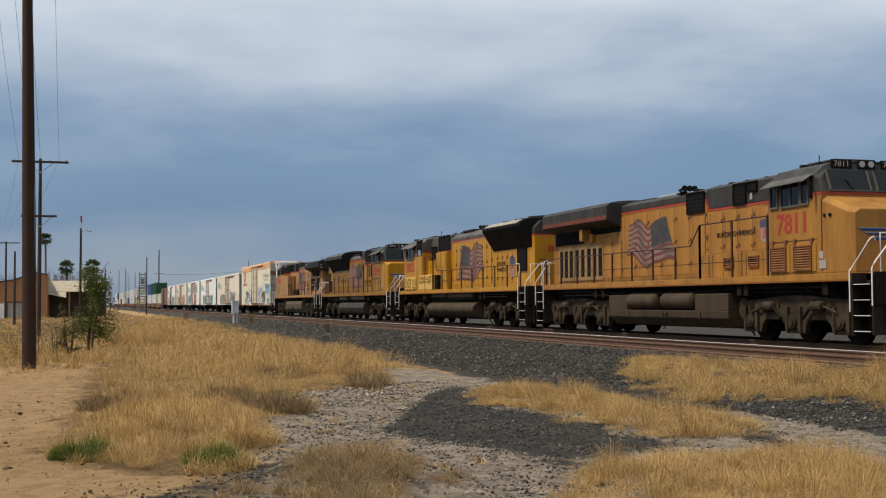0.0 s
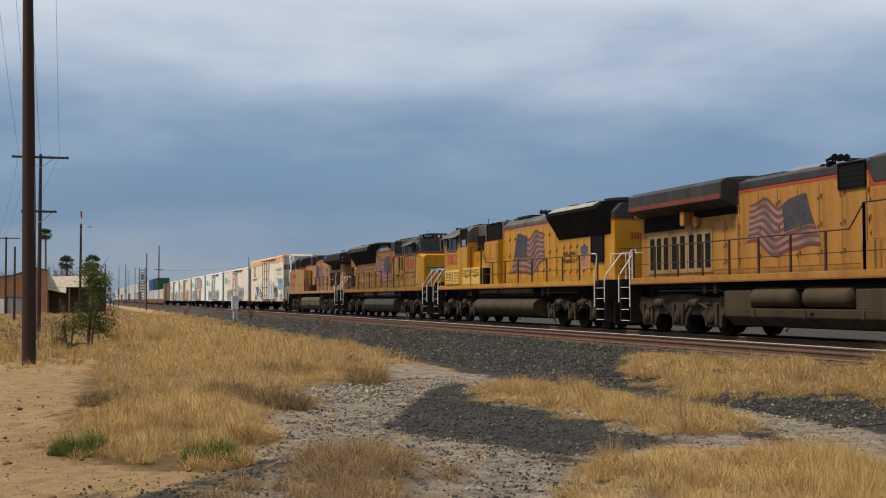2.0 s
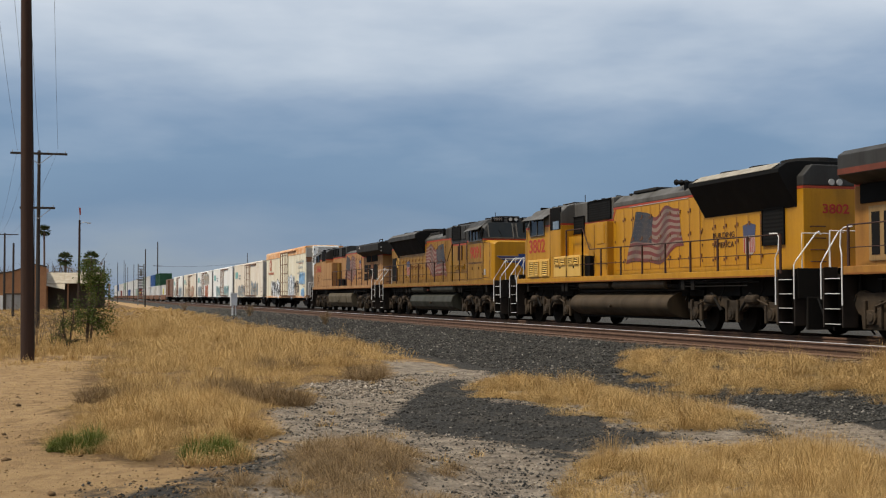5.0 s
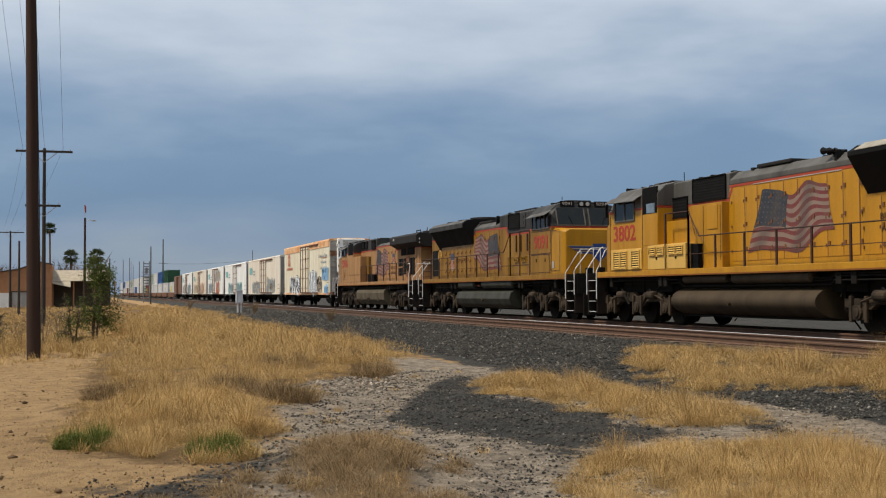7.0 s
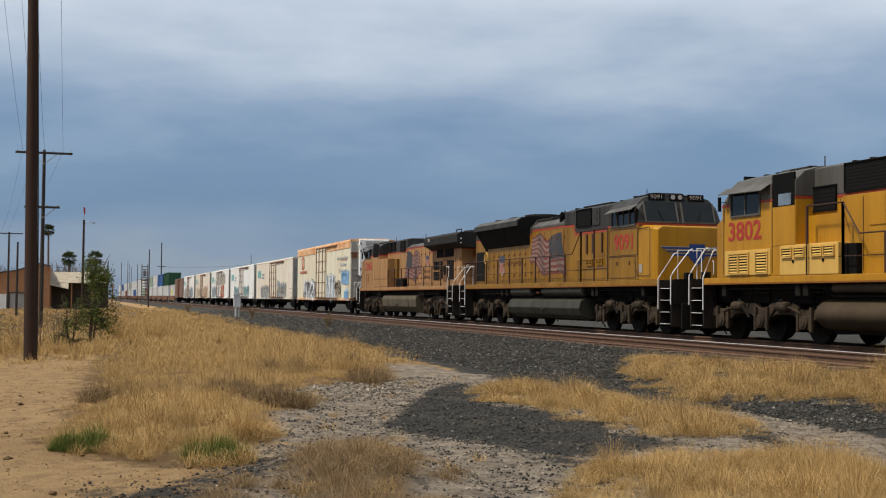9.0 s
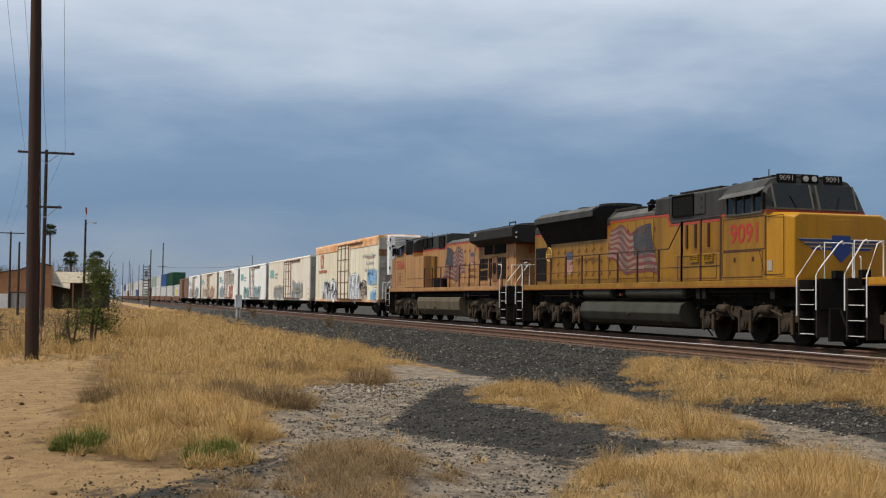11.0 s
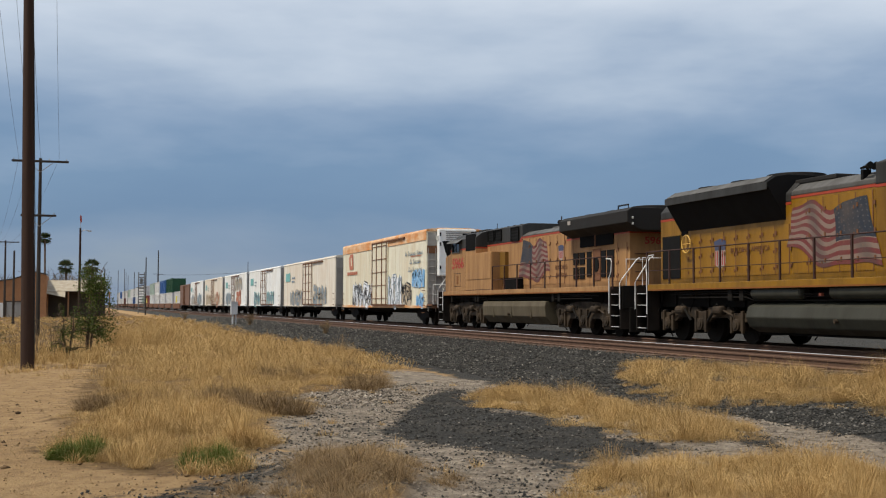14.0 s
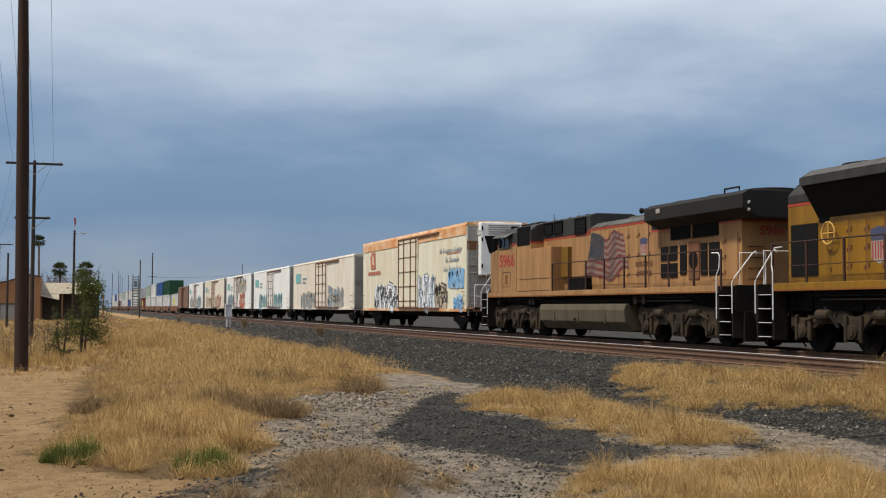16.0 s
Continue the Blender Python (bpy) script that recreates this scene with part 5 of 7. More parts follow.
    h = part("horn", Shape().box(-0.92, -0.70, U(hv) - 0.05, U(hv) + 0.05, hz - 0.12, hz + 0.16), "black", L, "air horn cluster")
    for k in range(3):
        part("trumpet", Shape().tube([(-0.98 + 0.17 * k, U(hv) - 0.05, hz + 0.18), (-0.98 + 0.17 * k, U(hv) + fd * 0.25, hz + 0.20), (-0.98 + 0.17 * k, U(hv) + fd * 0.42, hz + 0.21)], [0.03, 0.045, 0.10], 8), "black", h)
    part("antenna", Shape().tube([(-0.3, U(c0 + 0.5), top - 0.02), (-0.3, U(c0 + 0.5), top + 0.32)], 0.014), "roof_dark", L, "thin roof antenna")
    part("antenna_dome", Shape().box(-0.6, -0.2, U(c0 + 1.1) - 0.25, U(c0 + 1.1) + 0.25, top - 0.02, top + 0.07), "roof_dark", L, "low dark dome on the cab roof", 0.02)
    hv_end = min(v1 for _, v1, *_ in spec["hood"])
    if fd > 0:
        write("digit", spec["number"], 0.34, "red_number", L, (0.0, U(hv_end) - 0.012, 3.25), FRONTAL, 1.2, 0.006, "red digit on the hood end")
        for z in (1.9, 2.2, 2.5, 2.8):
            part("end_grab_iron", Shape().tube([(-0.75, U(hv_end), z), (-0.75, U(hv_end) - 0.08, z), (-0.35, U(hv_end) - 0.08, z), (-0.35, U(hv_end), z)], 0.016, 5), "rail_dark", L)
    for k in (-0.12, 0.12):
        part("rear_lamp", Shape().along_y([(k + 0.085 * math.cos(q * math.tau / 12), 3.95 + 0.085 * math.sin(q * math.tau / 12)) for q in range(12)], U(hv_end), U(hv_end) - fd * 0.03), "lens", L, "round rear lamp")
    # rails and marks
    handrail(L, fd, -1, spec["rails"], spec.get("rail_mat", "rail_yellow"))
    handrail(L, fd, 1, spec["rails"], spec.get("rail_mat", "rail_yellow"))
    write("digit", spec["number"], spec["digits"][2], "red_number", cab, (-1.506, U(spec["digits"][0]), spec["digits"][1]), SIDEWAYS, spec["digits"][3], 0.012, "red painted digit")
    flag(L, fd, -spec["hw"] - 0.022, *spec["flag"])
    sv, sz = spec["shield"]
    shield(L, -spec["hw"] - 0.016, U(sv), sz, *spec.get("shield_size", (0.44, 0.78)))
    for text, v, z, size, wide in spec["words"]:
        write("letter", text, size, spec.get("ink", "roof_dark"), L, (-spec["hw"] - 0.026, U(v), z), SIDEWAYS, wide, 0.0, "painted letter")
    return L


GE_WING = [(-0.95, 3.66), (-1.10, 3.70), (-1.46, 3.86), (-1.46, 4.34), (-1.28, 4.46)]
GE_OLD = [(-0.95, 3.55), (-1.10, 3.62), (-1.46, 3.80), (-1.46, 4.18), (-1.25, 4.30)]
EMD_FLARE = [(-0.96, 3.32), (-1.50, 4.20), (-1.50, 4.30), (-1.24, 4.46), (-0.9, 4.52)]


def stroke(s, x, pts, w):
    """A flat painted line through (y, z) points."""
    for (a, b), (c, d) in zip(pts, pts[1:]):
        l = math.hypot(c - a, d - b) or 1
        ny, nz = -(d - b) / l * w / 2, (c - a) / l * w / 2
        s.along_x([(a + ny, b + nz), (c + ny, d + nz), (c - ny, d - nz), (a - ny, b - nz)], x, x - 0.004)


def seams(parent, x, fd, lines, w=0.022, mat="rail_dark"):
    """Dark panel joints on a side: each line is (v0, z0, v1, z1)."""
    q = Shape()
    for va, za, vb, zb in lines:
        stroke(q, x, [(fd * va, za), (fd * vb, zb)], w)
    tagged(part("panel_joints", q, mat, parent, "dark panel joints"), kind="stuff")


def outline(v0, v1, z0, z1):
    return [(v0, z0, v1, z0), (v1, z0, v1, z1), (v1, z1, v0, z1), (v0, z1, v0, z0)]


def plate(parent, name, fd, x, v0, v1, z0, z1, mat, label="", deep=0.03, bevel=0.008):
    """A raised panel, cover or box on the side; it stands out from x by deep."""
    return part(name, Shape().box(x - deep, x + 0.02, fd * v0, fd * v1, z0, z1), mat, parent, label, bevel)


def vent(parent, fd, x, v0, v1, z0, z1, n, mat="black", name="dark_vent", back="black"):
    louvre(parent, x, min(fd * v0, fd * v1), max(fd * v0, fd * v1), z0, z1, n, mat, back, name)


def stripe_step(parent, fd, x, v0, z0, v1, z1):
    """The slanting jog of the red stripe between two hood heights."""
    q = Shape()
    stroke(q, x, [(fd * v0, z0), (fd * v1, z1)], 0.09)
    part("stripe_jog", q, "red", parent, "slanting red stripe")


def roof_clutter(parent, fd, z, spots, seed):
    """Small dark fittings along the roof: hatches, lifting eyes, cable runs."""
    r = random.Random(seed)
    for v in spots:
        q = Shape().box(-0.75, -0.75 + r.uniform(0.15, 0.4), fd * v - 0.07, fd * v + 0.07, z - 0.05, z + r.uniform(0.01, 0.05))
        part("roof_fitting", q, "roof_dark", parent, "", 0.01)


def build_locomotives():
    a = locomotive("sun-faded yellow diesel locomotive with a grey roof", 34.13, -1, 22.3, dict(
        maker="ge", number="7811", paint="yellow_faded", grey="grey", hw=0.95, cab=(6.25, 8.6), cab_stripe=3.64, awning=(6.42, 8.08), nose=(9.72, 3.22, 3.60),
        cab_windows=[(6.40, 6.68, 3.47, 4.06, 0), (6.88, 7.68, 3.46, 4.06, 1), (7.78, 8.04, 3.47, 4.05, 0)],
        tank=(4.05, -3.85), stepped=True, reservoirs=[(1.95, -0.02, 1.08, 0.26), (-0.42, -2.45, 1.08, 0.26)],
        hood=[(6.25, 2.0, 3.69, 4.36, 4.46, 0.95, "grey"), (2.0, -3.9, 4.02, 4.30, 4.42, 0.95, "grey"), (-3.9, -10.05, 3.62, 3.9, 4.2, 0.95, "roof_dark")],
        doors=[(6.2, 2.1, 2.45, 3.62, 5, 0.95), (1.9, -3.8, 1.9, 3.95, 6, 0.95), (-3.95, -5.4, 1.9, 3.3, 2, 0.95)],
        radiator=(-4.0, -9.98, GE_WING), rad_mat="grey", roof=[("exhaust_hatch", -1.1, 4.42, 0.5, 0.85, 0.10, "galv"), ("roof_hatch", -3.0, 4.42, 0.6, 0.8, 0.06, "grey"), ("air_conditioner", 7.1, 4.52, 0.5, 0.6, 0.12, "grey")],
        horn=(0.3, 4.30), rail_mat="rail_dark", rails=[[(2.53, 3.26), (6.15, 3.28)], [(-9.55, 2.68), (1.97, 2.68), (2.53, 3.26)]], digits=(7.33, 2.98, 0.71, 1.02),
        flag=((-0.57, 3.74), (0.07, 2.37), (-3.23, 3.58), (-3.43, 2.50)), shield=(5.13, 2.97), shield_size=(0.36, 0.64), words=[("BUILDING AMERICA", 3.66, 2.96, 0.20, 1.17)]))
    for v0, v1, z0, z1 in ((0.86, 1.88, 3.72, 4.30), (3.60, 4.22, 3.78, 4.33), (4.34, 4.80, 4.10, 4.33)):
        vent(a, -1, -0.962, v0, v1, z0, z1, 5)
    plate(a, "white_tag", -1, -0.955, 4.46, 4.56, 3.86, 4.04, "white_paint", "small white tag")
    stripe_step(a, -1, -0.957, 1.96, 4.02, 2.16, 3.72)
    cabinet = plate(a, "side_cabinet", -1, -0.95, 1.95, 6.25, 1.73, 2.42, "yellow_faded", "low cabinet along the walkway", 0.22, 0.015)
    for v in (3.42, 4.72):
        vent(a, -1, -1.172, v, v + 0.46, 2.02, 2.26, 4, "louvre_rust", "small_louvre")
    seams(a, -1.172, -1, [(v, 1.76, v, 2.40) for v in (2.7, 3.3, 4.15, 4.55, 5.4, 5.9)], 0.014)
    for v0, v1, l0, l1 in ((6.30, 7.22, 6.40, 7.06), (7.30, 8.36, 7.47, 8.18)):
        d = plate(a, "battery_door", -1, -1.5, v0, v1, 1.78, 2.50, "yellow_faded", "hinged yellow door", 0.025)
        vent(a, -1, -1.527, l0, l1, 1.84, 2.40, 9, "louvre_rust", "door_louvre", "rust")
        for v in (v0 + 0.16, v1 - 0.16):
            part("hinge", Shape().box(-1.55, -1.50, -v - 0.05, -v + 0.05, 2.46, 2.60), "rust", d)
    seams(a, -1.504, -1, [(6.3, 2.56, 8.4, 2.56), (8.58, 1.76, 8.60, 3.55)], 0.02)
    plate(a, "data_plate", -1, -1.5, 8.47, 8.76, 1.84, 2.05, "white_paint", "small white plate", 0.012, 0)
    plate(a, "data_plate", -1, -1.5, 8.47, 8.66, 2.08, 2.26, "white_paint", "small white plate", 0.012, 0)
    part("tail_lamps", Shape().disc_x(-1.52, -1.49, -8.72, 3.12, 0.045, 10).disc_x(-1.52, -1.49, -8.94, 3.12, 0.045, 10), "black", a, "two dark round marks")
    part("radiator_stripe", Shape().box(-1.472, -1.464, 4.02, 9.96, 3.88, 4.02), "red_dull", a, "faded red stripe")
    # flat black sheets: dark screens plus the wing's shade, put into the colour
    plate(a, "wing_shade_screen", -1, -0.95, -9.8, -7.1, 3.20, 3.66, "gap", "black sheet for screen and shade under the radiator wing", 0.03)
    plate(a, "wing_shade_screen", -1, -0.95, -6.45, -3.95, 3.46, 3.66, "gap", "black strip painted for the shade under the radiator wing", 0.02)
    part("wing_bracket", Shape().box(-1.30, -0.95, 6.5, 6.75, 3.25, 3.68).disc_x(-1.10, -0.95, 6.2, 3.35, 0.16, 12), "yellow_faded", a, "yellow bracket below the wing", 0.02)
    for g, vs in enumerate(((-5.62, -6.12, -6.62), (-7.18, -7.72), (-8.28, -8.76, -9.22))):
        f = plate(a, "engine_room_door", -1, -0.95, max(vs) + 0.26, min(vs) - 0.26, 1.84, 3.12, "cream", "pale door with tall dark screens", 0.03)
        for v in vs:
            plate(f, "screen", -1, -0.98, v - 0.15, v + 0.15, 1.98, 2.98, "black", "black mesh screen", 0.008, 0)
    roof_clutter(a, -1, 4.44, (5.6, 4.9, 3.9, 3.0, 2.4, 1.0, -0.2), 1)
    roof_clutter(a, -1, 4.54, (6.6, 7.0, 7.3, 7.7, 8.0), 2)

    b = locomotive("dusty yellow diesel locomotive with flared radiators, cab trailing", 56.3, 1, 22.05, dict(
        maker="emd", number="3802", paint="yellow", grey="grey_light", hw=0.95, cab=(4.95, 8.6), cab_stripe=3.66, awning=(6.25, 8.15), nose=(9.4, 3.3, 3.45), nose_half=1.05, cab_top=4.52,
        cab_windows=[(6.62, 8.05, 3.40, 4.03, 1)], round_tank=True,
        tank=(4.12, -3.5), reservoirs=[(0.7, -3.15, 1.40, 0.15), (3.6, 1.0, 1.40, 0.12)],
        hood=[(4.95, 1.5, 3.62, 4.42, 4.50, 0.95, "grey_light"), (1.5, -4.7, 4.0, 4.22, 4.46, 0.95, "grey_light"), (-4.7, -9.98, 3.78, 4.1, 4.4, 0.95, "grey")],
        doors=[(1.3, -4.6, 1.9, 3.94, 9, 0.95), (-4.8, -7.95, 1.9, 3.25, 5, 0.95)],
        radiator=(-4.9, -9.7, EMD_FLARE), roof=[("dynamic_brake_hatch", -0.5, 4.46, 0.75, 0.85, 0.10, "roof_dark"), ("exhaust_stack", -2.6, 4.46, 0.3, 0.5, 0.10, "roof_dark"), ("air_conditioner", 6.6, 4.52, 0.5, 0.6, 0.10, "grey_light")],
        horn=(-3.6, 4.32), rail_mat="rail_dark", rails=[[(2.97, 3.42), (4.45, 3.43)], [(-9.75, 2.60), (2.34, 2.66), (2.97, 3.42)]], digits=(7.40, 2.94, 0.72, 1.22),
        flag=((-0.30, 3.80), (0.47, 2.10), (-3.26, 3.66), (-3.58, 2.46)), shield=(-7.38, 2.57), shield_size=(0.60, 0.95), words=[("BUILDING", -6.0, 2.76, 0.22, 1.25), ("AMERICA", -6.0, 2.48, 0.22, 1.25)], ink="rail_dark"))
    vent(b, 1, -0.962, 4.0, 5.45, 3.34, 3.93, 6)
    vent(b, 1, -0.962, 1.68, 3.6, 3.74, 4.40, 8, name="intake_screen")
    vent(b, 1, -0.962, -9.12, -8.1, 2.4, 3.34, 9, name="intake_screen")
    stripe_step(b, 1, -0.957, 1.52, 3.72, 1.30, 4.02)
    cabinet = part("side_cabinet", Shape().box(-1.19, -0.93, 1.52, 3.4, 1.73, 3.61).box(-1.19, -0.93, 3.4, 4.95, 1.73, 3.22), "yellow", b, "full-height yellow cabinet behind the cab", 0.012)
    plate(cabinet, "hatch", 1, -1.19, 1.75, 2.35, 2.85, 3.55, "yellow", "square hatch", 0.02)
    seams(b, -1.196, 1, [(2.6, 1.8, 2.6, 3.55), (3.5, 3.55, 3.1, 2.7), (1.6, 1.95, 1.6, 3.5)], 0.02)
    # solid black block fills the gap, its shade given by colour
    plate(b, "gap_shade_block", 1, -0.95, 2.65, 3.12, 1.73, 2.45, "gap", "black block for the shaded gap beside the battery box", 0.4)
    for u0, u1 in ((4.40, 5.66), (3.14, 4.34)):
        bx = part("battery_box", Shape().box(-1.51, -0.95, u0, u1, 1.73, 2.50), "yellow_clean", b, "pale yellow battery box", 0.025)
        for k in (u0 + 0.15, u1 - 0.55):
            louvre(b, -1.512, k, k + 0.4, 2.20, 2.40, 3, "yellow_clean", "black", "small_louvre")
        part("latch", Shape().disc_x(-1.53, -1.50, 0.5 * (u0 + u1), 2.08, 0.045, 10), "black", bx)
    part("faded_roof_edge", Shape().add([(-1.51, -5.2, 4.31), (-1.51, -9.4, 4.31), (-1.24, -9.4, 4.475), (-1.24, -5.2, 4.475), (-1.51, -5.2, 4.325), (-1.51, -9.4, 4.325), (-1.24, -9.4, 4.49), (-1.24, -5.2, 4.49)], [(0, 1, 2, 3), (4, 7, 6, 5), (0, 4, 5, 1), (1, 5, 6, 2), (2, 6, 7, 3), (3, 7, 4, 0)]), "faded_edge", b, "sun-bleached roof edge strip")
    gp = part("grille_panel", Shape().box(-1.53, -1.50, 6.08, 8.41, 1.76, 2.44), "yellow_clean", b, "pale panel of louvred grilles", 0.02)
    for u0, u1 in ((6.20, 6.74), (7.14, 7.60), (7.68, 8.12)):
        louvre(b, -1.532, u0, u1, 1.82, 2.34, 7, "yellow_clean", "black", "grille")
    plate(b, "cab_door", 1, -1.49, 4.97, 5.98, 2.5, 3.50, "yellow", "recessed yellow cab door", 0.022)
    # no hollow here: a flat black sheet paints the door recess's shade
    plate(b, "doorway_shade", 1, -1.49, 4.97, 5.98, 3.50, 4.34, "gap", "black sheet for the shaded recess of the cab door", 0.025, 0)
    plate(b, "door_window", 1, -1.515, 5.12, 5.70, 3.52, 3.82, "pale_glass", "cab door window with the sky painted into its glass", 0.008, 0)
    seams(b, -1.504, 1, [(6.02, 1.8, 6.02, 4.3), (8.5, 1.8, 8.5, 3.6)], 0.03)
    part("white_edge", Shape().box(-0.965, -0.95, -3.9, 0.2, 3.985, 4.01), "white_paint", b, "pale worn edge above the doors")
    roof_clutter(b, 1, 4.48, (3.6, 2.9, 2.2, 1.7, 0.6), 3)
    roof_clutter(b, 1, 4.53, (7.6, 7.0, 6.3, 5.5), 4)

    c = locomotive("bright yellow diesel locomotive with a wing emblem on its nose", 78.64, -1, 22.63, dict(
        maker="emd", number="9091", paint="yellow_dim", nose_paint="yellow_nose", grey="grey", hw=0.95, cab=(6.05, 8.4), cab_stripe=3.50, awning=(6.45, 8.20), nose=(9.50, 3.40, 3.50), cab_top=4.54, truck="truck", tank_mat="tank_grey",
        cab_windows=[(6.40, 6.74, 3.55, 4.10, 0), (6.86, 7.68, 3.53, 4.10, 1), (7.80, 8.18, 3.54, 4.09, 0)],
        tank=(3.5, -4.1), reservoirs=[(3.65, -0.39, 1.40, 0.18), (-1.6, -3.95, 1.40, 0.18)],
        hood=[(6.05, 1.78, 3.48, 4.40, 4.50, 0.95, "grey"), (1.78, 0.80, 3.82, 4.40, 4.50, 0.95, "grey"), (0.80, -2.7, 3.84, 4.03, 4.24, 0.95, "grey_light"), (-2.7, -10.1, 3.70, 4.0, 4.3, 0.95, "grey")],
        doors=[(0.7, -2.6, 1.9, 3.78, 5, 0.95), (-2.8, -8.2, 1.9, 3.2, 8, 0.95)],
        radiator=(-2.95, -8.75, EMD_FLARE), roof=[("roof_hatch", -2.0, 4.24, 0.7, 0.9, 0.12, "roof_dark"), ("roof_hatch", 3.2, 4.5, 0.7, 1.2, 0.06, "roof_dark"), ("air_conditioner", 7.0, 4.54, 0.5, 0.6, 0.10, "grey")],
        horn=(0.25, 4.14), rails=[[(3.67, 3.52), (6.0, 3.55)], [(-10.0, 2.74), (2.82, 2.73), (3.67, 3.52)]], digits=(7.33, 2.96, 0.73, 1.12), rail_mat="rail_dark",
        flag=((0.49, 3.66), (1.05, 2.0), (-2.58, 3.54), (-2.88, 2.50)), shield=(-6.35, 2.55), shield_size=(0.60, 0.88), words=[("BUILDING AMERICA", -4.73, 2.62, 0.20, 1.15)], ink="rust"))
    vent(c, -1, -0.962, 2.08, 3.40, 3.78, 4.38, 8)
    plate(c, "access_door", -1, -0.95, 3.48, 4.12, 3.76, 4.36, "grey", "grey access door", 0.03)
    seams(c, -0.984, -1, [(3.95, 3.9, 3.95, 4.0), (3.95, 4.15, 3.95, 4.25)], 0.05, "black")
    stripe_step(c, -1, -0.957, 1.60, 3.84, 1.95, 3.50)
    bx = part("equipment_cabinet", Shape().box(-1.48, -0.95, -6.05, -3.12, 1.73, 2.52), "yellow_dim", c, "yellow cabinet beside the cab", 0.02)
    for v in (4.23, 4.48, 5.11, 5.36):
        vent(c, -1, -1.482, v, v + 0.20, 2.30, 2.47, 3, "yellow_dim", "small_louvre")
    seams(c, -1.484, -1, outline(3.4, 5.75, 1.80, 2.47), 0.016)
    seams(c, -1.504, -1, outline(6.13, 8.20, 1.80, 2.50) + outline(6.15, 8.33, 2.54, 3.41) + outline(8.36, 9.22, 1.85, 3.38) + [(8.05, 2.50, 8.33, 1.84)], 0.022)
    for v in (6.75, 7.7):
        plate(c, "latch", -1, -1.5, v, v + 0.07, 2.22, 2.34, "rail_dark", "dark latch", 0.02, 0)
    plate(c, "data_plate", -1, -1.5, 8.45, 8.68, 1.95, 2.22, "white_paint", "small white plate", 0.012, 0)
    for v in (2.95, 3.5, 4.3):
        plate(c, "door_post", -1, -0.95, v, v + 0.10, 2.75, 3.46, "rail_dark", "dark upright post", 0.05)
    part("faded_roof_edge", Shape().add([(-1.51, 3.1, 4.31), (-1.51, 8.6, 4.31), (-1.24, 8.6, 4.475), (-1.24, 3.1, 4.475), (-1.51, 3.1, 4.325), (-1.51, 8.6, 4.325), (-1.24, 8.6, 4.49), (-1.24, 3.1, 4.49)], [(0, 3, 2, 1), (4, 5, 6, 7), (0, 1, 5, 4), (1, 2, 6, 5), (2, 3, 7, 6), (3, 0, 4, 7)]), "grey_light", c, "worn grey roof edge strip")
    part("radiator_frame", Shape().box(-1.515, -1.49, 2.97, 8.73, 4.10, 4.30), "grey", c, "grey band above the radiator grille", 0.01)
    wheel = Shape().tube([(-1.1, 8.15 + 0.27 * math.cos(k * math.tau / 14), 2.92 + 0.27 * math.sin(k * math.tau / 14)) for k in range(15)], 0.022, 5)
    wheel.tube([(-1.1, 7.88, 2.92), (-1.1, 8.42, 2.92)], 0.016, 4).tube([(-1.1, 8.15, 2.65), (-1.1, 8.15, 3.19)], 0.016, 4)
    part("hand_brake_wheel", wheel, "yellow_clean", c, "yellow hand brake wheel")
    # flat black plate; the shade of the brake recess is only painted
    part("brake_recess_shade", Shape().box(-0.972, -0.95, 8.78, 9.95, 1.9, 3.22), "black", c, "black plate for the shaded hand brake recess")
    part("rear_screen", Shape().box(-0.965, -0.94, 8.3, 8.7, 3.2, 3.4), "black", c)
    part("red_flag_lamp", Shape().box(-1.50, -1.42, 0.60, 0.70, 1.30, 1.38), "red_dull", c, "small red marker below the deck")
    roof_clutter(c, -1, 4.50, (5.4, 4.6, 4.0, 2.4, 1.4), 5)
    roof_clutter(c, -1, 4.56, (6.5, 6.9, 7.4, 7.8), 6)

    d = locomotive("faded orange-yellow diesel locomotive, weathered, cab trailing", 101.13, 1, 22.33, dict(
        maker="ge", number="5966", paint="yellow_peach", grey="grey", hw=0.95, cab=(4.72, 8.6), cab_stripe=3.62, awning=(6.9, 8.25), nose=(9.72, 3.45, 3.60), cab_top=4.48, sill="yellow_peach", cab_paint="yellow_peach",
        cab_windows=[(7.16, 8.24, 3.58, 4.10, 1)],
        tank=(3.8, -3.7), reservoirs=[], tank_mat="tank_tan",
        hood=[(4.72, 0.2, 3.70, 4.42, 4.50, 0.95, "grey"), (0.2, -4.6, 3.84, 3.95, 4.12, 0.95, "grey_light"), (-4.6, -10.1, 3.5, 3.8, 4.1, 0.95, "roof_dark")],
        doors=[(0.1, -4.4, 1.9, 3.78, 6, 0.95), (-8.4, -9.9, 1.9, 3.2, 2, 0.95)],
        radiator=(-5.1, -11.0, GE_OLD), rad_mat="roof_dark", roof=[("exhaust_stack", -2.4, 4.12, 0.4, 0.6, 0.10, "grey_light"), ("air_conditioner", 6.8, 4.48, 0.5, 0.6, 0.12, "grey")],
        horn=(-4.4, 4.04), rails=[[(-9.9, 2.72), (2.48, 2.73)]], digits=(7.43, 3.0, 0.70, 1.3), rail_mat="rail_dark",
        flag=((0.05, 3.76), (0.60, 2.22), (-2.53, 3.52), (-2.96, 2.30)), shield=(-4.08, 3.08), shield_size=(0.48, 0.60), words=[("BUILDING", -4.1, 2.52, 0.23, 1.2), ("AMERICA", -4.1, 2.22, 0.23, 1.2)], ink="rust"))
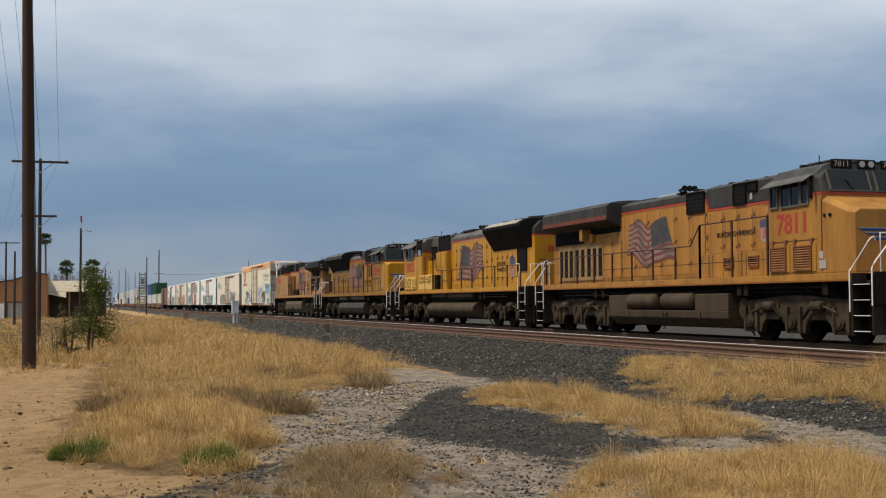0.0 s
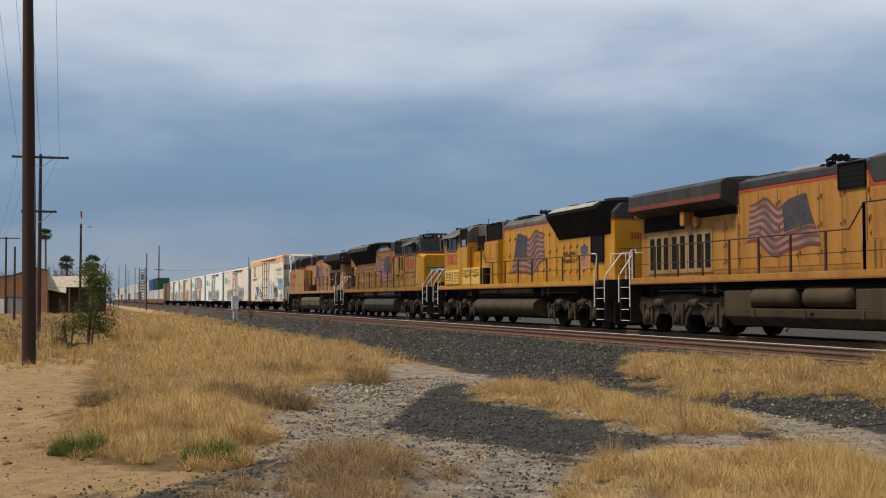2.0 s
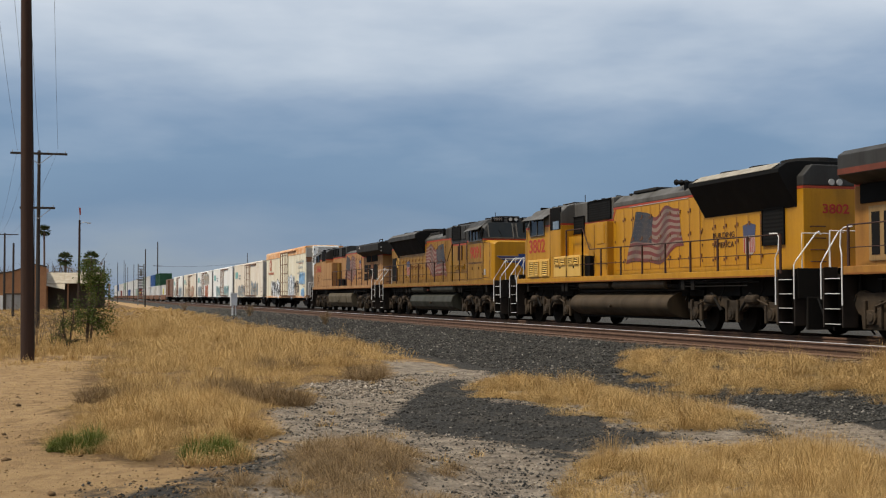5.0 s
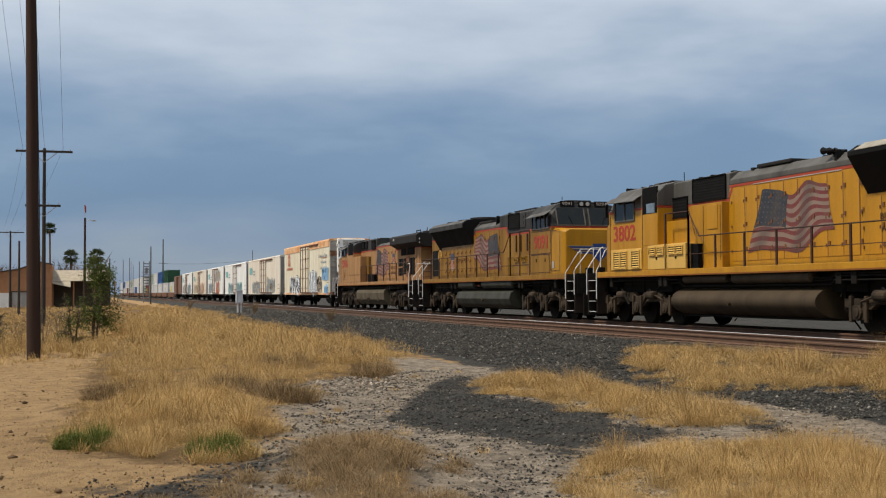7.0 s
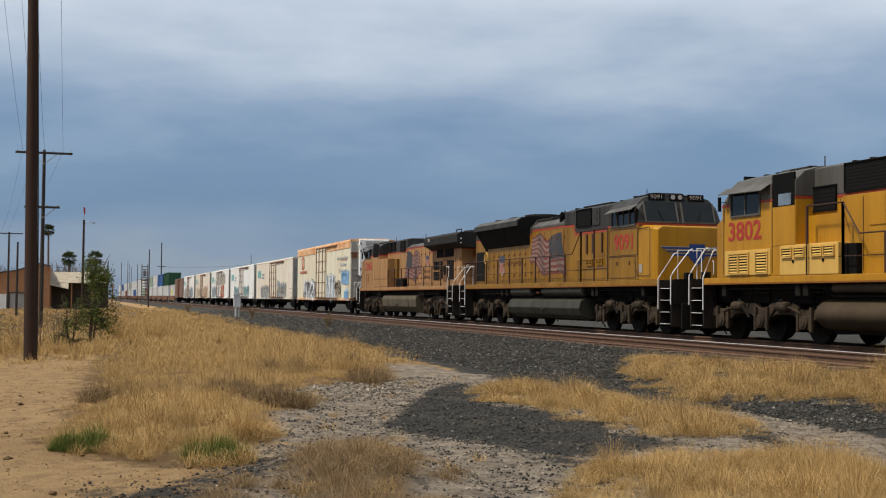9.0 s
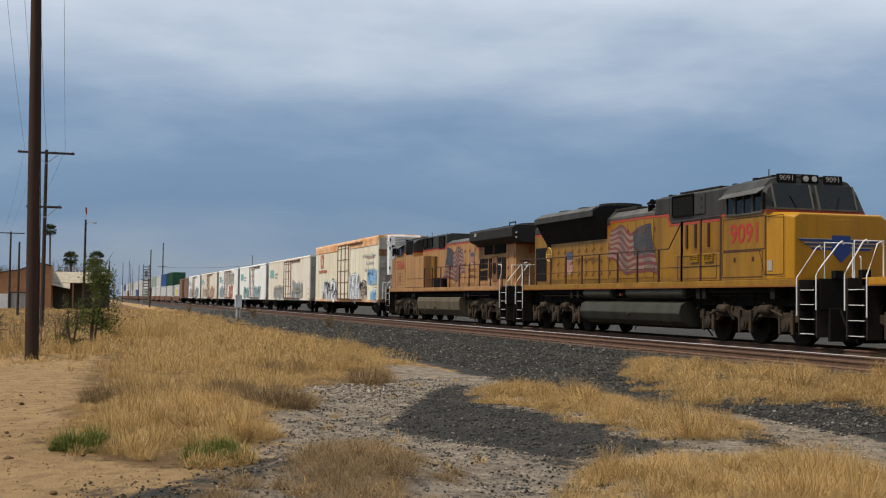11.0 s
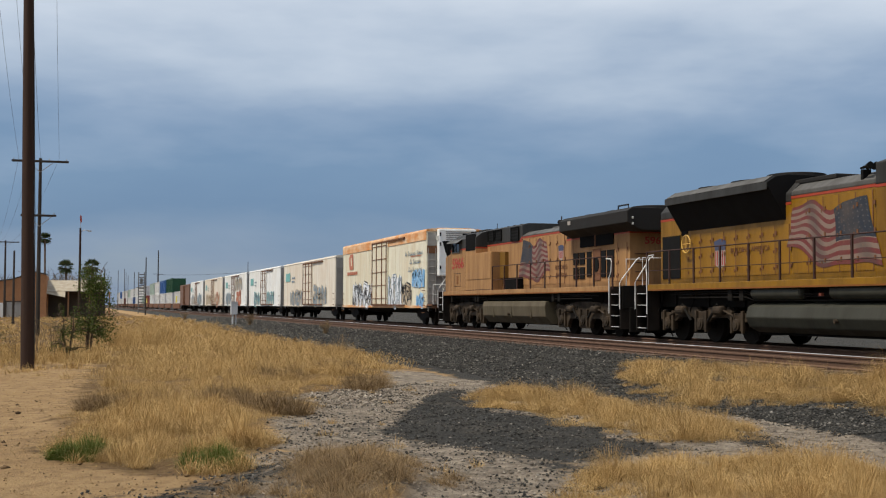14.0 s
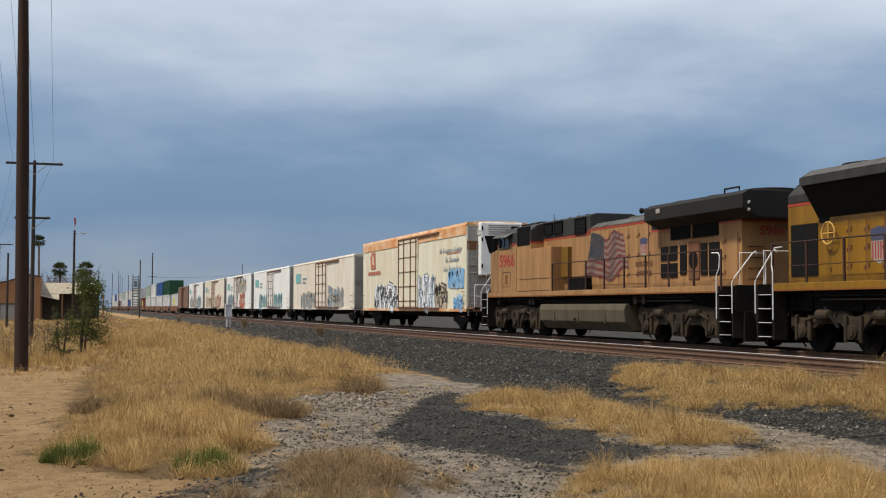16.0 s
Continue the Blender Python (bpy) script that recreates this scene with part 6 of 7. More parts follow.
    part("cab_side_panel", Shape().box(-1.5, -0.95, 2.6, 4.72, 1.5, 3.40), "yellow_peach", d, "full-width faded panel beside the cab", 0.02)
    plate(d, "raised_panel", 1, -1.5, 2.66, 6.02, 2.22, 3.34, "yellow_peach", "large plain raised panel", 0.02)
    # black sheet stands for the shaded inside of the opening
    plate(d, "doorway_shade", 1, -1.49, 4.80, 6.20, 3.55, 4.30, "gap", "black sheet for the shaded opening behind the cab window", 0.022, 0)
    for v0, v1, z0, z1 in ((3.76, 4.5, 3.92, 4.36), (2.77, 3.53, 3.92, 4.36), (0.58, 1.5, 3.80, 4.34)):
        vent(d, 1, -0.962, v0, v1, z0, z1, 4)
    stripe_step(d, 1, -0.957, 0.5, 3.74, 0.2, 3.90)
    plate(d, "step_hatch", 1, -1.5, 7.35, 7.62, 2.05, 2.44, "louvre_rust", "small rusty hatch", 0.01, 0)
    seams(d, -1.504, 1, [(6.3, 1.75, 6.3, 3.55), (8.5, 1.75, 8.5, 3.5), (2.7, 1.75, 6.2, 1.75)] + outline(7.0, 8.0, 1.95, 2.55), 0.02)
    plate(d, "locker", 1, -0.95, 1.9, 2.58, 2.24, 3.36, "yellow_shade", "yellow locker door with its shade in the colour", 0.16)
    plate(d, "tool_box", 1, -0.95, 0.05, 1.7, 1.73, 2.22, "gap", "black box on the walkway", 0.25)
    for v in (-5.54, -6.12):
        for z0 in (2.03, 2.56):
            plate(d, "engine_screen", 1, -0.95, v - 0.24, v + 0.24, z0, z0 + 0.44, "black", "square black screen", 0.035, 0.01)
    for v0, v1, z0 in ((-6.55, -6.95, 2.10), (-7.82, -8.20, 2.06), (-8.32, -8.92, 2.04)):
        plate(d, "engine_screen", 1, -0.95, v0, v1, z0, 3.0, "black", "tall black screen", 0.035, 0.01)
    f = plate(d, "fan_door", 1, -0.95, -7.08, -7.74, 1.95, 3.08, "rust", "rust-stained open door", 0.03)
    part("fan_opening", Shape().disc_x(-1.0, -0.97, -7.4, 2.52, 0.26, 16), "black", f, "round dark opening")
    # black sheet holds both the screen and the shade below the wing
    plate(d, "wing_shade_screen", 1, -0.95, -8.85, -5.97, 3.18, 3.58, "gap", "black sheet for screen and shade under the radiator wing", 0.045)
    part("screen_divider", Shape().box(-1.01, -0.95, -7.4, -7.3, 3.16, 3.58), "rust", d)
    plate(d, "white_tag", 1, -1.46, -6.2, -5.95, 4.0, 4.14, "white_paint", "small white fitting", 0.02, 0)
    part("roof_bracket", Shape().tube([(-0.9, -9.9, 4.28), (-0.9, -9.9, 4.48), (-0.9, -9.1, 4.48), (-0.9, -9.1, 4.28)], 0.03, 5), "roof_dark", d, "small roof hoop")
    for k in (3.75, 3.95):
        part("class_lamp", Shape().disc_x(-1.30, -1.25, -11.02, k, 0.04, 10), "lens", d)
    roof_clutter(d, 1, 4.48, (4.2, 3.4, 2.6, 1.8, 1.0), 7)
    roof_clutter(d, 1, 4.50, (7.7, 7.1, 6.0), 8)


build_locomotives()

# ---- the wagons ----
def small_bogie(parent, y):
    b = part("bogie", Shape().box(-1.1, 1.1, y - 0.22, y + 0.22, 0.42, 0.75), "frame", parent, "two-axle wagon bogie", 0.02)
    for side in (-1, 1):
        prof = [(-1.15, 0.45), (-1.15, 0.62), (-0.55, 0.82), (0.55, 0.82), (1.15, 0.62), (1.15, 0.45), (0.75, 0.40), (0.45, 0.26), (-0.45, 0.26), (-0.75, 0.40)]
        part("side_frame", Shape().along_x([(y + p, z) for p, z in prof], side * 1.02, side * 1.14), "frame", b, "", 0.02)
    for k in (-0.9, 0.9):
        w = part("wheelset", WHEELSET_SMALL, "wheel", parent, "steel wheels and axle")
        w.location = (0, y + k, 0.46)
        WHEELS.append((w, y + k, 0.46))


WHEELSET_SMALL = WHEELSET.copy()
WHEELSET_SMALL.transform(Matrix.Diagonal((1, 0.46 / 0.56, 0.46 / 0.56, 1)))


def graffiti(parent, x, u0, u1, z0, z1, n, fill, line, seed, lines=2):
    """Spray-painted lettering too wild to read: crooked thick strokes with outlines, drips and stray marks."""
    r = random.Random(seed)
    u0, u1 = min(u0, u1), max(u0, u1)
    w, t = (u1 - u0) / n, z1 - z0
    letters, out, mark = [], Shape(), Shape()
    haze = Shape()
    for i in range(n):
        cy = u0 + w * (i + 0.5)

        def at(a, b):
            return cy + w * (a + r.uniform(-0.10, 0.10)), z0 + t * min(max(b + r.uniform(-0.07, 0.09), 0), 1.12)

        kind = r.randrange(5)
        runs = [[at(-0.42, 0.02), at(-0.34, 0.5), at(-0.44, 1.0)], [at(0.36, 0.02), at(0.44, 0.5), at(0.34, 0.98)]]
        if kind == 0:
            runs.append([at(-0.4, 0.95), at(0.0, 0.45), at(0.4, 0.95)])
        elif kind == 1:
            runs.append([at(-0.4, 0.52), at(0.4, 0.48)])
        elif kind == 2:
            runs += [[at(-0.4, 0.97), at(0.4, 0.93)], [at(-0.4, 0.06), at(0.4, 0.05)]]
        elif kind == 3:
            runs = [[at(0.4, 0.95), at(-0.35, 0.85), at(-0.2, 0.52), at(0.35, 0.42), at(0.3, 0.08), at(-0.42, 0.05)]]
        else:
            runs.append([at(-0.4, 0.98), at(0.4, 0.05)])
        thick = min(0.34 * w, 0.30 * t) * r.uniform(0.8, 1.15)
        body = Shape()
        for run in runs:
            stroke(out, x - 0.0003 * i, run, thick + 0.16)
            stroke(body, x - 0.005 - 0.0003 * i, run, thick)
            a, b = run[0]
            stroke(mark, x - 0.012, [(q + 0.25 * thick, v + 0.05) for q, v in run[:2]], 0.05)
        letters.append(body)
        m = 11
        haze.along_x([(cy + 0.62 * w * r.uniform(0.75, 1.1) * math.cos(k * math.tau / m), z0 + 0.42 * t + 0.46 * t * r.uniform(0.7, 1.1) * math.sin(k * math.tau / m)) for k in range(m)], x + 0.003, x + 0.001 - 0.0003 * i)
        for _ in range(lines):
            q = [(cy + w * r.uniform(-0.6, 0.6), z0 + t * r.uniform(0.0, 1.15)) for _ in range(3)]
            stroke(mark, x - 0.011, q, r.uniform(0.03, 0.07))
    g = part("graffiti", out, line, parent, "spray-painted graffiti")
    tagged(part("graffiti_haze", haze, "spray_haze", g), kind="stuff")
    for b in letters:
        part("graffiti_letter", b, fill, g)
    tagged(part("graffiti_scribble", mark, line, g), kind="stuff")


def scrawl(parent, x, u, z, widths, h, mat):
    """Unreadable script as rows of short slanting bars over a fine line; u is the row's start, the row runs to lower u."""
    s = Shape()
    for ws in widths:
        p = u
        for w in ws:
            n = max(2, round(w / 0.2))
            for k in range(n):
                q = p - w * (k + 0.5) / n
                s.along_x([(q + 0.03, z), (q - 0.03, z), (q - 0.09, z + h * (1.0 if k == 0 else 0.62)), (q - 0.03, z + h * (1.0 if k == 0 else 0.62))], x, x - 0.004)
            s.box(x, x - 0.003, p, p - w, z + 0.02, z + 0.05)
            p -= w + 0.16
    tagged(part("lettering", s, mat, parent, "faded painted script"), kind="stuff")


def refrigerator_car(label, y0, y1, z0, z1, paint, opts):
    """An insulated plug-door car; y0 is its end towards the engines."""
    mid, half = 0.5 * (y0 + y1), 0.5 * (y1 - y0)
    c = thing("refrigerator_car", label, "freight car", "white refrigerator cars behind the engines", (TRACK, mid, RAIL_TOP))
    VEH.append((c, mid))
    body = part("body", Shape().box(-1.52, 1.52, -half, half, z0, z1 - 0.10), paint, c, "insulated steel body", 0.02)
    part("roof", Shape().along_y([(-1.55, z1 - 0.14), (-1.5, z1 - 0.02), (-0.8, z1 + 0.05), (0.8, z1 + 0.05), (1.5, z1 - 0.02), (1.55, z1 - 0.14)], -half - 0.04, half + 0.04), opts.get("roof", paint), c, "low-pitched roof", 0.01)
    part("side_sill", Shape().box(-1.55, 1.55, -half, half, z0 - 0.02, z0 + 0.12), opts.get("sill", paint), c, "bottom sill", 0.01)
    part("centre_sill", Shape().box(-0.4, 0.4, -half - 0.55, half + 0.55, 0.62, 0.98).box(-1.2, 1.2, -half + 0.2, half - 0.2, z0 - 0.14, z0 - 0.01), "frame", c, "dark underframe")
    rib = Shape().box(-0.009, 0.0, -0.025, 0.025, z0 + 0.14, z1 - 0.2).mesh("side_post", paint)
    n = 16
    dw, dc = opts.get("door", (1.6, 0.0))
    for i in range(n + 1):
        y = -half + 0.08 + (2 * half - 0.16) * i / n
        if abs(y - dc) > dw + 0.3:
            part("side_post", rib, paint, body).location = (-1.519, y, 0)
    # plug door with lock rods
    door = part("plug_door", Shape().box(-1.60, -1.52, dc - dw, dc + dw, z0 + 0.20, z1 - 0.32), opts.get("door_paint", paint), c, "sliding plug door", 0.02)
    for k in (-0.92, -0.35, 0.35, 0.92):
        part("lock_rod", Shape().tube([(-1.63, dc + k * dw, z0 + 0.12), (-1.63, dc + k * dw, z1 - 0.22)], 0.03, 6), "rust", door, "rusty lock rod")
    bars = Shape()
    for k in range(5):
        z = z0 + 0.5 + k * (z1 - z0 - 1.0) / 4
        bars.box(-1.625, -1.60, dc - dw + 0.05, dc + dw - 0.05, z, z + 0.035)
    tagged(part("door_bars", bars, "rust", door), kind="stuff")
    part("door_track", Shape().box(-1.63, -1.52, dc - dw * 3.0, dc + dw, z1 - 0.30, z1 - 0.22).box(-1.63, -1.52, dc - dw * 3.0, dc + dw, z0 + 0.10, z0 + 0.17), "rust", c, "door rail")
    for d in (-1, 1):
        part("coupler", Shape().box(-0.13, 0.13, d * (half + 0.3), d * (half + 0.95), 0.72, 0.98), "truck", c, "rusty coupler", 0.03)
        small_bogie(c, d * (half - 2.0))
        lad = Shape()
        for s in (-1.45, -1.05):
            lad.tube([(s, d * (half + 0.10), z0 - 0.2), (s, d * (half + 0.10), z1 - 1.0)], 0.02, 5)
        for k in range(8):
            lad.tube([(-1.45, d * (half + 0.10), z0 + 0.35 * k), (-1.05, d * (half + 0.10), z0 + 0.35 * k)], 0.016, 5)
        part("end_ladder", lad, opts.get("ladder", "car_grey"), c, "end ladder")
        for k in range(4):
            grab = Shape().tube([(-1.56, d * (half - 0.1), z0 - 0.25 + 0.38 * k), (-1.62, d * (half - 0.12), z0 - 0.25 + 0.38 * k), (-1.62, d * (half - 0.5), z0 - 0.25 + 0.38 * k), (-1.56, d * (half - 0.52), z0 - 0.25 + 0.38 * k)], 0.016, 5)
            part("grab_iron", grab, "rust", c, "grab iron")
        part("end_wall", Shape().box(-1.46, 1.46, d * half, d * (half + 0.03), z0 + 0.1, z1 - 0.2), opts.get("end", "car_grey"), c, "grey end wall")
        part("end_ribs", Shape().box(-1.46, 1.46, d * half, d * (half + 0.06), 0.5 * (z0 + z1), 0.5 * (z0 + z1) + 0.08).box(-1.46, 1.46, d * half, d * (half + 0.06), z1 - 0.9, z1 - 0.82), opts.get("end", "car_grey"), c)
    if opts.get("unit"):
        y = -half
        u = part("cooling_unit", Shape().box(-0.98, 1.05, y - 0.40, y - 0.03, 2.55, z1 - 0.02), "reefer_white", c, "white refrigeration unit on the end wall", 0.06)
        part("unit_intake", Shape().along_y([(-0.55, 3.55), (0.8, 3.55), (0.95, 4.35), (-0.80, 4.35)], y - 0.415, y - 0.39), "black", u, "black air intake", 0.02)
        louvre(c, -0.982, y - 0.35, y - 0.1, 4.45, 4.6, 3, "reefer_white", "black", "vent")
        for z in (2.9, 4.1, 4.6):
            part("unit_latch", Shape().box(-0.93, -0.86, y - 0.42, y - 0.39, z, z + 0.18), "black", u)
        fins = Shape()
        for k in range(5):
            fins.box(-0.6, 0.9, y - 0.43, y - 0.39, 4.42 + 0.10 * k, 4.46 + 0.10 * k)
        part("unit_fins", fins, "car_grey", u)
        part("end_platform", Shape().box(-1.5, 1.5, y - 1.05, y, 1.02, 1.10).box(-1.5, 1.5, y - 1.05, y - 0.98, 0.9, 1.1), "rust", c, "end platform")
        rail = Shape()
        for s in (-1.45, -0.5, 0.5, 1.45):
            rail.tube([(s, y - 1.0, 1.1), (s, y - 1.0, 2.1)], 0.02, 5)
        rail.tube([(-1.45, y - 1.0, 2.1), (1.45, y - 1.0, 2.1)], 0.02, 5).tube([(-1.45, y - 1.0, 1.6), (1.45, y - 1.0, 1.6)], 0.016, 5)
        part("platform_rail", rail, "rail_white", c, "white platform railing")
        part("red_band", Shape().box(-1.5, -0.9, y - 0.06, y - 0.031, 3.72, 4.12), "rust", c, "rust-red panel on the end wall")
    return c, body, half


def bars_of_text(parent, x, u, z, widths, h, gap, mat, name="lettering"):
    """Unreadable small writing as plain bars."""
    s = Shape()
    for k, ws in enumerate(widths):
        p = u
        for w in ws:
            s.box(x, x - 0.004, p, p - w, z - k * gap, z - k * gap + h)
            p -= w + 0.10
    tagged(part(name, s, mat, parent, "small painted lettering"), kind="stuff")


def build_wagons():
    c, b, h = refrigerator_car("weathered cream refrigerator car with an orange top band and graffiti", 113.9, 134.4, 0.92, 5.0, "reefer_cream", dict(unit=True, roof="reefer_orange", sill="reefer_orange", door=(1.9, -0.35), door_paint="reefer_cream", end="car_grey"))
    x = -1.545
    part("orange_band", Shape().box(-1.548, -1.52, -h + 0.02, h - 0.02, 4.42, 4.86), "reefer_orange", c, "peeling orange band below the roof")
    graffiti(c, x, 1.7, 7.0, 0.98, 2.30, 5, "spray_white", "spray_black", 3, 4)
    graffiti(c, x, -5.2, -2.4, 1.0, 2.65, 3, "spray_white", "spray_slate", 5, 3)
    graffiti(c, x, -7.3, -5.4, 1.05, 2.15, 2, "spray_tan", "spray_black", 12, 4)
    graffiti(c, x, -9.8, -7.6, 1.98, 2.85, 3, "spray_blue", "spray_cyan", 8, 2)
    graffiti(c, x, -9.8, -8.5, 0.98, 1.56, 2, "spray_blue", "spray_cyan", 9, 1)
    part("red_emblem", Shape().along_x([(7.0, 3.35), (8.1, 3.35), (8.3, 4.1), (7.9, 4.35), (7.1, 4.35)], x, x - 0.005), "spray_red", c, "red painted emblem")
    part("emblem_core", Shape().along_x([(7.4, 3.6), (7.7, 3.6), (7.8, 4.1), (7.5, 4.15)], x - 0.006, x - 0.009), "reefer_cream", c)
    bars_of_text(c, x, 8.8, 3.0, [(0.5, 0.5, 0.7, 0.4, 0.5)], 0.2, 0.3, "spray_red")
    for u, z, ws in ((-6.05, 3.72, (0.4, 1.6, 1.2)), (-7.0, 3.26, (0.5, 1.5)), (-6.7, 2.84, (0.7, 1.9))):
        scrawl(c, x, u, z, [ws], 0.26, "spray_slate")
    bars_of_text(c, x, -7.2, 3.64, [(2.2,)], 0.04, 0.3, "spray_red")
    for label, y0, y1, paint, opts, marks in (
        ("cream refrigerator car with slate graffiti along its base", 137.0, 159.0, "reefer_warm", dict(door=(1.95, -0.65)), [(1.9, 7.4, 1.0, 2.1, 4, "spray_slate", "spray_tan"), (-7.8, -2.9, 1.0, 2.4, 4, "spray_slate", "spray_tan")]),
        ("white refrigerator car with blue-grey graffiti", 161.0, 181.3, "reefer_white", dict(door=(1.8, -0.6)), [(1.3, 6.5, 1.0, 2.15, 3, "spray_slate", "spray_teal"), (-6.7, -2.4, 1.0, 2.2, 3, "spray_slate", "spray_teal")]),
        ("white refrigerator car with red and brown graffiti", 183.4, 203.4, "reefer_white", dict(door=(1.6, 1.0)), [(-6.5, -0.5, 2.6, 4.0, 3, "spray_tan", "spray_slate"), (-5.5, -1.5, 1.1, 2.4, 2, "spray_red", "spray_red"), (3.2, 8.5, 1.0, 2.4, 3, "spray_slate", "spray_slate")]),
        ("cream refrigerator car with tan graffiti", 206.0, 227.3, "reefer_warm", dict(door=(1.6, 0.0)), [(2.2, 8.5, 1.0, 2.2, 3, "spray_tan", "spray_tan"), (-8.0, -2.2, 1.0, 2.4, 3, "spray_tan", "spray_red")]),
        ("white refrigerator car with dark graffiti at its foot", 230.2, 250.0, "reefer_white", dict(door=(1.6, 0.0)), [(2.2, 8.0, 1.0, 2.3, 3, "spray_slate", "spray_tan"), (-8.0, -2.2, 1.0, 2.4, 3, "spray_slate", "spray_slate")]),
    ):
        c, b, h = refrigerator_car(label, y0, y1, 0.95, 4.52, paint, opts)
        for k, (u0, u1, z0, z1, n, fill, line) in enumerate(marks):
            graffiti(c, -1.548, u0, u1, z0, z1, n, fill, line, int(y0) + k, 2)
        part("green_emblem", Shape().along_x([(h - 1.2, 3.0), (h - 3.4, 3.0), (h - 3.4, 3.7), (h - 1.2, 3.7)], -1.546, -1.551), "spray_teal", c, "small teal emblem")
        bars_of_text(c, -1.546, h - 4.2, 3.2, [(0.8, 0.6), (0.7, 0.5)], 0.14, 0.3, "spray_slate")
    c, b, h = refrigerator_car("dull brown boxcar with a sliding door", 252.2, 270.2, 0.95, 4.35, "car_brown", dict(door=(1.3, 0.0), end="car_brown"))
    c.name = "boxcar"
    tagged(c, category="freight car", group="cars behind the refrigerator cars")


def container(parent_y, x, z, length, h, mat, label, group):
    """A corrugated shipping container."""
    me_key = (mat, length, h)
    k = thing("shipping_container", label, "container", group, (TRACK, parent_y, RAIL_TOP))
    VEH.append((k, parent_y))
    a = length / 2
    part("container_body", Shape().box(-1.19, 1.19, -a + 0.05, a - 0.05, z + 0.05, z + h - 0.05), mat, k, "corrugated box")
    fr = Shape()
    for s in (-1, 1):
        for d in (-1, 1):
            fr.box(s * 1.22 - 0.06, s * 1.22 + 0.06, d * a - 0.08, d * a + 0.08, z, z + h)
        fr.box(s * 1.22 - 0.05, s * 1.22 + 0.05, -a, a, z, z + 0.14).box(s * 1.22 - 0.05, s * 1.22 + 0.05, -a, a, z + h - 0.1, z + h)
    part("container_frame", fr, mat, k, "corner posts and rails")
    cor = Shape()
    n = int(length / 0.55)
    for i in range(n):
        y = -a + 0.3 + (length - 0.6) * i / (n - 1)
        cor.box(-1.235, -1.18, y - 0.09, y + 0.09, z + 0.16, z + h - 0.12)
    for i in range(5):
        cor.box(-1.0 + 0.42 * i, -0.8 + 0.42 * i, -a - 0.02, -a + 0.06, z + 0.16, z + h - 0.12)
    part("corrugation", cor, mat, k)
    return k


def build_stacks():
    def well(y, length):
        w = thing("well_car", "rust-brown well car carrying containers", "freight car", "double-stack well cars", (TRACK, y, RAIL_TOP))
        VEH.append((w, y))
        a = length / 2
        part("well_side", Shape().box(-1.5, -1.36, -a + 1.6, a - 1.6, 0.32, 1.25).box(1.36, 1.5, -a + 1.6, a - 1.6, 0.32, 1.25).box(-1.5, 1.5, -a + 1.6, a - 1.6, 0.30, 0.42), "rust", w, "deep side sills", 0.02)
        part("end_deck", Shape().box(-1.45, 1.45, -a, -a + 1.7, 0.95, 1.15).box(-1.45, 1.45, a - 1.7, a, 0.95, 1.15), "rust", w, "end decks", 0.02)
        for d in (-1, 1):
            small_bogie(w, d * (a - 0.9))
            part("coupler", Shape().box(-0.12, 0.12, d * (a - 0.2), d * (a + 0.4), 0.7, 0.95), "truck", w)

    g = "stacked shipping containers"
    rows = [(279.5, 14.0, "white_box", None), (300.5, 16.1, "white_box", "green_box"), (320.0, 16.1, "white_box", "blue_box"), (339.5, 16.1, "white_box", "white_box"), (359.0, 16.1, "white_box", "teal_box"),
            (378.5, 16.1, "box_red", None), (398.0, 16.1, "teal_box", "white_box"), (417.5, 16.1, "white_box", "white_box"), (437.0, 16.1, "white_box", "white_box"), (456.5, 16.1, "blue_box", "white_box"), (476.0, 16.1, "white_box", "white_box"),
            (495.5, 16.1, "white_box", "teal_box"), (515.0, 16.1, "white_box", "white_box"), (534.5, 16.1, "box_red", "white_box"), (554.0, 16.1, "white_box", "white_box"), (580.0, 16.1, "white_box", "blue_box"), (600.0, 16.1, "white_box", "white_box"), (620.0, 16.1, "white_box", "white_box")]
    names = {"white_box": "white", "green_box": "dark green", "blue_box": "blue", "teal_box": "pale green", "box_red": "dull red"}
    for y, length, low, up in rows:
        well(y, 19.0)
        k = container(y, 0, 0.45, length, 2.9 if up else 2.95, low, names[low] + " corrugated container in a well car", g)
        if not up:
            part("yellow_label", Shape().box(-1.245, -1.237, 1.0, 4.5, 1.4, 2.6), "box_yellow", k, "yellow label panel")
        else:
            container(y, 0, 3.36, length, 2.75, up, names[up] + " corrugated container stacked on another", g)


build_wagons()
build_stacks()

# ---- poles, wires and signals ----
def ground_at(x, y):
    return float(height(x, y))


def utility_pole(x, y, h, r, label, mat="pole_grey", arms=(), lean=(0, 0), name="utility_pole"):
    """A tapered round pole; arms: (height, width, shift) of crossarms."""
    p = thing(name, label, "utility pole", "poles beside the railway", (x, y, ground_at(x, y)))
    pts = [(lean[0] * k, lean[1] * k, -0.5 + (h + 0.5) * k) for k in (0, 0.2, 0.4, 0.6, 0.8, 1.0)]
    part("post", Shape().tube(pts, [r * (1 - 0.35 * k / 5) for k in range(6)], 14), mat, p, "tapered wooden post", 0, True)
    for z, w, shift in arms:
        a = part("crossarm", Shape().box(shift - w / 2, shift + w / 2, -0.17 - r, -0.05 - r, z - 0.06, z + 0.06), mat, p, "wooden crossarm", 0.01)
        for k in range(4):
            q = shift - w / 2 + 0.12 + (w - 0.24) * k / 3
            part("insulator", Shape().tube([(q, -0.11 - r, z + 0.05), (q, -0.11 - r, z + 0.13), (q, -0.11 - r, z + 0.17)], [0.015, 0.03, 0.02], 7), "galv", a, "pin insulator")
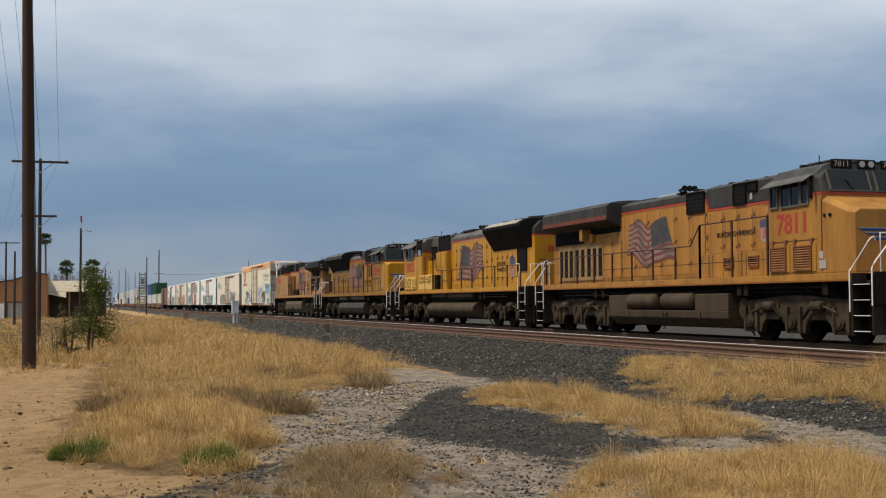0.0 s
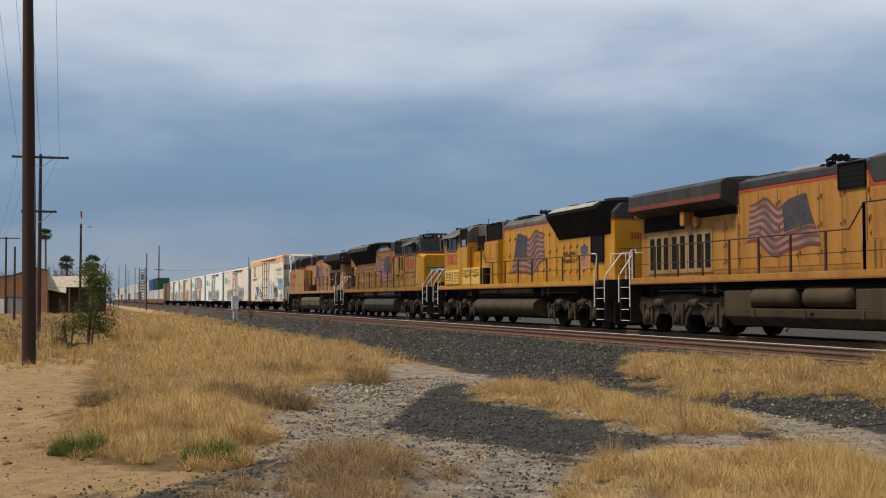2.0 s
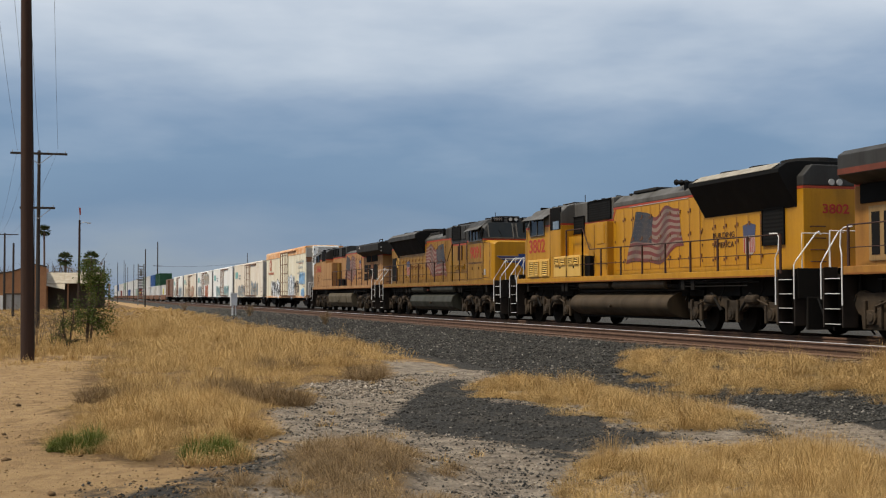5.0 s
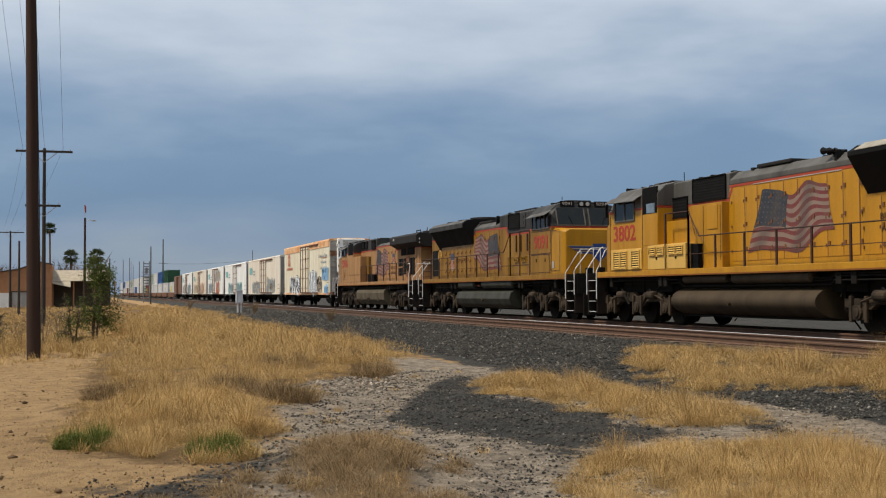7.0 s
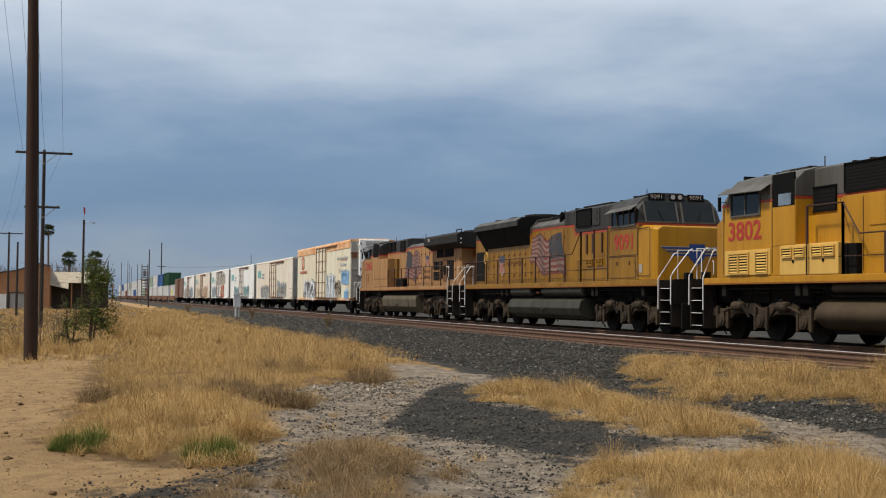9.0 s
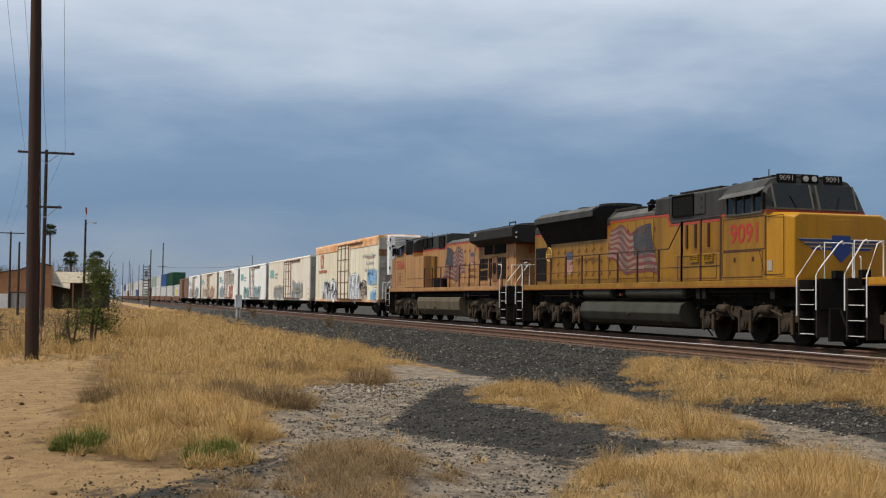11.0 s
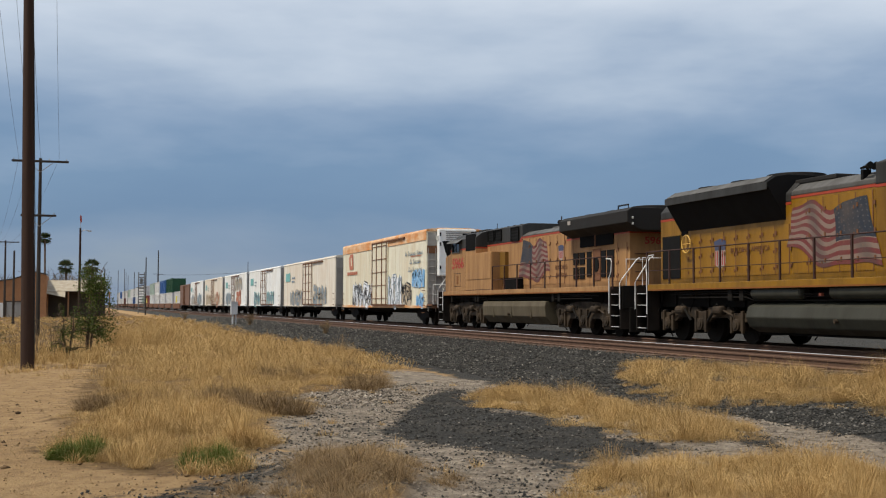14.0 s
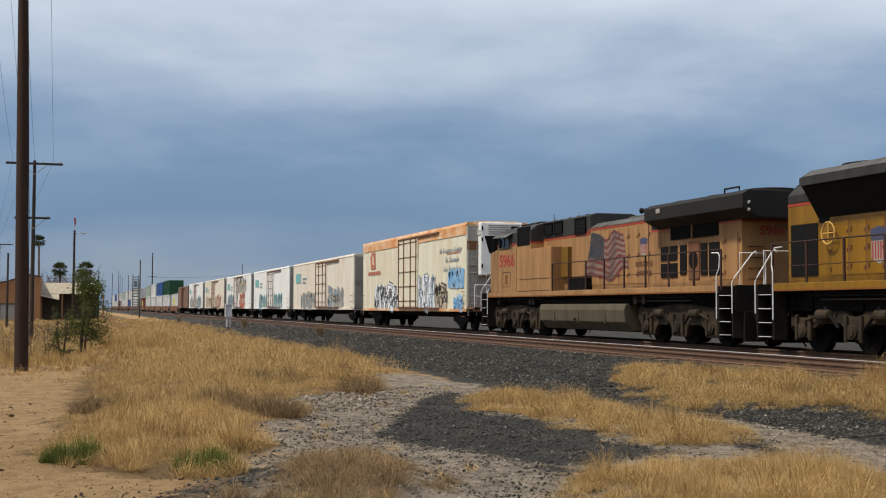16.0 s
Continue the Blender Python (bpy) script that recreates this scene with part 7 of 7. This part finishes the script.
        part("arm_brace", Shape().tube([(shift - 0.7, -0.11 - r, z - 0.05), (0, -r - 0.02, z - 0.6)], 0.02, 5).tube([(shift + 0.7, -0.11 - r, z - 0.05), (0, -r - 0.02, z - 0.6)], 0.02, 5), "galv", a)
    return p


def wire(a, b, sag, label="thin dark overhead wire", r=0.006):
    a, b = Vector(a), Vector(b)
    pts = []
    for i in range(17):
        k = i / 16
        p = a.lerp(b, k)
        p.z -= sag * 4 * k * (1 - k)
        pts.append(p)
    solo("overhead_wire", Shape().tube(pts, r, 5), "wire", label, "wire", "overhead wires")


def build_poles():
    p = utility_pole(-1.245, 34.7, 14.0, 0.186, "thick dark creosoted pole standing in bare sand", "pole", lean=(-0.20, 0), arms=[(13.2, 3.0, 0)])
    part("ground_wire", Shape().tube([(0.17, -0.05, 0), (0.12, -0.05, 4), (0.03, -0.05, 8), (-0.02, -0.05, 10), (-0.12, -0.05, 13)], 0.012, 5), "wire", p, "ground wire down the pole")
    utility_pole(-2.10, 72.0, 9.95, 0.13, "weathered pole with two crossarms in dry grass", arms=[(9.75, 3.05, 0.0), (6.7, 1.9, -0.05)])
    utility_pole(0.16, 100.0, 7.75, 0.12, "bare dark pole with a small lamp arm", "pole", name="lamp_pole")
    lamp = bpy.data.objects["lamp_pole"]
    part("lamp_arm", Shape().tube([(0, 0, 7.45), (0.35, 0, 7.6), (0.7, 0, 7.55)], 0.03, 6).box(0.55, 0.85, -0.08, 0.08, 7.48, 7.56), "galv", lamp, "short lamp arm")
    part("red_pennant", Shape().along_y([(0.02, 8.1), (0.10, 8.25), (0.08, 8.7), (-0.06, 8.75), (-0.04, 8.4)], -0.03, 0.03), "red", lamp, "limp red pennant on the pole top")
    part("pennant_staff", Shape().tube([(0, 0, 7.7), (0, 0, 8.8)], 0.015, 5), "galv", lamp)
    utility_pole(-8.6, 160.0, 9.6, 0.16, "distant pole with a wide crossarm", arms=[(9.4, 3.2, 0.0)])
    utility_pole(-5.2, 110.0, 6.3, 0.12, "plain weathered pole beside a house")
    # beyond and beside the line
    utility_pole(22.6, 366.0, 17.4, 0.22, "tall distant pole behind the train", arms=[(10.4, 2.6, 0.0)])
    utility_pole(10.35, 198.0, 9.1, 0.12, "slim dark pole beside the track bed")
    for x, y, h in ((2.1, 150, 6.0), (3.4, 165, 6.4), (10.2, 330, 10.5), (13.6, 380, 12.0), (13.0, 300, 9.0), (17.0, 460, 13.0), (16.2, 420, 11.0), (40.0, 300, 12.2), (62.0, 220, 13.9), (45.0, 110, 10.4)):
        utility_pole(x, y, h, 0.10, "thin distant pole along the railway", arms=())
    # wires up the left edge
    for dx, z in ((-1.0, 13.3), (-0.45, 13.3), (0.8, 13.3)):
        wire((-1.55 + dx, 34.5, z), (-2.05 + dx * 1.2, 71.8, 9.95), 0.5)
        wire((-2.05 + dx * 1.2, 71.8, 9.95), (-8.6 + dx, 159.8, 9.6), 0.9)
    wire((-1.25, 34.7, 9.2), (-2.05, 72.0, 9.6), 0.4)
    wire((22.6, 366, 10.5), (62.0, 220, 13.4), 2.0, r=0.03)
    # ladder signal beside the line
    s = thing("signal_mast", "grey lattice signal mast with a ladder and cage", "railway signal", at=(11.05, 226.0, ground_at(11.05, 226)))
    for dx in (-0.5, 0.5):
        part("mast_leg", Shape().tube([(dx, 0, -0.2), (dx, 0, 7.4)], 0.10, 6), "mast_steel", s, "grey steel leg")
    rung = Shape()
    for k in range(14):
        rung.box(-0.5, 0.5, -0.04, 0.04, 0.4 + 0.5 * k, 0.56 + 0.5 * k)
    tagged(part("ladder_rungs", rung, "mast_steel", s), kind="stuff")
    part("signal_head", Shape().box(-0.25, 0.25, -0.25, -0.05, 5.2, 6.3), "mast_steel", s, "slim grey signal head", 0.04)
    part("platform", Shape().box(-0.9, 0.9, -0.5, 0.5, 4.6, 4.72).box(-0.9, 0.9, -0.5, -0.46, 5.4, 5.46), "mast_steel", s, "service platform")
    # wayside box on a post
    b = thing("trackside_box", "light grey steel box on a post beside the ballast", "signal box", at=(11.75, 96.0, ground_at(11.75, 96)))
    part("box_body", Shape().box(-0.26, 0.26, -0.2, 0.2, 0.80, 1.72), "metal_box", b, "grey steel cabinet", 0.03)
    part("box_lid", Shape().along_y([(-0.29, 1.72), (0.29, 1.72), (0.24, 1.79), (-0.24, 1.79)], -0.24, 0.24), "metal_box", b)
    part("box_post", Shape().tube([(-0.1, 0, -0.3), (-0.1, 0, 0.82)], 0.07, 8).tube([(0.14, 0, -0.3), (0.14, 0, 0.82)], 0.05, 8), "metal_box", b, "grey post")
    part("box_hinge", Shape().box(-0.20, -0.17, -0.215, -0.20, 0.9, 1.6), "galv", b)


# ---- shrubs and trees ----
def leaf_cloud(centres, n, spread, size, seed):
    r = np.random.default_rng(seed)
    c = np.array(centres, float)
    k = r.integers(0, len(c), n)
    p = c[k] + r.normal(0, 1, (n, 3)) * spread
    a = r.normal(0, 1, (n, 3))
    a /= np.linalg.norm(a, axis=1)[:, None]
    b = np.cross(a, r.normal(0, 1, (n, 3)))
    b /= np.linalg.norm(b, axis=1)[:, None]
    s = size * r.uniform(0.6, 1.5, (n, 1))
    v = np.stack([p - a * s, p + b * s * 0.4, p + a * s, p - b * s * 0.4], 1)
    t = (np.array([[0, 1, 2], [0, 2, 3]])[None] + np.arange(n)[:, None, None] * 4).reshape(-1, 3)
    return v.reshape(-1, 3), t


def leafy_shrub(x, y, stems, h, n, seed, label):
    r = random.Random(seed)
    t = thing("young_tree", label, "tree", "green shrubs in the dry lot", (x, y, ground_at(x, y)))
    tips, wood = [], Shape()
    trunk = Shape()
    for sx, sy, top in stems:
        pts = [Vector((sx * k + r.uniform(-0.06, 0.06), sy * k, -0.2 + (h * top + 0.2) * k)) for k in (0, 0.25, 0.5, 0.75, 1.0)]
        trunk.tube(pts, [0.036, 0.032, 0.026, 0.018, 0.008], 7)
        for _ in range(26):
            k = r.uniform(0.26, 1.0)
            p = pts[0].lerp(pts[-1], k)
            a = r.uniform(0, math.tau)
            l = r.uniform(0.3, 1.05) * (1.15 - 0.65 * k) * h / 3.4
            q = p + Vector((math.cos(a) * l, math.sin(a) * l, r.uniform(-0.1, 0.45) * l))
            wood.tube([p, p.lerp(q, 0.5) + Vector((0, 0, 0.06)), q], [0.018, 0.012, 0.005], 4)
            tips += [p.lerp(q, 0.5), p.lerp(q, 0.8), q, q + Vector((0.04, 0, -0.10)), q + Vector((0.06, 0, -0.2))]
    tr = part("trunk", trunk, "bark", t, "thin dark stems", 0, True)
    tagged(part("branchwork", wood, "bark", tr), kind="stuff")
    v, f = leaf_cloud(tips, n, 0.105 * h / 3.2, 0.036 * h / 3.2, seed)
    part("crown", raw_mesh("crown", v, f, "leaf"), "leaf", t, "loose crown of small green leaves")
    return t


def bare_shrub(x, y, h, n, seed, label="bare grey-brown shrub in dry grass", mat="twig", w=0.5, thick=1.0):
    r = np.random.default_rng(seed)
    s = Shape()
    for _ in range(n):
        a, l = r.uniform(0, math.tau), h * r.uniform(0.5, 1.0)
        lean = r.uniform(0.05, w)
        p = [(0.1 * r.normal(), 0.1 * r.normal(), -0.05)]
        for k in (0.35, 0.7, 1.0):
            p.append((math.cos(a) * lean * l * k + 0.04 * r.normal(), math.sin(a) * lean * l * k + 0.04 * r.normal(), l * k))
        s.tube(p, [thick * 0.016 * h / 2, thick * 0.012 * h / 2, thick * 0.008 * h / 2, thick * 0.003], 4)
        for _ in range(3):
            k = r.uniform(0.4, 0.95)
            b = Vector(p[1]).lerp(Vector(p[3]), k)
            e = b + Vector((r.normal() * 0.15 * h, r.normal() * 0.15 * h, abs(r.normal()) * 0.15 * h))
            s.tube([b, e], [thick * 0.007 * h / 2, thick * 0.003], 3)
    ob = solo("bare_shrub", s, mat, label, "shrub", "bare shrubs", at=(x, y, ground_at(x, y)))
    return ob


def palm(x, y, h, r0, crown, seed):
    r = random.Random(seed)
    p = thing("fan_palm", "tall fan palm with a ragged crown" if h > 9 else "fan palm with a full round crown", "palm tree", "fan palms beyond the lot", (x, y, 0))
    part("trunk", Shape().tube([(0, 0, -0.3), (0.1, 0, h * 0.5), (0, 0, h)], [r0 * 1.2, r0, r0 * 0.9], 10), "palm_bark", p, "straight grey trunk", 0, True)
    v, f = [], []
    for k in range(46):
        a, e = r.uniform(0, math.tau), r.uniform(-1.1, 1.35)
        d = Vector((math.cos(a) * math.cos(e), math.sin(a) * math.cos(e), math.sin(e)))
        side = d.cross(Vector((0, 0, 1))).normalized()
        base = Vector((0, 0, h + 0.2)) + d * crown * 0.35
        for j in range(-5, 6):
            q = (d * math.cos(j * 0.22) + side * math.sin(j * 0.22)).normalized()
            tip = base + q * crown * r.uniform(0.55, 0.75) + Vector((0, 0, -0.18 * crown * r.random()))
            wv = side * 0.05 * crown
            n = len(v)
            v += [base - wv * 0.3, base + q * crown * 0.35 + wv * 0.6, tip, base + q * crown * 0.35 - wv * 0.6]
            f += [(n, n + 1, n + 2), (n, n + 2, n + 3)]
        n = len(v)
        o = Vector((0, 0, h))
        v += [o, o + side * 0.04, base]
        f.append((n, n + 1, n + 2))
    part("crown", raw_mesh("palm_crown", [tuple(q) for q in v], f, "palm_leaf"), "palm_leaf", p, "crown of fan-shaped fronds")


def build_plants():
    leafy_shrub(0.36, 40.5, [(0.15, 0.0, 1.0), (0.02, 0.2, 0.90), (0.34, -0.1, 0.84)], 2.95, 6500, 4, "green feathery young tree in dry grass")
    leafy_shrub(-0.20, 39.5, [(-0.30, 0.1, 1.0), (0.10, 0, 0.85)], 1.65, 2600, 9, "small green two-stemmed bush in dry grass")
    leafy_shrub(-2.75, 42.0, [(-0.3, 0, 1.0), (0.25, 0, 0.7)], 1.5, 1500, 14, "thin green bush at the lot's edge")
    for k, (x, y, h) in enumerate(((-1.1, 39.0, 1.7), (-0.7, 40.5, 1.9), (-1.9, 41.0, 1.5), (-2.4, 38.5, 1.3), (-0.4, 42.5, 1.8), (0.7, 46.0, 1.2), (-1.5, 44.0, 1.6))):
        bare_shrub(x, y, 0.85 * h, 11, 20 + k, "bare weed stalks standing in dry grass")
    for k, (x, y, h) in enumerate(((12.3, 62.0, 0.7), (12.2, 90.0, 0.9), (10.8, 130.0, 1.0))):
        bare_shrub(x, y, h, 60, 50 + k, "dry brown weed on the ballast shoulder", "brown_brush", 0.8)
    palm(-6.2, 250.0, 14.4, 0.2, 1.45, 3)
    palm(-1.9, 215.0, 7.9, 0.25, 1.5, 5)
    palm(2.3, 215.0, 8.0, 0.25, 1.55, 8)
    # hazy line of scrub and bare trees along the horizon
    for k in range(34):
        x = -46 + 1.45 * k + random.uniform(-1, 1)
        y = 250 + random.uniform(-25, 25)
        bare_shrub(x, y, random.uniform(5.0, 9.0), 46, 100 + k, "leafless grey scrub tree beyond the lot", "twig", 0.7, 2.2)


# ---- buildings at the lot's far side ----
def build_houses():
    h = thing("brick_warehouse", "low brown brick warehouse with a stepped gable and white side wall", "building", at=(-7.4, 165.0, 0))
    wl = part("wall", Shape().along_y([(-5.5, -0.2), (3.6, -0.2), (3.6, 5.5), (2.2, 5.8), (-0.6, 4.85), (-5.5, 4.1)], 0, 14), "brick", h, "brown brick front")
    part("parapet", Shape().add([(-5.6, -0.1, 4.1), (-0.6, -0.1, 4.85), (2.2, -0.1, 5.8), (3.7, -0.1, 5.5), (-5.6, -0.1, 4.25), (-0.6, -0.1, 5.0), (2.2, -0.1, 5.95), (3.7, -0.1, 5.65), (-5.6, 0.3, 4.1), (-0.6, 0.3, 4.85), (2.2, 0.3, 5.8), (3.7, 0.3, 5.5), (-5.6, 0.3, 4.25), (-0.6, 0.3, 5.0), (2.2, 0.3, 5.95), (3.7, 0.3, 5.65)], [(0, 1, 5, 4), (1, 2, 6, 5), (2, 3, 7, 6), (8, 12, 13, 9), (9, 13, 14, 10), (10, 14, 15, 11), (4, 5, 13, 12), (5, 6, 14, 13), (6, 7, 15, 14), (0, 8, 9, 1), (1, 9, 10, 2), (2, 10, 11, 3)]), "shadow_wood", wl, "dark coping")
    part("white_wall", Shape().box(-5.5, -1.4, -0.12, 0.0, -0.2, 1.9), "plaster", h, "white painted lower wall")
    d = part("door", Shape().box(-1.2, 0.6, -0.10, 0.0, 0.0, 2.0), "car_grey", h, "grey roller door")
    part("door_frame", Shape().box(-1.35, -1.2, -0.14, 0.0, 0.0, 2.15).box(0.6, 0.75, -0.14, 0.0, 0.0, 2.15).box(-1.35, 0.75, -0.14, 0.0, 2.0, 2.15), "shadow_wood", d)
    g = thing("shed_house", "low shed with a pale tin roof and dark open porch", "building", at=(-0.9, 168.0, 0))
    part("wall", Shape().box(-3.0, 4.5, 1.6, 9, -0.2, 3.45), "shadow_wood", g, "board wall with the porch's shade in its colour")
    rf = part("roof", Shape().along_x([(-0.6, 3.45), (9.6, 3.5), (4.0, 4.95)], -3.1, 4.6), "tin", g, "pale rusted tin roof")
    seam = Shape()
    for k in range(11):
        x = -3.0 + 0.74 * k
        seam.add([(x, -0.62, 3.50), (x + 0.07, -0.62, 3.50), (x + 0.07, 4.0, 5.01), (x, 4.0, 5.01), (x, -0.62, 3.40), (x + 0.07, -0.62, 3.40), (x + 0.07, 4.0, 4.93), (x, 4.0, 4.93)], [(0, 1, 2, 3), (4, 7, 6, 5), (0, 4, 5, 1), (1, 5, 6, 2), (2, 6, 7, 3), (3, 7, 4, 0)])
    part("roof_seams", seam, "tin", rf)
    for k in range(4):
        part("porch_post", Shape().box(-2.9 + 2.6 * k, -2.72 + 2.6 * k, -0.4, -0.22, -0.2, 3.42), "brick", g, "porch post")
    part("brick_pier", Shape().box(-4.4, -3.2, -0.6, 3.0, -0.2, 4.7), "brick", g, "brown brick end wall")
    part("awning", Shape().add([(-2.9, -0.6, 3.36), (-0.6, -0.6, 3.36), (-0.6, -1.6, 2.6), (-2.9, -1.6, 3.1), (-2.9, -0.6, 3.42), (-0.6, -0.6, 3.42), (-0.6, -1.6, 2.66), (-2.9, -1.6, 3.16)], [(0, 1, 2, 3), (4, 7, 6, 5), (0, 4, 5, 1), (1, 5, 6, 2), (2, 6, 7, 3), (3, 7, 4, 0)]), "tin", g, "sagging tin awning")


build_poles()
build_plants()
build_houses()


# ---- motion ----
def motions():
    ts, ss = [t for t, _ in RUN], [s for _, s in RUN]
    for ob, y0 in VEH:
        walk(ob, [(t, pose(TRACK, y0 - s, RAIL_TOP)) for t, s in RUN])
    times = [0.16 * i for i in range(101)]
    for w, y, r in WHEELS:
        rows = []
        for t in times:
            turn = math.degrees(float(np.interp(t, ts, ss)) / r)
            rows.append((t, pose(0, y, r, turn, 0, 0)))
        walk(w, rows)


motions()
